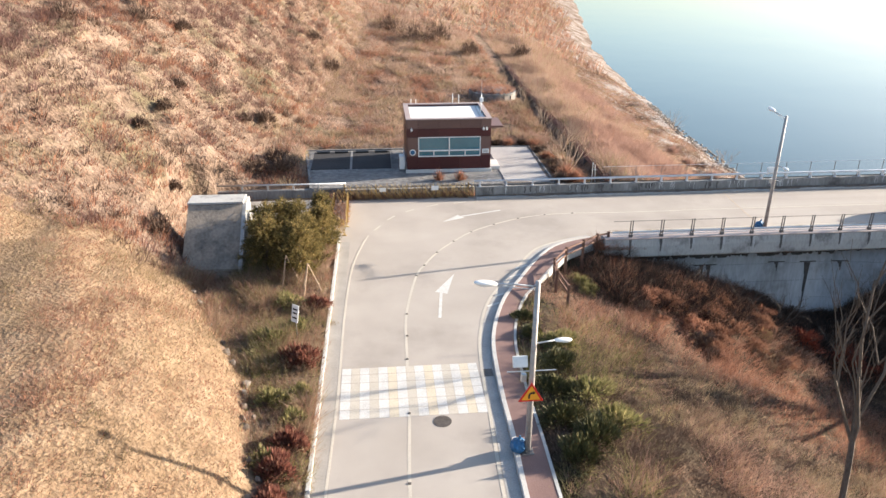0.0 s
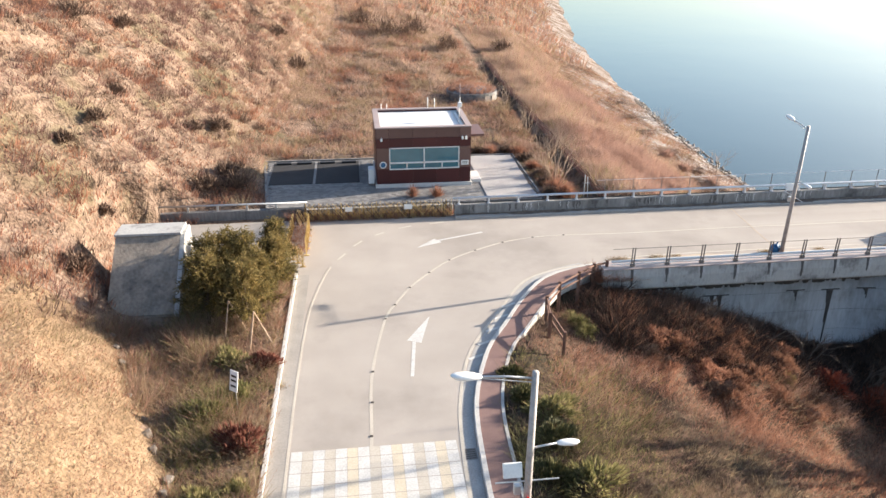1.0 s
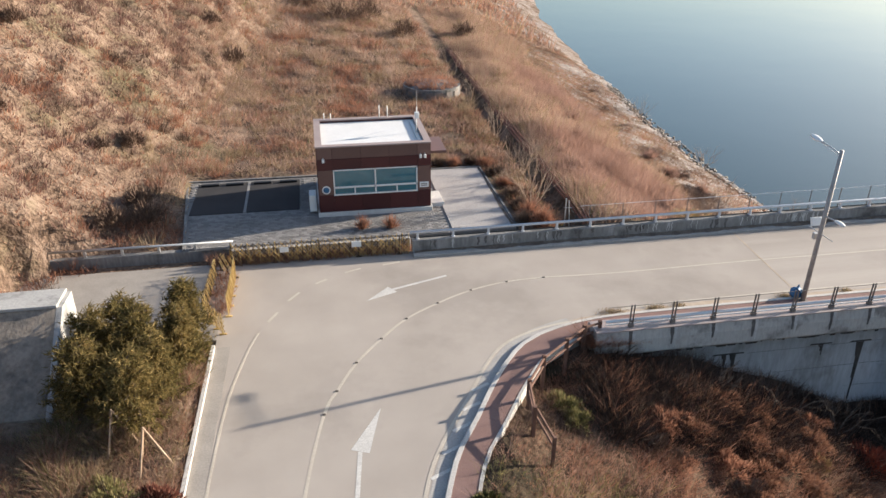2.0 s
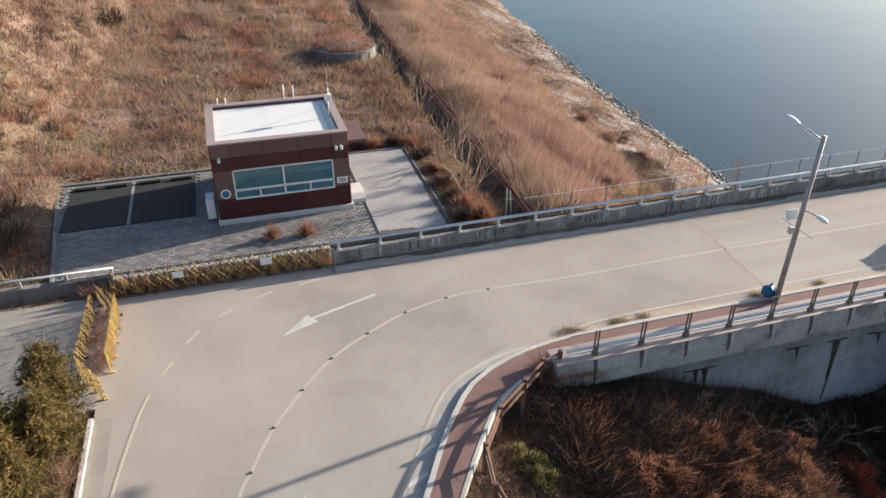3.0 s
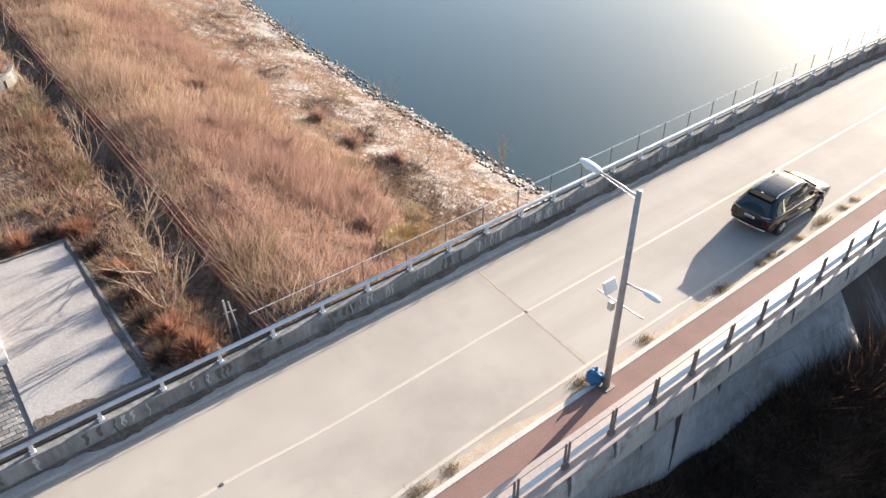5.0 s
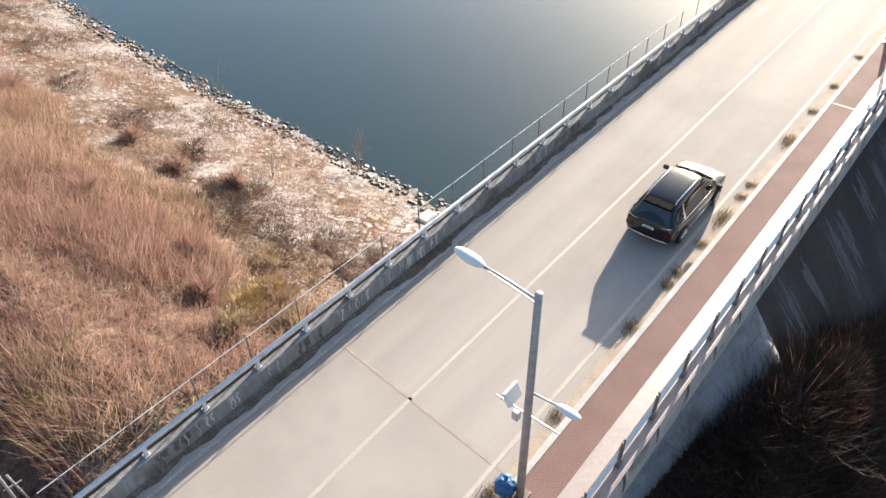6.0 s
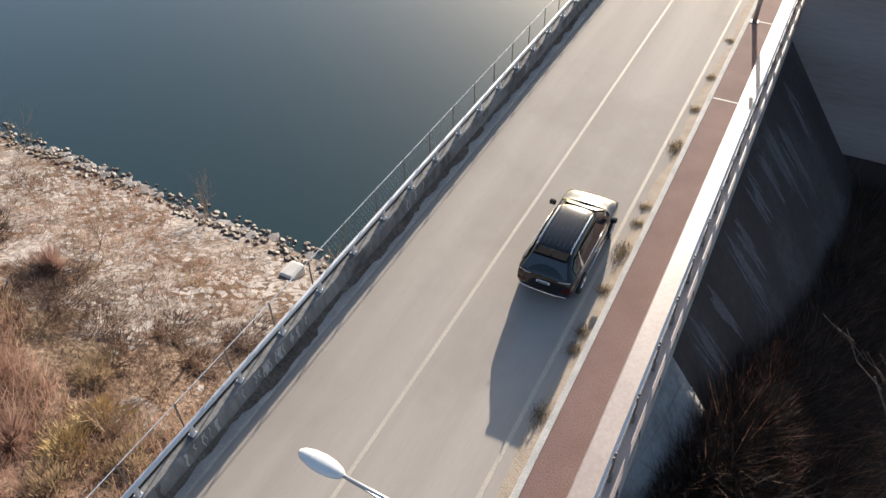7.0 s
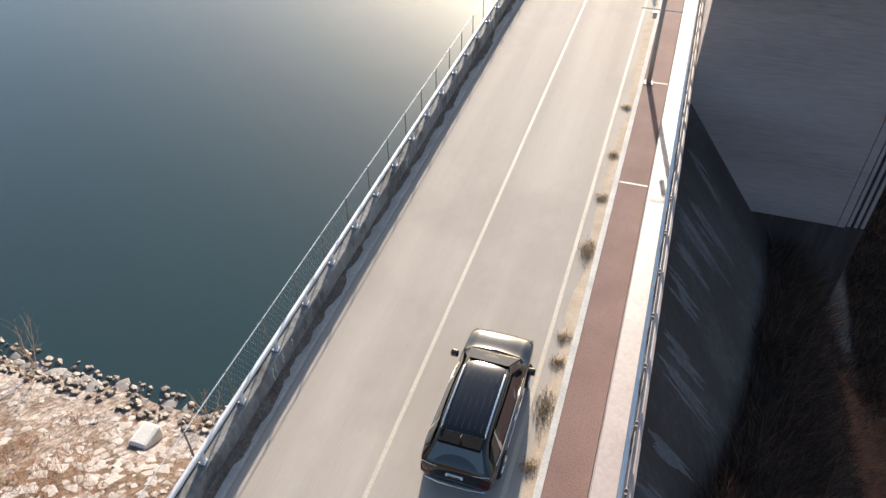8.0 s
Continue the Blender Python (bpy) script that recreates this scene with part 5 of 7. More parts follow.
RUST_BROWN = mat("rust_brown_leaves", [(0.25, (0.13, 0.06, 0.038)), (0.5, (0.25, 0.13, 0.085)), (0.75, (0.38, 0.225, 0.155))], 1, 5, 0.9, bump=0, vary="island", spec=0.1, leaf=0.35)
BRUSH = mat("brown_brushwood", [(0.25, (0.1, 0.062, 0.045)), (0.5, (0.18, 0.118, 0.088)), (0.75, (0.28, 0.2, 0.155))], 1, 5, 0.95, bump=0, vary="island", spec=0.1, leaf=0.3)
GOLD_LEAF = mat("golden_leaves", [(0.25, (0.310, 0.230, 0.109)), (0.5, (0.450, 0.344, 0.175)), (0.75, (0.573, 0.453, 0.254))], 1, 5, 0.8, bump=0, vary="island", spec=0.2)


def blades(name, px, py, pz, height, per, spread, width, lean, seed, picks, materials, label, category="grass", lift=0.0):
    """Many thin upright blades in tufts round the given roots, as one object. picks: which material each tuft takes."""
    r = np.random.RandomState(seed)
    n = len(px)
    i = np.repeat(np.arange(n), per)
    a, d = r.uniform(0, 6.283, n * per), spread * np.sqrt(r.uniform(0, 1, n * per))
    bx, by = px[i] + d * np.cos(a), py[i] + d * np.sin(a)
    h = height[i] * r.uniform(0.55, 1.15, n * per)
    t = r.uniform(0, 6.283, n * per)
    la = a + r.normal(0, 0.7, n * per)
    k = lean * h * r.uniform(0.2, 1.3, n * per)
    w = width * r.uniform(0.6, 1.4, n * per)
    base = pz[i] - 0.06 + lift
    v = np.empty((n * per, 3, 3), np.float32)
    v[:, 0] = np.stack([bx - w * np.cos(t), by - w * np.sin(t), base], 1)
    v[:, 1] = np.stack([bx + w * np.cos(t), by + w * np.sin(t), base], 1)
    v[:, 2] = np.stack([bx + k * np.cos(la), by + k * np.sin(la), base + h], 1)
    f = np.arange(n * per * 3, dtype=np.int32).reshape(-1, 3)
    ob = new(name, mesh_of(name, v.reshape(-1, 3), f, materials, np.asarray(picks)[i]))
    return tagged(ob, label, category, kind="stuff")


def scatter(n, x0, x1, y0, y1, keep, seed):
    r = np.random.RandomState(seed)
    x, y = r.uniform(x0, x1, n), r.uniform(y0, y1, n)
    m = keep(x, y)
    return x[m], y[m], r


def field(name, n, span, keep, height, per, spread, width, lean, seed, choose, materials, label):
    x, y, r = scatter(n, *span, keep, seed)
    z = ground(x, y)
    blades(name, x, y, z, height(x, y, r), per, spread, width, lean, seed + 1, choose(x, y, r), materials, label)


def in_yard(x, y):
    return (x > -6.75 - 0.11 * (y - 52.5)) & (x < 12.3) & (y < 63.2) & (y > 50.7)


# hillside and plateau upstream
def on_hill(x, y):
    high = (x < -12.6) & (y > 37.8 + 1.2 * lumps(x, y, 0.8, 30))
    return ((y > 51.9) | high) & ~in_yard(x, y) & (np.abs(x - 14.5 - 0.012 * (y - 54)) > 0.75) & ~((x > -10.7) & (y < 53.0))


def hill_tone(x, y, r):
    n = len(x)
    flat = step(-15, -6.5, x)
    dark = (lumps(x, y, 1.2, 26) + 0.7 * lumps(x, y, 2.6, 27) + r.normal(0, 0.3, n) > 0.38) & (x < -8.3)
    pale = lumps(x, y, 0.5, 33) + 0.5 * lumps(x, y, 1.9, 29) + r.normal(0, 0.45, n) > 1.35 - 1.6 * flat
    rust = lumps(x, y, 0.3, 34) + r.normal(0, 0.45, n) < -0.1
    green = (x > -7.3) & (r.uniform(0, 1, n) < 0.15)
    base = np.where(r.uniform(0, 1, n) < flat, 0, 5)
    return np.where(dark, 4, np.where(pale, 1, np.where(rust, 2, np.where(green, 3, base))))


field("hill_grass", 56000, (-45, 14.4, 35, 128), lambda x, y: on_hill(x, y) & (lumps(x, y, 1.1, 31) + 0.7 * lumps(x, y, 3.1, 36) > -0.7),
      lambda x, y, r: (0.22 + 0.2 * (lumps(x, y, 0.9, 32) > 0.1)) * r.uniform(0.5, 1.6, len(x)) * (1 + 0.5 * step(69, 88, y)), 8, 0.36, 0.026, 0.9, 41,
      hill_tone, (GRASS, GRASS_LIGHT, GRASS_RUST, GRASS_GREEN, DARK_BUSH, HILL_GRASS), "dry tan winter grass covering the hillside")
field("hill_tussocks", 5200, (-45, 14.4, 36, 115), lambda x, y: on_hill(x, y) & (lumps(x, y, 0.7, 28) > -0.5),
      lambda x, y, r: r.uniform(0.35, 0.85, len(x)), 34, 0.5, 0.022, 0.7, 49, hill_tone, (GRASS, GRASS_PALE, GRASS_RUST, DARK_BUSH, DARK_BUSH, HILL_GRASS), "rough clumps of withered grass on the hillside")
field("far_grass", 9000, (-72, 58, 124, 310), lambda x, y: (x < shore_x(y) - 6) & (lumps(x, y, 0.3, 35) > -0.8),
      lambda x, y, r: r.uniform(0.6, 1.8, len(x)), 7, 1.0, 0.1, 0.8, 43, lambda x, y, r: r.choice([0, 1, 2], len(x), p=[0.6, 0.2, 0.2]), (GRASS, GRASS_PALE, GRASS_RUST), "dry brown scrub on the far slope")
# bank above the reservoir: tall reeds, then sparse growth among stones
def reed_tone(x, y, r):
    n = len(x)
    fluffy = 1.1 - ((x - 21) / 4.4) ** 2 - ((y - 61.5) / 10) ** 2
    far = 0.7 - ((x - 24) / 5) ** 2 - ((y - 89) / 13) ** 2
    return np.where(np.maximum(fluffy, far) + 0.5 * lumps(x, y, 0.5, 39) + r.normal(0, 0.3, n) > 0.2, 2, np.where(r.uniform(0, 1, n) < 0.12, 3, np.where(r.uniform(0, 1, n) < 0.6, 1, 0)))


field("bank_grass", 19000, (15.2, 29, 52.7, 130), lambda x, y: (x < shore_x(y) - 12.3 + 2.0 * lumps(x, y, 0.25, 37)) & (x > 15.75 + 0.012 * (y - 54)),
      lambda x, y, r: (0.5 + 0.5 * step(-0.4, 0.6, lumps(x, y, 0.5, 38))) * r.uniform(0.6, 1.4, len(x)), 12, 0.42, 0.015, 0.7, 45,
      reed_tone, (GRASS, GRASS_LIGHT, REED, GRASS_GREEN), "tall rust and straw coloured reeds on the bank")
field("bank_scrub", 22000, (23.5, 39.5, 52.9, 130), lambda x, y: (lumps(x, y, 0.5, 40) + 0.6 * lumps(x, y, 1.6, 44) + 0.12 * (32.3 - x + 0.1 * (y - 60)) > -0.4) & (x < shore_x(y) - 0.8),
      lambda x, y, r: r.uniform(0.08, 0.38, len(x)), 8, 0.4, 0.015, 1.1, 47, lambda x, y, r: np.where(lumps(x, y, 0.4, 46) + r.normal(0, 0.4, len(x)) > 0.3 - 0.75 * step(69, 61.5, y) * step(33, 30, x), 4, r.choice([0, 1, 2, 3], len(x), p=[0.36, 0.24, 0.35, 0.05])), (GRASS, GRASS_PALE, GRASS_RUST, GRASS_GREEN, BRUSH), "low withered scrub among the bank's stones")
field("trench_scrub", 2600, (11.5, 13.9, 52.4, 82), lambda x, y: (x > 11.7 + 0.5 * lumps(x, y, 0.8, 48)),
      lambda x, y, r: (0.2 + 0.22 * (lumps(x, y, 0.9, 46) > 0)) * r.uniform(0.5, 1.5, len(x)), 10, 0.35, 0.014, 0.8, 48, lambda x, y, r: r.choice([0, 1, 2, 3], len(x), p=[0.35, 0.3, 0.15, 0.2]), (GRASS_RUST, DARK_BUSH, GRASS_GREEN, GRASS), "brown scrub along the trench")
# mound west of the road
def mound_tone(x, y, r):
    n = len(x)
    band = np.exp(-((x + 11.3 + 0.27 * (y - 18.5)) / 1.25) ** 2)
    return np.where(lumps(x, y, 0.35, 52) + 0.5 * lumps(x, y, 1.4, 56) + 1.1 * band + r.normal(0, 0.35, n) > 0.5, np.where(r.uniform(0, 1, n) < 0.5, 1, 3), np.where(r.uniform(0, 1, n) < 0.05, 2, 0))


field("mound_grass", 82000, (-38, -6.6, 11, 40.2), lambda x, y: (x < mound_foot(y) + 0.2) & (y < 38.8 + 1.2 * lumps(x, y, 0.8, 30)),
      lambda x, y, r: (0.09 + 0.06 * (lumps(x, y, 1.1, 50) > 0.2)) * r.uniform(0.6, 1.6, len(x)), 5, 0.28, 0.016, 1.2, 51,
      mound_tone, (GRASS_PALE, GRASS, GRASS_GREEN, GRASS_RUST), "short pale straw grass on the smooth mound")
# verge between mound and kerb
field("verge_weeds", 20000, (-15, -4.5, 8, 44.5), lambda x, y: (x > mound_foot(y) - 0.1 + 0.5 * lumps(x, y, 1.2, 57)) & ~((x < -9.3) & (y > 39.2)),
      lambda x, y, r: (0.26 + 0.34 * (lumps(x, y, 1.4, 53) > 0.2)) * r.uniform(0.5, 1.4, len(x)), 15, 0.3, 0.013, 1.0, 55,
      lambda x, y, r: np.where(lumps(x, y, 0.9, 54) + r.normal(0, 0.45, len(x)) > 0.75, 0, r.choice([1, 2, 3], len(x), p=[0.36, 0.1, 0.54])), (GRASS_GREEN, GRASS, GRASS_RUST, GRASS_PALE), "tangled green and brown weeds on the planted verge")
# valley side right of the road
# darkest picks by the wall and down-valley paint the dam's shade into the scrub
field("slope_scrub", 44000, (4.2, 57, 7, 41.3), lambda x, y: (y < np.interp(x, WALK_EDGE[:, 0], WALK_EDGE[:, 1]) - 0.25) & (x > np.interp(y, [-61.0, 20.9, 27.5, 31.7, 34.9, 37.2, 41.4], [4.14, 4.27, 4.39, 4.71, 5.74, 7.0, 10.08])),
      lambda x, y, r: (0.3 + 0.26 * step(-0.3, 0.4, lumps(x, y, 0.8, 61)) + 0.2 * lumps(x, y, 1.6, 62)) * r.uniform(0.5, 1.35, len(x)), 15, 0.4, 0.0095, 1.1, 63,
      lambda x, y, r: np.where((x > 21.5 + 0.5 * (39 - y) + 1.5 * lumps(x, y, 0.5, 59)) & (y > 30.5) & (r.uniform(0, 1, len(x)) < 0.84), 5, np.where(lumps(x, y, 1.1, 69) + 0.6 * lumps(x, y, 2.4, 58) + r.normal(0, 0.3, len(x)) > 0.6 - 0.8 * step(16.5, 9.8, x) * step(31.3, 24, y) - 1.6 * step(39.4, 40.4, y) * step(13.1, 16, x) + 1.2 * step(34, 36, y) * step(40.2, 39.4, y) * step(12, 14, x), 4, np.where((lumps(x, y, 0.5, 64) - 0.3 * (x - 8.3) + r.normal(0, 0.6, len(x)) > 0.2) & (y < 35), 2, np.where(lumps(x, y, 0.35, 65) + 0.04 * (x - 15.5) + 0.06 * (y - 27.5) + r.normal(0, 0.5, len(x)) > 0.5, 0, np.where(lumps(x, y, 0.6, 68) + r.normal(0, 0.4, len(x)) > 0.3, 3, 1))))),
      (GRASS_RUST, GRASS, GRASS_GREEN, GRASS_PALE, DARK_BUSH, SHADE_SCRUB), "dense tan and rust-brown scrub on the valley side")
# mostly the shade-darkened scrub, as the wall's foot lies out of the sun
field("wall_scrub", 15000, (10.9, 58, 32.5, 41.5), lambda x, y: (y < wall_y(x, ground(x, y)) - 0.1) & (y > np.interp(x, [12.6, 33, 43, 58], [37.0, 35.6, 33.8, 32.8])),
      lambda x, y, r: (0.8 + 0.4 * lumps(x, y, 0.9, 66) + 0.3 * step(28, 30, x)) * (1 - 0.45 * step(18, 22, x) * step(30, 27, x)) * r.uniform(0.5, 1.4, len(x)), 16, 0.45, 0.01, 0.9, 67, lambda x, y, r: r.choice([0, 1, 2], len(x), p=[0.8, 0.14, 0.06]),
      (SHADE_SCRUB, DARK_BUSH, GRASS_RUST), "tangled scrub at the dam wall's foot, darkened for its shade")
# covers sunlit valley floor with shade-coloured scrub
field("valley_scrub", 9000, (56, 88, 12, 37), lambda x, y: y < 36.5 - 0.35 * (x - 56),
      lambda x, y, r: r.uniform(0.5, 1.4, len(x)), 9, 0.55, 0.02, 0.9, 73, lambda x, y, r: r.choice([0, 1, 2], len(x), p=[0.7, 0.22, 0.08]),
      (SHADE_SCRUB, DARK_BUSH, GRASS_RUST), "valley floor scrub darkened for the shade below the dam")
# dead weeds in the gutter of the dam road
WEEDS = [(15.75, 44.00, 0.5), (16.92, 44.00, 0.3), (13.61, 44.00, 0.6), (22.46, 44.00, 0.45), (25.67, 44.00, 0.35), (30.08, 44.00, 0.45), (32.74, 44.00, 0.3), (33.50, 44.00, 0.35), (35.49, 44.00, 0.25), (37.39, 44.00, 0.6), (39.14, 44.00, 0.22), (40.21, 44.00, 0.22), (44.40, 44.00, 0.6), (47.53, 44.00, 0.25), (50.55, 44.00, 0.25), (54.55, 44.00, 0.2), (-4.40, 33.85, 0.4)]


def bush(name, x, y, z, radius, height, count, width, material, label, category="bush", group="", seed=0, twigs=None, leafy=False):
    """A shrub: stems that fan out from the root, with leaf-like blades along them."""
    r = np.random.RandomState(seed + int(1000 * abs(x) + 77 * abs(y)))
    b = thing(name, (x, y, z), label, category, group)
    a, u = r.uniform(0, 6.283, count), np.sqrt(r.uniform(0, 1, count))
    p1, p2 = r.uniform(0, 6.283, 2)
    lobe = 1 + 0.3 * np.sin(2 * a + p1) + 0.22 * np.sin(5 * a + p2) + r.normal(0, 0.12, count)
    tx, ty = radius * u * lobe * np.cos(a), radius * u * lobe * np.sin(a)
    tz = height * np.sqrt(np.clip(1 - 0.85 * u ** 2, 0.05, 1)) * r.uniform(0.35, 1.05, count) * (1 + 0.25 * np.sin(3 * a + p2))
    v = np.empty((count, 3, 3), np.float32)
    ang = r.uniform(0, 6.283, count)
    k = r.uniform(0.78, 0.93, count) if leafy else r.uniform(0.1, 0.7, count)
    w = width * r.uniform(0.5, 1.5, count)
    v[:, 0] = np.stack([x + tx * k - w * np.cos(ang), y + ty * k - w * np.sin(ang), z + tz * k * 0.9 - 0.04], 1)
    v[:, 1] = np.stack([x + tx * k + w * np.cos(ang), y + ty * k + w * np.sin(ang), z + tz * k * 0.9 - 0.04], 1)
    v[:, 2] = np.stack([x + tx, y + ty, z + tz], 1)
    ob = under(new("foliage", mesh_of("foliage", v.reshape(-1, 3), np.arange(count * 3, dtype=np.int32).reshape(-1, 3), (material,))), b)
    bm = bmesh.new()
    for j in range(5):
        q = r.uniform(0, 6.283)
        tube([(x, y, z - 0.15), (x + radius * 0.3 * math.cos(q), y + radius * 0.3 * math.sin(q), z + height * 0.4), (x + radius * 0.6 * math.cos(q), y + radius * 0.6 * math.sin(q), z + height * 0.75)], 0.025, 0.008, 4, bm)
    part("woody_base", bm, twigs or BARK, b)
    return b


# the three shrubs around (-9.6, 56) stand in for the office's shadow
HILL_BUSH = [(-23.30, 57.77, 1.5), (-20.64, 66.01, 1.6), (-18.41, 70.10, 1.2), (-17.31, 51.24, 0.8), (-16.33, 54.09, 0.8), (-11.12, 64.72, 1.2), (-12.46, 62.25, 0.9), (-6.56, 89.24, 1.6), (-8.77, 92.88, 1.3), (-14.21, 41.88, 1.1), (4.05, 107.61, 3.2), (7.82, 110.50, 3.0), (0.77, 112.19, 2.6), (11.55, 104.16, 2.2), (-13.65, 74.64, 1.0), (-25.12, 63.79, 1.1), (-24.60, 67.46, 1.3), (-16.64, 59.99, 0.8), (-9.59, 57.73, 1.2), (-8.76, 55.70, 1.3), (-10.46, 54.97, 1.2), (-14.89, 48.36, 0.7), (19.58, 108.05, 2.0)]
for i, (x, y, s) in enumerate(HILL_BUSH):
    bush("dark_shrub", x, y, float(ground(x, y)), s * 0.8, s * 0.95, 1300, 0.03, DARK_BUSH, "dark leafless shrub standing in the dry grass", "bush", "hillside shrubs", i, leafy=True)
for i, (x, y, s) in enumerate(((22.97, 57.74, 1.0), (24.48, 61.01, 1.3), (21.84, 63.78, 1.2), (23.72, 67.53, 1.4), (21.09, 70.28, 1.0), (27.11, 82.44, 1.6), (25.61, 89.86, 1.5), (23.35, 77.75, 1.2), (28.62, 68.48, 0.9), (30.12, 65.68, 1.0), (28.99, 73.14, 1.1))):
    bush("reed_clump", x, y, float(ground(x, y)), s, 1.1, 1100, 0.011, REED, "feathery rust-brown shrub on the reservoir bank", "bush", "bank shrubs", i)
for i, (x, y, s, h) in enumerate(((-5.35, 29.95, 0.75, 1.1), (-5.33, 24.17, 0.7, 1.0), (-5.63, 22.86, 0.8, 0.9), (-5.00, 35.15, 0.6, 0.7), (-5.56, 21.18, 0.7, 0.9))):
    bush("red_shrub", x, y, float(ground(x, y)), s, h * 0.9, 1600, 0.035, RED_LEAF, "wine-red leaved shrub on the verge beside the kerb", "bush", "verge shrubs", i, leafy=True)
for i, (x, y, s, h) in enumerate(((-6.24, 27.16, 0.7, 0.7), (-6.84, 31.82, 0.8, 0.6), (-5.79, 33.02, 0.6, 0.6), (-5.19, 27.52, 0.5, 0.6), (-6.42, 35.35, 0.9, 0.7), (-5.31, 25.66, 0.6, 0.7), (-6.10, 23.42, 0.7, 0.7))):
    bush("green_shrub", x, y, float(ground(x, y)), s, h, 900, 0.032, GRASS_GREEN, "low green shrub half withered", "bush", "green shrubs", i, leafy=True)
for i, (x, y, s, h) in enumerate(((5.38, 27.27, 0.7, 0.9), (5.17, 25.21, 0.8, 1.2), (5.97, 29.13, 0.9, 1.0), (5.33, 31.75, 0.6, 0.8), (6.62, 26.88, 1.1, 1.2), (6.12, 23.89, 1.0, 1.4), (5.25, 22.96, 0.8, 1.3), (7.18, 25.00, 1.1, 1.4), (5.25, 33.43, 0.5, 0.7), (6.27, 30.81, 0.9, 1.0))):
    bush("evergreen_shrub", x, y, float(ground(x, y)), s, h * 0.65, 1600, 0.035, SHRUB_GREEN if i not in (4, 7, 9) else GRASS_GREEN, "leafy dark green shrub beside the walkway", "bush", "walkway shrubs", i, leafy=True)
for i, (x, y, s, h) in enumerate(((9.6, 38.9, 0.75, 1.0), (9.9, 38.0, 0.7, 0.9), (20.15, 36.88, 0.5, 0.9), (23.50, 55.96, 1.1, 1.3), (25.00, 56.53, 1.0, 1.1), (22.29, 55.03, 0.9, 1.2), (26.21, 58.40, 0.9, 0.9), (24.10, 54.28, 0.9, 1.0))):
    bush("golden_shrub", x, y, float(ground(x, y)), s, h * 0.7, 1500, 0.017, GRASS_GREEN if i < 2 else GOLD_LEAF if i < 5 else GRASS_PALE, "yellow-green withering shrub in the dry scrub", "bush", "golden shrubs", i, leafy=True)
for i, (x, y, s, h) in enumerate(((28.54, 63.44, 1.5, 0.9), (27.56, 64.94, 1.2, 0.7), (29.22, 65.31, 1.1, 0.8), (29.52, 75.00, 1.4, 0.8), (31.78, 90.33, 2.2, 1.2), (32.53, 99.13, 2.2, 1.2), (28.17, 68.67, 1.0, 0.6), (30.42, 70.16, 1.0, 0.6), (29.82, 82.44, 1.4, 0.8), (27.1, 62.4, 1.4, 0.9), (28.0, 60.4, 1.1, 0.6), (27.0, 58.6, 1.0, 0.6), (29.3, 58.4, 1.0, 0.5), (30.6, 56.3, 0.9, 0.5), (28.6, 56.4, 0.8, 0.5))):
    bush("brown_brush", x, y, float(ground(x, y)), s * 1.35, h * 0.5, 1700, 0.018, BRUSH if i > 8 else DARK_BUSH, "dark brown brushwood among the bank's stones", "bush", "bank brush", i, leafy=True)
# bushes take the shade-darkened scrub colour too
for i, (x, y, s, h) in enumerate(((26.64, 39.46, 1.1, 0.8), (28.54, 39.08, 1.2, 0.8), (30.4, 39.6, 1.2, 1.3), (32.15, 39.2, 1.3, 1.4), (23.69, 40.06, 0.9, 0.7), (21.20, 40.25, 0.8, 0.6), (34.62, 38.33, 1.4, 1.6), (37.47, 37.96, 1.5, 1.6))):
    bush("wall_bush", x, y, float(ground(x, y)), s, h, 1500, 0.02, SHADE_SCRUB, "leafless bush at the dam wall's foot, darkened for its shade", "bush", "dam wall bushes", i, leafy=True)
for i, (x, y, s, h) in enumerate(((25.59, 36.83, 1.6, 1.0), (28.43, 35.88, 1.8, 1.1), (23.16, 37.41, 1.2, 0.9))):
    bush("rust_shrub", x, y, float(ground(x, y)), s, h, 1800, 0.022, RUST_LEAF, "rust-red withered shrub below the dam wall", "bush", "valley shrubs", i, leafy=True)
# low curly brown shrubs that cover the slope below the walkway's corner
rv = random.Random(61)
for i in range(30):
    x, y, q = rv.uniform(12.5, 21.5), rv.uniform(34.0, 39.6), rv.uniform(0.45, 0.95)
    if y > 39.0 and x > 17:
        y -= 1.6
    bush("brown_shrub", x, y, float(ground(x, y)) + 0.1, q, q * 0.8, int(1500 * q), 0.016, (RUST_BROWN, GRASS_RUST, RUST_BROWN, DARK_BUSH)[i % 4], "curly red-brown withered shrub on the valley side", "bush", "slope shrubs", i, leafy=True)
for i, (x, y, s, h) in enumerate(((11.96, 53.13, 0.7, 0.9), (12.53, 54.06, 0.8, 1.0), (12.06, 55.18, 0.6, 0.8), (12.91, 52.76, 0.8, 1.1), (12.17, 56.84, 0.7, 0.8), (12.27, 58.88, 0.7, 0.7), (12.00, 60.92, 0.7, 0.8), (7.6, 63.1, 0.7, 0.7), (8.7, 63.2, 0.7, 0.6), (9.8, 63.1, 0.8, 0.7), (10.9, 63.2, 0.7, 0.7), (11.8, 62.7, 0.7, 0.7))):
    bush("rust_bush", x, y, float(ground(x, y)), s, h, 1300, 0.011, GRASS_RUST if i % 2 else DARK_BUSH, "red-brown withered bush at the yard's edge", "bush", "yard bushes", i)
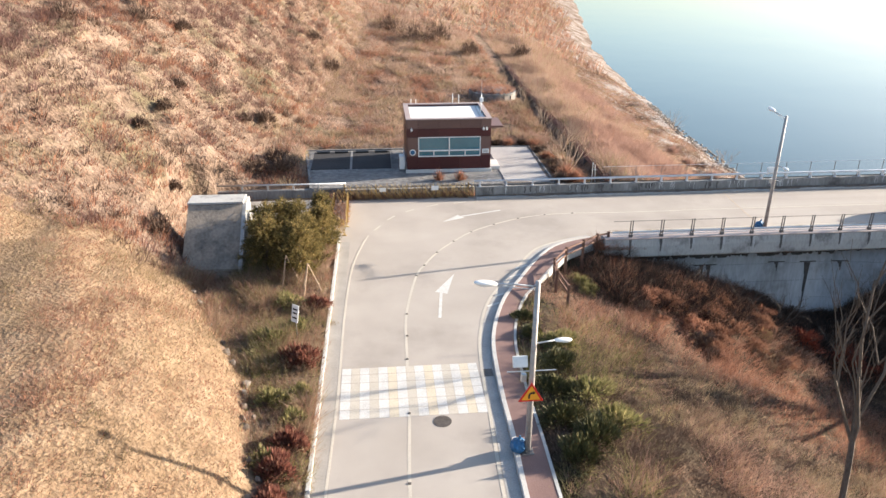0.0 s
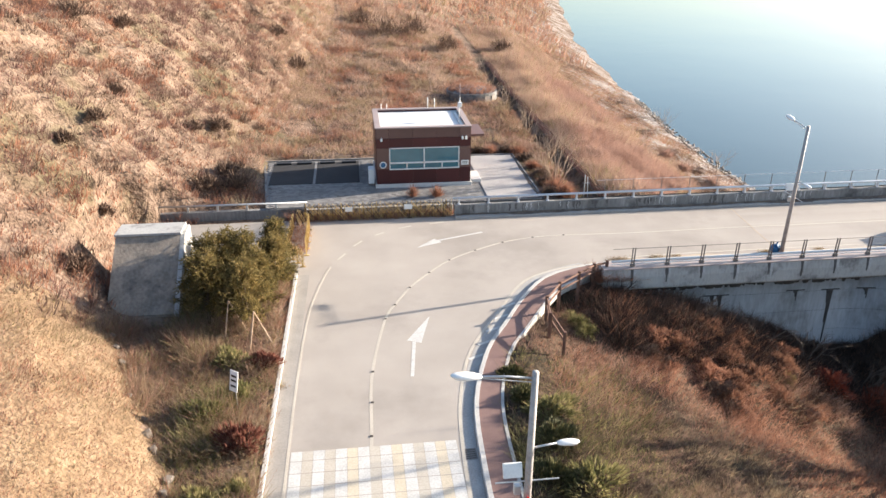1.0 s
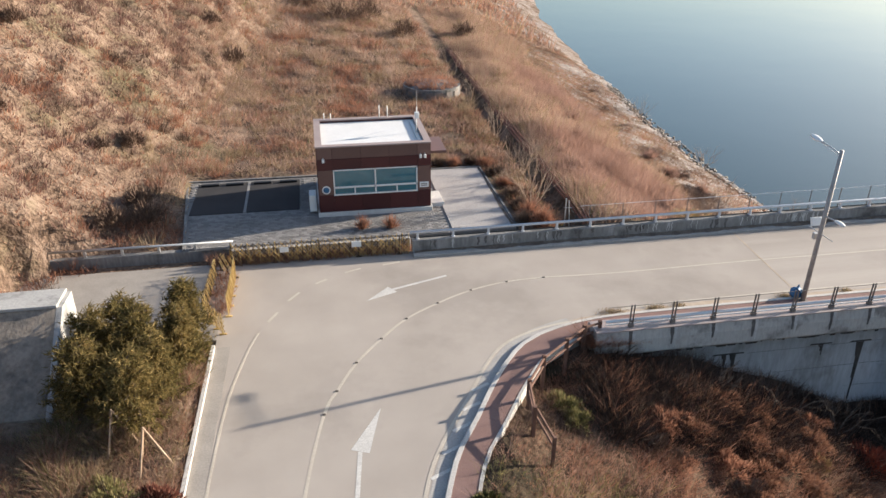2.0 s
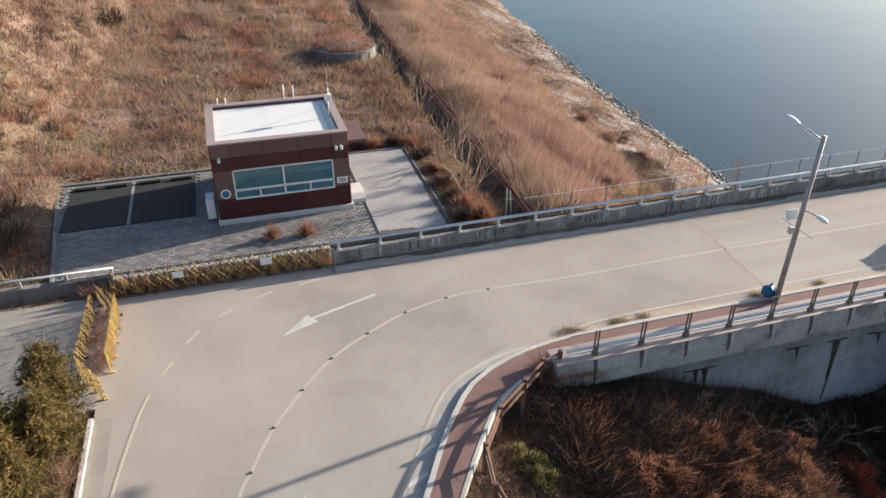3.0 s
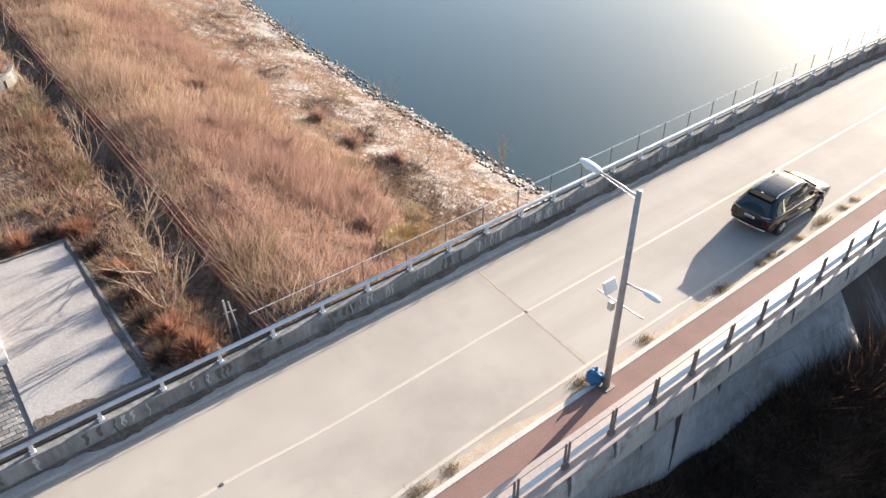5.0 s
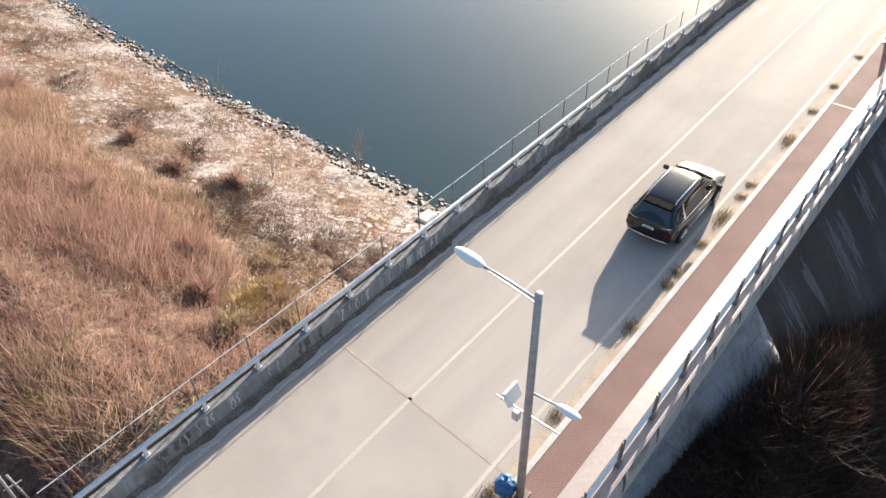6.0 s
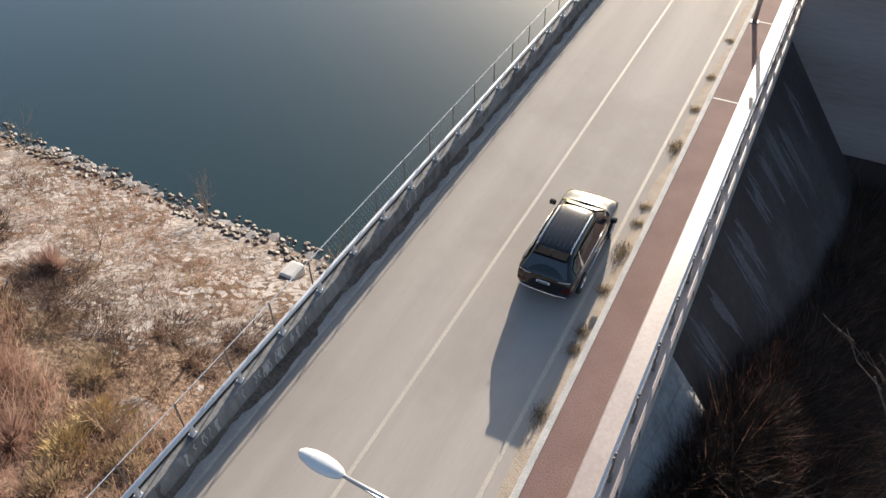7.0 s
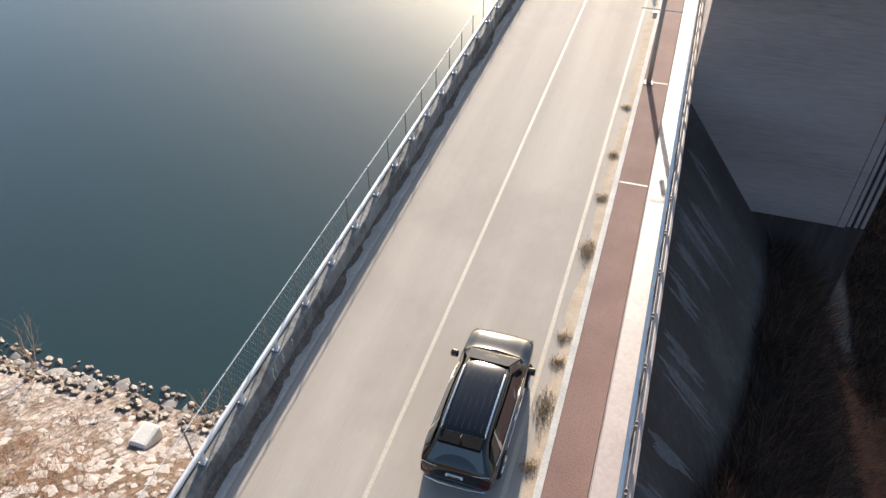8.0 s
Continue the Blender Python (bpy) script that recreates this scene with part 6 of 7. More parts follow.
for i, (x, y, s) in enumerate(WEEDS):
    w = thing("dead_weed", (x, y, 0), "dead tan weeds in the gutter along the kerb", "weed", "kerb weeds")
    r = np.random.RandomState(300 + i)
    s *= 0.72
    n = int(200 + 900 * s)
    px, py = x + r.normal(0, 0.75 * s, n), y - 0.02 + r.normal(0, 0.1 + 0.1 * s, n)
    h, a, q = r.uniform(0.04, 0.2, n) * (0.6 + 0.8 * s), r.uniform(0, 6.283, n), r.uniform(0.004, 0.011, n)
    lean = h * r.uniform(0.1, 0.9, n)
    V = np.stack([np.stack([px - q * np.cos(a), py - q * np.sin(a), 0 * h], 1), np.stack([px + q * np.cos(a), py + q * np.sin(a), 0 * h], 1), np.stack([px + lean * np.sin(a), py + lean * np.cos(a), h], 1)], 1)
    under(new("foliage", mesh_of("foliage", V.reshape(-1, 3), np.arange(3 * n, dtype=np.int32).reshape(-1, 3), (GRASS_PALE, DARK_BUSH, GRASS_GREEN), r.choice([0, 1, 2], n, p=[0.72, 0.12, 0.16]))), w)
for x, y in ((2.84, 53.67), (4.40, 53.53)):
    bush("dry_tussock", x, y, 0.62, 0.55, 0.95, 420, 0.014, GRASS_RUST, "dry brown tussock at the yard edge", "grass tussock", "yard tussocks", 3)


# ---------------------------------------------------------------- trees
def bare_tree(x, y, z, height, spread, seed, label, group, stems=1, material=BARK, levels=4, r0=None):
    r = np.random.RandomState(seed)
    t = thing("bare_tree", (x, y, z), label, "tree", group)
    trunk, twig = bmesh.new(), bmesh.new()

    def grow(p, d, length, rad, level):
        q = p + d * length
        mid = (p + q) / 2 + Vector(r.normal(0, 0.05 * length, 3))
        tube([p, mid, q], rad, rad * 0.6, 6 if level < 2 else 4, trunk if level < 2 else twig)
        if level >= levels:
            return
        for k in range(3 if level else 4):
            s = p.lerp(q, r.uniform(0.45, 1.0))
            e = (d + Vector(r.normal(0, spread, 3)) + Vector((0, 0, 0.25))).normalized()
            grow(s, e, length * r.uniform(0.5, 0.75), rad * 0.5, level + 1)

    for k in range(stems):
        d = Vector((r.normal(0, 0.18 * min(stems, 3)), r.normal(0, 0.18 * min(stems, 3)), 1)).normalized()
        grow(Vector((x + 0.1 * k, y + 0.07 * k, z - 0.2)), d, height * (0.45 if levels > 2 else 0.6), r0 or height * 0.016, 0)
    part("trunk", trunk, material, t)
    part("crown", twig, TWIG if material is TWIG else BARK, t, "bare branching twigs")
    return t


bare_tree(15.23, 21.90, float(ground(15.23, 21.90)), 14.5, 0.3, 15, "leafless dark tree on the valley side", "valley trees", r0=0.14)
# two unseen trees, added only to throw mottled shade onto the road
bare_tree(27.47, 31.45, float(ground(27.47, 31.45)), 17.5, 0.4, 8, "tall leafless tree out of view, added to shade the road", "valley trees", levels=5)
bare_tree(29.85, 33.34, float(ground(29.85, 33.34)), 16.5, 0.45, 9, "tall leafless tree out of view, added to shade the road", "valley trees", levels=5)
for i, (x, y, h) in enumerate(((12.9, 55.4, 3.8), (13.4, 57.6, 3.8), (13.52, 60.28, 3.8), (14.21, 64.18, 3.2), (13.75, 68.34, 3.0), (14.44, 72.51, 3.0), (13.71, 77.57, 3.0), (15.26, 82.21, 3.2), (14.93, 89.57, 4.0), (18.68, 95.17, 3.8), (10.51, 94.06, 3.4))):
    bare_tree(x, y, float(ground(x, y)), h, 0.36, 20 + i, "pale leafless sapling beside the trench", "trench saplings", 4, TWIG, 3 if i < 4 else 2, 0.034 if i < 4 else 0.022)
for i, (x, y, h) in enumerate(((37.80, 65.12, 2.8), (37.50, 78.72, 2.6), (37.28, 93.57, 3.2), (32.53, 66.15, 2.0), (26.73, 56.16, 1.8), (28.62, 56.81, 1.6), (24.48, 55.59, 1.8), (37.95, 56.90, 1.4))):
    bare_tree(x, y, float(ground(x, y)), h, 0.4, 40 + i, "small leafless shrub on the reservoir bank", "bank saplings", 5, TWIG, 2, 0.022)
for i, (x, y, h) in enumerate(((19.77, 39.13, 2.4), (22.39, 38.73, 2.4), (25.59, 38.14, 2.4), (16.39, 39.53, 2.0), (31.76, 37.58, 3.0))):
    bare_tree(x, y, float(ground(x, y)), h, 0.5, 60 + i, "dark leafless shrub against the dam wall", "wall shrubs", 4, BARK, 2, 0.03)


def pine(x, y, z, height, radius, seed):
    """A young bushy pine: trunk, limbs in whorls, needles in sprays."""
    r = np.random.RandomState(seed)
    t = thing("pine_tree", (x, y, z), "young bushy green pine on the verge", "tree", "verge pines")
    bm = tube([(x, y, z - 0.2), (x + 0.05, y, z + height * 0.5), (x, y + 0.05, z + height * 0.96)], 0.09, 0.02, 7)
    part("trunk", bm, BARK, t)
    limbs = bmesh.new()
    V = []
    for k in range(46):
        u = 0.12 + 0.86 * k / 46
        L = radius * (1 - 0.78 * u) * r.uniform(0.65, 1.25) + 0.15
        a = k * 2.4 + r.uniform(-0.4, 0.4)
        p = Vector((x, y, z + height * u))
        q = p + Vector((math.cos(a) * L, math.sin(a) * L, L * r.uniform(0.05, 0.4)))
        tube([p, q], 0.022, 0.006, 4, limbs)
        m = int(26 + 34 * L)
        s = r.uniform(0.25, 1.05, m)[:, None]
        c = np.array(p)[None] * (1 - s) + np.array(q)[None] * s + r.normal(0, 0.11, (m, 3))
        for rep in range(3):
            d = r.normal(0, 1, (m, 3)) + np.array([math.cos(a), math.sin(a), 0.5])[None] * 0.8
            d /= np.linalg.norm(d, axis=1)[:, None]
            e = np.cross(d, r.normal(0, 1, (m, 3)))
            e /= np.linalg.norm(e, axis=1)[:, None]
            ln, wd = r.uniform(0.14, 0.3, m)[:, None], r.uniform(0.012, 0.03, m)[:, None]
            V.append(np.stack([c - e * wd, c + e * wd, c + d * ln], 1))
    part("limbs", limbs, BARK, t)
    V = np.concatenate(V).reshape(-1, 3)
    under(new("crown", mesh_of("crown", V, np.arange(len(V), dtype=np.int32).reshape(-1, 3), (PINE,))), t)


for i, (x, y, h, s) in enumerate(((-7.98, 39.81, 3.4, 1.6), (-6.10, 38.69, 3.0, 1.5), (-8.33, 42.22, 3.3, 1.6), (-6.45, 41.75, 3.2, 1.5), (-5.19, 44.43, 3.4, 1.35), (-5.70, 40.35, 2.8, 1.3), (-7.56, 43.88, 3.0, 1.4), (-5.11, 42.30, 2.6, 1.2))):
    pine(x, y, float(ground(x, y)), h * (1.04 if i % 2 else 0.9), s * (0.74 if i % 3 else 0.9), 80 + i)
for x, y in ((-5.46, 36.83), (-6.68, 37.95)):
    s = thing("tree_prop", (x, y, 0), "three grey timber props staked for a young tree", "tree prop", "tree props")
    for a in (0.2, 2.2, 4.3):
        part("pole", tube([(x + 0.7 * math.cos(a), y + 0.7 * math.sin(a), 0.05), (x, y, 1.9)], 0.03), TWIG, s)


# ---------------------------------------------------------------- stones
def stone_mesh(name, seed, material, flat):
    """A broken block: an uneven many-sided outline, a tilted top and a chamfer."""
    r = random.Random(seed)
    n = r.choice((5, 6, 6, 7, 8))
    ang = [(i + r.uniform(-0.3, 0.3)) * 6.283 / n for i in range(n)]
    rad = [r.uniform(0.65, 1.05) for _ in range(n)]
    h, tx, ty = (0.32 if flat else 0.75), r.uniform(-0.12, 0.12), r.uniform(-0.12, 0.12)
    V = []
    for k, s, z in ((0, 1.0, -0.5), (1, 1.0, 0.55 * h), (2, 0.8, h)):
        for a, q in zip(ang, rad):
            x, y = q * s * math.cos(a) + r.uniform(-0.03, 0.03), q * s * math.sin(a) + r.uniform(-0.03, 0.03)
            V.append((x, y, z + (tx * x + ty * y if k else 0) + r.uniform(-0.03, 0.03)))
    V.append((r.uniform(-0.2, 0.2), r.uniform(-0.2, 0.2), h * r.uniform(1.0, 1.2)))
    F = [(k * n + i, k * n + (i + 1) % n, (k + 1) * n + (i + 1) % n, (k + 1) * n + i) for k in range(2) for i in range(n)]
    F += [(2 * n + i, 2 * n + (i + 1) % n, 3 * n) for i in range(n)]
    return mesh_of(name, V, F, (material,))


def stone_pile(name, items, kinds, material, label):
    """Stones too many to pick apart, joined."""
    V, F, n = [], [], 0
    for x, y, z, s, a, tilt in items:
        me = random.choice(kinds)
        m = pose(x, y, z, tilt, 18 + tilt * 0.6, 0) @ pose(0, 0, 0, 0, 0, a) @ Matrix.Diagonal((s, s * 0.85, 0.17, 1))
        V += [tuple(m @ v.co) for v in me.vertices]
        F += [[k + n for k in p.vertices] for p in me.polygons]
        n += len(me.vertices)
    ob = new(name, mesh_of(name, V, F, (material,)))
    return tagged(ob, label, "stones", kind="stuff")


KINDS = [stone_mesh("stone", k, STONE_OBJ, False) for k in range(8)]
BOULDERS = [stone_mesh("stone", 20 + k, STONE_BROWN, False) for k in range(4)]
SLABS = [stone_mesh("slab", 40 + k, STONE_OBJ, True) for k in range(10)]
random.seed(11)
riprap = tagged(new("riprap"), "pale granite boulders laid along the waterline", "stones", kind="structure")
riprap.matrix_basis = Matrix.Translation((38.6, 61.5, SHORE_Z))
edge, inner, chips = [], [], []
y = 53.0
while y < 125:
    for k in range(2):
        d = random.uniform(-0.25, 0.55)
        x = float(shore_x(y)) - d
        (edge if y < 90 else inner).append((x, y + random.uniform(-0.4, 0.4), float(ground(x, y)) - 0.02, random.uniform(0.26, 0.52), random.uniform(0, 360), random.uniform(-7, 7)))
    y += 0.62 if y < 90 else 1.1
for i in range(19):
    for j in range(104):
        yy = 53.2 + 0.56 * j + random.uniform(-0.12, 0.12)
        x = float(shore_x(yy)) - 1.5 - 0.56 * i - 0.28 * (j % 2) + random.uniform(-0.12, 0.12)
        if lumps(np.array(x), np.array(yy), 0.45, 71) + 0.5 * lumps(np.array(x), np.array(yy), 1.5, 72) + random.gauss(0, 0.2) < (-0.4 if yy < 63 else -0.1) + 0.085 * i + (0.55 if x < 31.0 - 0.15 * (58 - yy) and yy < 67 else 0):
            continue
        inner.append((x, yy, float(ground(x, yy)) - 0.075, (0.34 if yy < 64 else 0.3) + 0.3 * random.random() ** 3, random.uniform(0, 360), random.uniform(-5, 5)))
for k in range(4400):
    yy = random.uniform(53, 118)
    x = float(shore_x(yy)) - 1.0 - 10 * random.random() ** 1.7
    if lumps(np.array(x), np.array(yy), 0.45, 71) + 0.5 * lumps(np.array(x), np.array(yy), 1.5, 72) > (0.1 if x < 31 and yy < 67 else -0.5) + random.gauss(0, 0.3):
        inner.append((x, yy, float(ground(x, yy)) - 0.05, random.uniform(0.1, 0.3), random.uniform(0, 360), random.uniform(-8, 8)))
for k in range(650):
    yy = random.uniform(53, 112)
    x = float(shore_x(yy)) + random.uniform(-1.2, 0.5)
    chips.append((x, yy, max(SHORE_Z - 0.05, float(ground(x, yy))), random.uniform(0.08, 0.26), random.uniform(0, 360), random.uniform(-30, 30)))
for x, y, z, s, a, tilt in edge[:260]:
    ob = under(new("stone", random.choice(KINDS)), riprap)
    ob.matrix_basis = pose(x, y, z, tilt, tilt * 0.6, a) @ Matrix.Diagonal((s, s * 0.75, s * 0.3, 1))
stone_pile("bank_stones", edge[260:] + inner, SLABS, STONE, "weathered flat pale stones bedded in the bank")
stone_pile("shore_chips", chips, KINDS, STONE_WET, "small dark wet stones at the waterline")
# rough stone edge below the mound
STONES_L = tagged(new("stone_edge"), "rough brown-grey boulders edging the grassy mound", "stones", kind="structure")
STONES_L.matrix_basis = Matrix.Translation((-8.5, 30.3, 0.3))
yy = 15.0
while yy < 38.7:
    x = float(mound_foot(yy)) + random.uniform(-0.35, 0.25)
    s = random.uniform(0.12, 0.28)
    ob = under(new("stone", random.choice(BOULDERS)), STONES_L)
    ob.matrix_basis = pose(x, yy, float(ground(x, yy)) + 0.1, random.uniform(-25, 25), random.uniform(-20, 20), random.uniform(0, 360)) @ Matrix.Diagonal((s, s * 0.8, s * 0.8, 1))
    yy += random.uniform(0.35, 1.5)
# two concrete culvert ends on the bank next to the dam
for x, y, l in ((36.37, 58.40, 1.1), (35.54, 55.03, 1.5)):
    z = float(ground(x, y))
    c = thing("concrete_pipe", (x, y, z), "short pale concrete block lying on the bank", "concrete block", "bank blocks")
    part("body", box(x - l / 2, y - 0.4, z - 0.2, x + l / 2, y + 0.4, z + 0.42, 0.14), CONCRETE_PALE, c)
    # dark plate gives the solid block the shade of a hollow mouth
    part("mouth_shade_plate", box(x - l / 2 - 0.02, y - 0.3, z - 0.1, x - l / 2 + 0.05, y + 0.3, z + 0.35, 0.02), STEEL_DARK, c)


# ---------------------------------------------------------------- verge and yard things
def wedge():
    t = thing("concrete_headwall", (-11.2, 42.3, 0), "stained grey concrete headwall with a sloping front", "headwall")
    x0, x1 = -12.75, -9.65
    bm = bmesh.new()
    prof = ((44.6, -0.3), (44.6, 2.95), (43.35, 2.95), (39.95, 0.3), (39.95, -0.3))
    a, b = [bm.verts.new((x0, y, z)) for y, z in prof], [bm.verts.new((x1, y, z)) for y, z in prof]
    bm.faces.new(a)
    bm.faces.new(b[::-1])
    for i in range(5):
        bm.faces.new((a[i], a[(i + 1) % 5], b[(i + 1) % 5], b[i]))
    part("body", bm, HEADWALL, t)
    # top and sun side get paler concrete, so sunlight is put into their colour
    part("coping", box(x0 - 0.05, 43.25, 2.95, x1 + 0.05, 44.65, 3.08, 0.02), CONCRETE, t, "coping in paler concrete for its sunlit top")
    bm = bmesh.new()
    prof = ((44.6, -0.3), (44.6, 2.955), (43.35, 2.955), (39.94, 0.31), (39.94, -0.3))
    a, b = [bm.verts.new((x1 + 0.004, y, z)) for y, z in prof], [bm.verts.new((x1 + 0.22, y, z)) for y, z in prof]
    bm.faces.new(a)
    bm.faces.new(b[::-1])
    for i in range(5):
        bm.faces.new((a[i], a[(i + 1) % 5], b[(i + 1) % 5], b[i]))
    part("side_wall", bm, CONCRETE, t, "side wall in paler concrete for its sunlit face")


wedge()


def small_sign():
    x, y = -5.7, 32.2
    z = float(ground(x, y))
    s = thing("marker_sign", (x, y, z), "small white marker board on a dark post", "sign")
    part("post", tube([(x, y, z - 0.2), (x, y, 1.2)], 0.03), STEEL_DARK, s)
    b = part("board", box(-0.2, -0.015, -0.42, 0.2, 0.015, 0.42, 0.01, None, pose(x, y - 0.05, 1.55, -12, 0, -38)), WHITE_METAL, s, "white board")
    for k in (-0.2, 0.02, 0.2):
        part("text_bar", box(-0.13, -0.022, k - 0.04, 0.13, -0.016, k + 0.04, 0, None, pose(x, y - 0.05, 1.55, -12, 0, -38)), BLACK, b)


small_sign()


def lattice(a, b, z0, z1, step_m, thing_ob, material, dark, span=4, upright=0, radius=0.017):
    """Crossing slats of an expanding barrier between two plan points, with uprights every few steps."""
    rb = random.Random(int(1000 * abs(a[0] + 3 * b[1])))
    a, b = Vector((*a, 0)), Vector((*b, 0))
    n = max(span, int((b - a).length / step_m))
    d, side = (b - a) / n, Vector((-(b - a).y, (b - a).x, 0)).normalized() * 0.025
    for i in range(1 - span, n):
        for k in range(2):
            p, q = (i, i + span) if k else (i + span, i)
            lo, hi = (p, q) if p < q else (q, p)
            t0, t1 = max(0, lo), min(n, hi)
            if t1 - t0 < 1:
                continue
            ends = []
            for t in (t0, t1):
                f = (t - p) / (q - p)
                ends.append(a + d * t + side * (1 if k else -1) + Vector((0, 0, z0 + (z1 - z0) * f + rb.uniform(-0.02, 0.02))))
            part("slat", tube(ends, radius, sides=4), material if (i + k) % 3 else dark, thing_ob)
    for i in range(0, n + 1, max(1, upright)):
        if not upright:
            break
        p = a + d * i
        lean = Vector((rb.uniform(-0.06, 0.06), rb.uniform(-0.05, 0.05), z1 + rb.uniform(-0.12, 0.12)))
        part("upright", tube([p, p + lean], 0.02, sides=4), dark if i % 2 else material, thing_ob)
    for i in range(0, n + 1, max(3, n // 4)):
        p = a + d * i
        part("leg", tube([p, p + Vector((0, 0, z1 + 0.05))], 0.026, sides=5), dark, thing_ob)
        part("foot", box(p.x - 0.15, p.y - 0.05, 0.0, p.x + 0.15, p.y + 0.05, 0.05), dark, thing_ob)


g = thing("expanding_barrier", (-4.1, 48, 0), "faded yellow expanding lattice barriers doubled across the side road", "barrier", "lattice barriers")
lattice((-3.78, 50.2), (-3.8, 46.5), 0.08, 1.05, 0.15, g, BARRIER_Y, BARRIER_Y)
lattice((-4.75, 50.6), (-4.86, 46.45), 0.08, 1.02, 0.16, g, BARRIER_Y, BARRIER_K)
lattice((-4.82, 46.45), (-3.82, 44.87), 0.08, 1.02, 0.18, g, BARRIER_Y, BARRIER_Y)
lattice((-4.6, 51.1), (-3.8, 50.2), 0.08, 1.05, 0.2, g, BARRIER_Y, BARRIER_K)
x, y, r = scatter(150, -4.8, -3.85, 46.6, 50.6, lambda x, y: x < 99, 92)
blades("dead_vines", x, y, np.zeros(len(x)) + 0.05, 0.5 * r.uniform(0.3, 1.2, len(x)), 7, 0.25, 0.01, 1.1, 93, r.choice([0, 1], len(x)), (GRASS_RUST, GRASS), "dry brown vines between the doubled barriers")
g = thing("expanding_barrier", (0, 51, 0), "weathered yellow and black expanding lattice barrier before the yard", "barrier", "lattice barriers")
lattice((-4.08, 51.6), (5.10, 51.5), 0.06, 0.95, 0.24, g, BARRIER_Y, BARRIER_K, 3, 1)
lattice((-4.07, 52.0), (5.10, 51.82), 0.06, 1.0, 0.27, g, BARRIER_K, BARRIER_Y, 3, 1)
part("board", box(2.1, 51.46, 0.62, 2.6, 51.5, 0.95, 0.01), WHITE_METAL, g, "small pale board")
part("board", box(-1.6, 51.48, 0.6, -1.15, 51.52, 0.88, 0.01), WHITE_METAL, g, "small pale board")
x, y, r = scatter(900, -5.1, 5.2, 51.55, 52.4, lambda x, y: x < 99, 90)
blades("dead_vines", x, y, np.zeros(len(x)) + 0.02, 0.55 * r.uniform(0.3, 1.2, len(x)), 12, 0.2, 0.01, 0.9, 91, r.choice([0, 1, 2], len(x), p=[0.45, 0.35, 0.2]), (GRASS_RUST, GRASS, GRASS_PALE), "dead brown vines tangled in the barrier")
tagged(part("low_wall", box(-4.1, 52.2, -0.3, 5.3, 52.5, 0.55, 0.03), CONCRETE_OLD), "low concrete wall below the yard", "wall", kind="structure")


def timber_rail():
    t = thing("timber_fence", (9.0, 39.8, 0), "brown timber rail fence at the walkway corner", "fence")
    pts = [(7.71, 36.77), (7.96, 38.35), (8.97, 39.75), (10.26, 40.77), (11.32, 41.60), (12.09, 41.83)]
    for x, y in pts:
        z = min(0.1, float(ground(x, y)))
        part("post", box(x - 0.07, y - 0.07, z - 0.3, x + 0.07, y + 0.07, 1.05, 0.012), WOOD, t)
    low = [(7.75, 36.68), (7.98, 35.28)]
    for x, y in low[1:]:
        z = float(ground(x, y))
        part("post", box(x - 0.06, y - 0.06, z - 0.3, x + 0.06, y + 0.06, z + 1.35, 0.012), WOOD, t)
    for z in (0.9, 1.25):
        part("rail", tube([(7.8, 36.75, z - 0.35)] + [(x, y, float(ground(x, y)) + z) for x, y in low[1:]], 0.05, sides=6), WOOD, t)
    for z in (0.55, 0.92):
        part("rail", tube([(x, y, z) for x, y in pts], 0.055, sides=6), WOOD, t)


timber_rail()
# vine-covered end of the crest railing
x, y, r = scatter(420, 11.4, 14.5, 41.35, 42.25, lambda x, y: x + 2.2 * (y - 41.35) < 14.3, 95)
blades("crest_vines", x, y, np.zeros(len(x)) + 0.1, 0.42 * r.uniform(0.4, 1.6, len(x)) * np.clip(1.5 - 0.45 * (x - 11.4), 0.2, 1.5), 12, 0.2, 0.008, 1.1, 96, r.choice([0, 1], len(x)), (DARK_BUSH, GRASS_RUST), "dry vines climbing the end of the parapet")

# trench pipes
p = thing("pipeline", (15.6, 70, 0.2), "bundle of rusty red pipes laid along the trench", "pipeline")
for k, (dx, rr) in enumerate(((0, 0.055), (0.17, 0.05), (0.33, 0.05), (0.5, 0.06))):
    pts = [(15.15 + dx + 0.012 * (yy - 54), yy, float(ground(16.2, yy)) + 0.18 + 0.05 * (k % 2)) for yy in np.arange(52.2, 100, 2.5)]
    part("pipe", tube(pts, rr, sides=7), RUST_PIPE, p, "", True)
for yy in np.arange(53.4, 100, 4.8):
    xx = 15.4 + 0.012 * (yy - 54)
    part("support", box(xx - 0.35, yy - 0.05, float(ground(16.2, yy)) - 0.4, xx + 0.35, yy + 0.05, float(ground(16.2, yy)) + 0.12), STEEL_DARK, p)
f = thing("sluice_post", (14.3, 53.1, 0), "thin steel post at the trench head", "post")
part("post", tube([(14.3, 53.1, -0.6), (14.3, 53.1, 1.9)], 0.04), STEEL, f)
part("post", tube([(14.62, 53.0, -0.6), (14.45, 53.05, 1.8)], 0.03), STEEL, f)
part("crossbar", tube([(14.2, 53.1, 1.35), (14.65, 53.03, 1.35)], 0.02), STEEL, f)


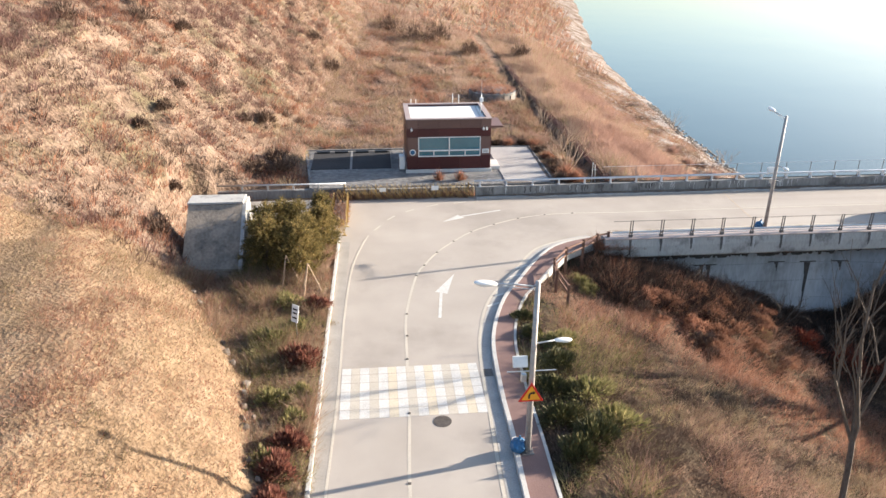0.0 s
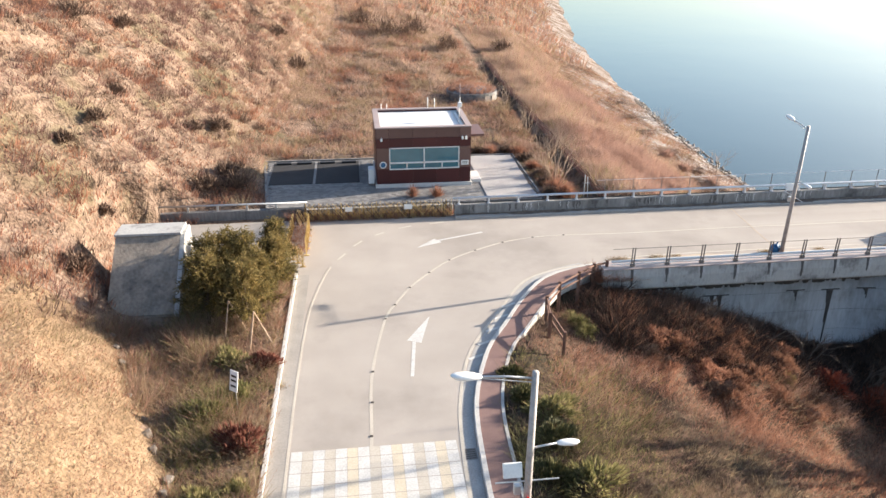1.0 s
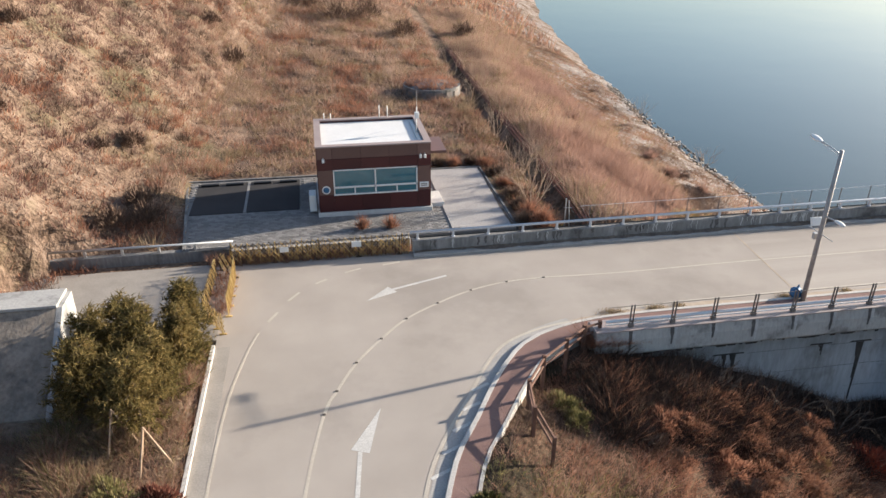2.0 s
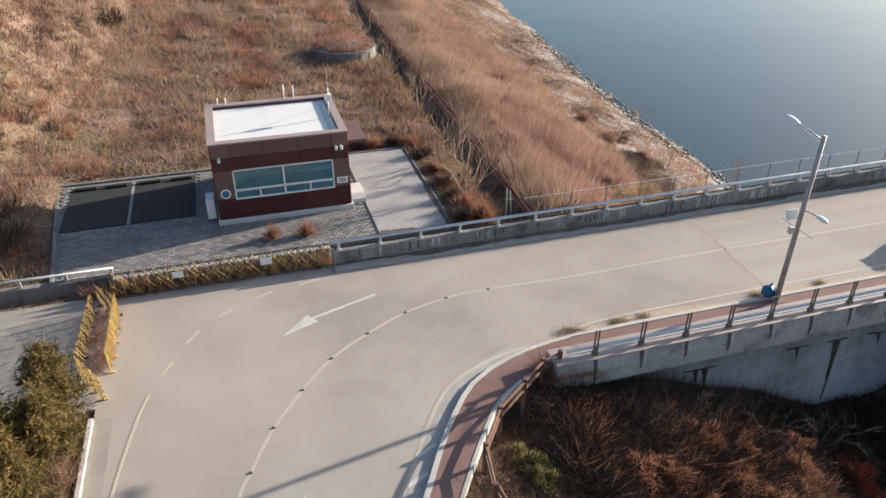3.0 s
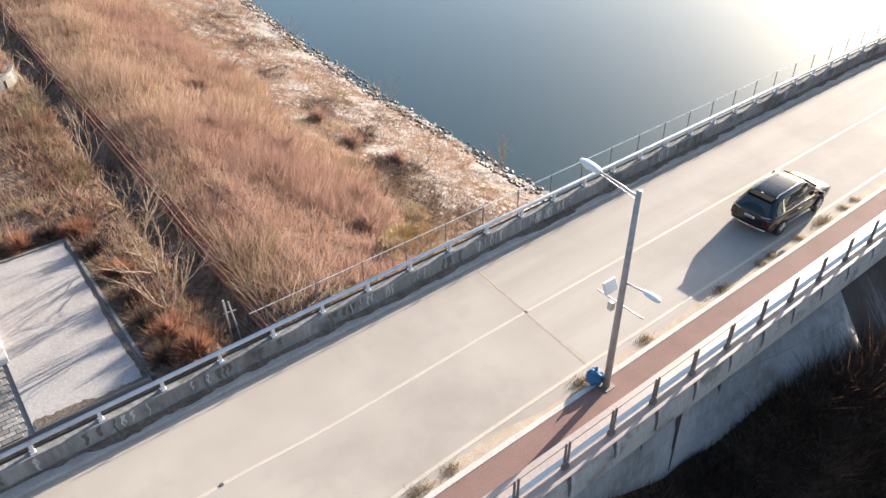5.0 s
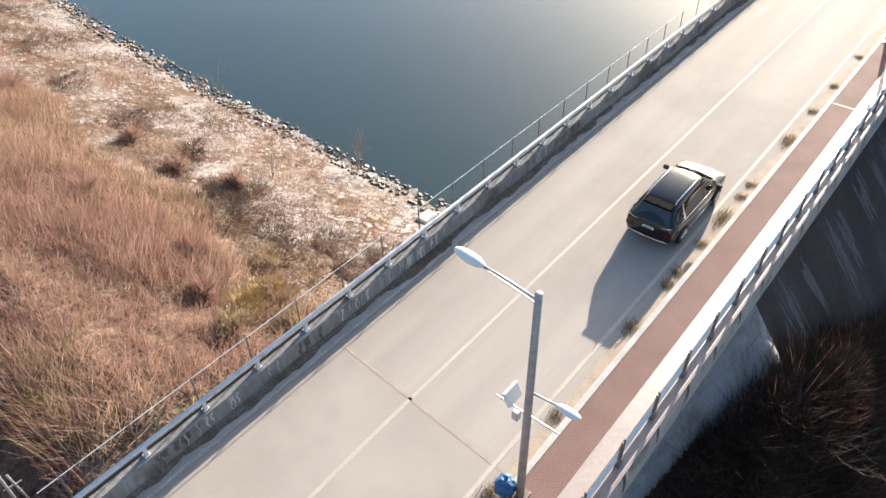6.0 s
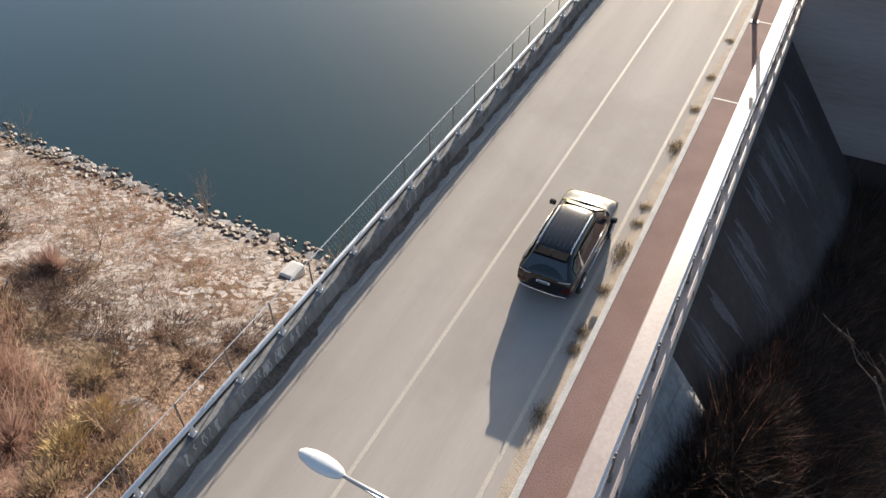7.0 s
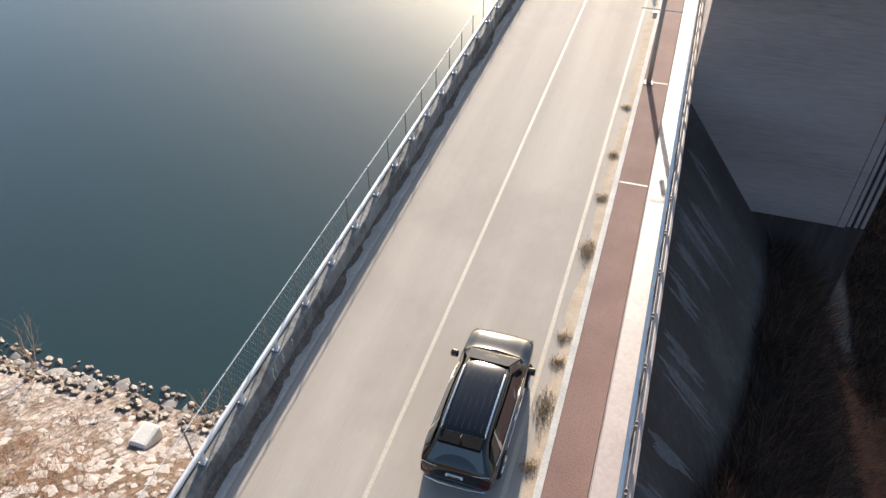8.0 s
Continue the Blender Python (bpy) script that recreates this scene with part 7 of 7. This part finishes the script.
def well():
    x, y = 11.3, 82.2
    z = float(ground(x, y))
    w = thing("round_well", (x, y, z), "low round concrete shaft with a grassy lid", "well")
    bm = bmesh.new()
    for r0, r1 in ((2.6, 2.35),):
        n = 32
        ring = [[bm.verts.new((x + r * math.cos(2 * math.pi * i / n), y + r * math.sin(2 * math.pi * i / n), zz)) for i in range(n)] for r, zz in ((r0, z - 0.4), (r0, z + 0.85), (r1, z + 0.83), (r1, z + 0.8), (r1 * 0.55, z + 1.1), (r1 * 0.15, z + 1.2))]
        for u, v in zip(ring, ring[1:]):
            for i in range(n):
                bm.faces.new((u[i], u[(i + 1) % n], v[(i + 1) % n], v[i]))
        bm.faces.new(ring[-1])
    part("ring", bm, CONCRETE_STAIN, w)
    # dark plates stand for the slots' inner shade; the ring is not cut
    for i in range(7):
        a = math.pi + 0.25 + i * 0.36
        part("slot_shade_plate", box(-0.32, -0.03, 0.15, 0.32, 0.05, 0.6, 0, None, pose(x + 2.6 * math.cos(a), y + 2.6 * math.sin(a), z, 0, 0, math.degrees(a) - 90)), STEEL_DARK, w)
    r = np.random.RandomState(3)
    a, d = r.uniform(0, 6.28, 500), 2.3 * np.sqrt(r.uniform(0, 1, 500))
    blades("well_grass", x + d * np.cos(a), y + d * np.sin(a), z + 0.8 + 0.4 * np.clip(1 - d / 2.35, 0, 1), r.uniform(0.2, 0.5, 500), 9, 0.2, 0.03, 0.8, 4, r.choice([0, 1], 500), (GRASS_RUST, GRASS), "brown grass on the shaft's lid")


well()
# gravel track at the hilltop
trk = curve([(-41.44, 60.46), (-33.73, 63.55), (-27.95, 66.15), (-23.61, 70.65), (-22.10, 78.40)], 1.0)
bm = bmesh.new()
rows = []
for u, v in zip(offset(trk, 1.7), offset(trk, -1.7)):
    rows.append([bm.verts.new((*q, float(ground(q[0], q[1])) + 0.16)) for q in (u, (u + v) / 2, v)])
for u, v in zip(rows, rows[1:]):
    for j in range(2):
        bm.faces.new((u[j], u[j + 1], v[j + 1], v[j]))
tagged(part("track", bm, GRAVEL), "pale gravel track on the hilltop", "track", kind="structure")


# ---------------------------------------------------------------- yard paving, last
def west(y):
    return -6.45 - 0.11 * (y - 52.5)


def yard():
    base = tagged(part("yard", sheet([(west(52.51), 52.51), (11.3, 52.51), (11.3, 62.3), (west(62.3), 62.3)], 0.2, 0.58), PAVER), "grey paved forecourt round the dam office", "paving", kind="structure")
    for x0, x1 in ((-6.85, -3.85), (-3.65, -0.6)):
        tagged(part("parking_bay", box(x0, 57.05, 0.56, x1, 61.9, 0.627), SHADED_BAY), "asphalt parking bay darkened for the office's shadow", "parking bay", "parking bays", "structure")
    tagged(part("forecourt_slab", box(7.75, 52.53, 0.56, 11.28, 62.28, 0.632, 0.004), FORECOURT), "pale stained concrete slab beside the office", "paving", kind="structure")
    for x in (-3.75,):
        tagged(part("bay_line", box(x - 0.07, 57.05, 0.56, x + 0.07, 61.9, 0.631), PAVER), "strip of grey pavers between the parking bays", "road marking", "bay lines", "structure")
    for x in (-6.1, -4.6, -2.9, -1.3):
        s = tagged(part("wheel_stop", box(x - 0.55, 61.4, 0.62, x + 0.55, 61.65, 0.76, 0.03), BLACK), "black rubber wheel stop in the parking bay", "wheel stop", "wheel stops")
    kerb_b = bmesh.new()
    for a in ((11.3, 52.51, 11.42, 62.45), (west(62.3), 62.3, 11.3, 62.45)):
        box(a[0], a[1], 0.2, a[2], a[3], 0.68, 0, kerb_b)
    sweep(np.array([(west(y), y) for y in (52.52, 62.44)]), [(0.0, 0.2), (0.0, 0.66), (0.13, 0.66), (0.13, 0.2)], bm=kerb_b)
    tagged(part("yard_kerb", kerb_b, CONCRETE_STAIN), "stained grey concrete kerb round the yard", "kerb", kind="structure")
    me = mesh_of("paver", [(sx * 0.145, sy * 0.095, 0) for sx, sy in ((-1, -1), (1, -1), (1, 1), (-1, 1))] + [(sx * 0.135, sy * 0.085, 0.045) for sx, sy in ((-1, -1), (1, -1), (1, 1), (-1, 1))], [(4, 5, 6, 7), (0, 1, 5, 4), (1, 2, 6, 5), (2, 3, 7, 6), (3, 0, 4, 7)], (PAVER_OBJ,))
    V, F, n, count = [], [], 0, 0
    random.seed(5)
    j = 0
    y = 52.65
    while y < 62.2:
        x = -7.4 + (0.15 if j % 2 else 0)
        while x < 11.15:
            free = west(y) + 0.2 < x < 7.55 and not (-6.95 < x < -0.45 and y > 56.95) and not (0.3 < x < 7.3 and y > 55.6) and not (7.0 < x and 56.1 < y < 58.3)
            if free:
                z = 0.581 + random.uniform(-0.004, 0.006)
                if count < 300 and -2.6 < x and y < 54.95:
                    ob = under(new("paver", me), base)
                    ob.matrix_basis = pose(x, y, z)
                    count += 1
                else:
                    V += [(x + v.co.x, y + v.co.y, z + v.co.z) for v in me.vertices]
                    F += [[k + n for k in q.vertices] for q in me.polygons]
                    n += 8
            x += 0.3
        y += 0.2
        j += 1
    o = under(new("paving_rest", mesh_of("paving_rest", V, F, (PAVER,))), base)
    tagged(o, kind="stuff")


yard()
# ragged dark brown strips along two edges of the forecourt slab
rl = random.Random(8)
lit = bmesh.new()
for a, b, inward, n in (((7.8, 52.56), (11.24, 52.56), (0, 1), 30), ((11.24, 52.6), (11.24, 62.2), (-1, 0), 70)):
    rows, q = [], 1.0
    for k in range(n + 1):
        x, y = a[0] + (b[0] - a[0]) * k / n, a[1] + (b[1] - a[1]) * k / n
        q = min(1.6, max(0.3, q + rl.uniform(-0.22, 0.22)))
        w = (0.42 if inward[1] else 0.13) * q
        rows.append((lit.verts.new((x, y, 0.655)), lit.verts.new((x + inward[0] * w, y + inward[1] * w, 0.637))))
    for u, v in zip(rows, rows[1:]):
        lit.faces.new((u[0], v[0], v[1], u[1]))
tagged(part("dark_edge_strip", lit, EDGE_STRIP), "ragged dark brown strip along the forecourt's edge", "leaf litter", kind="structure")
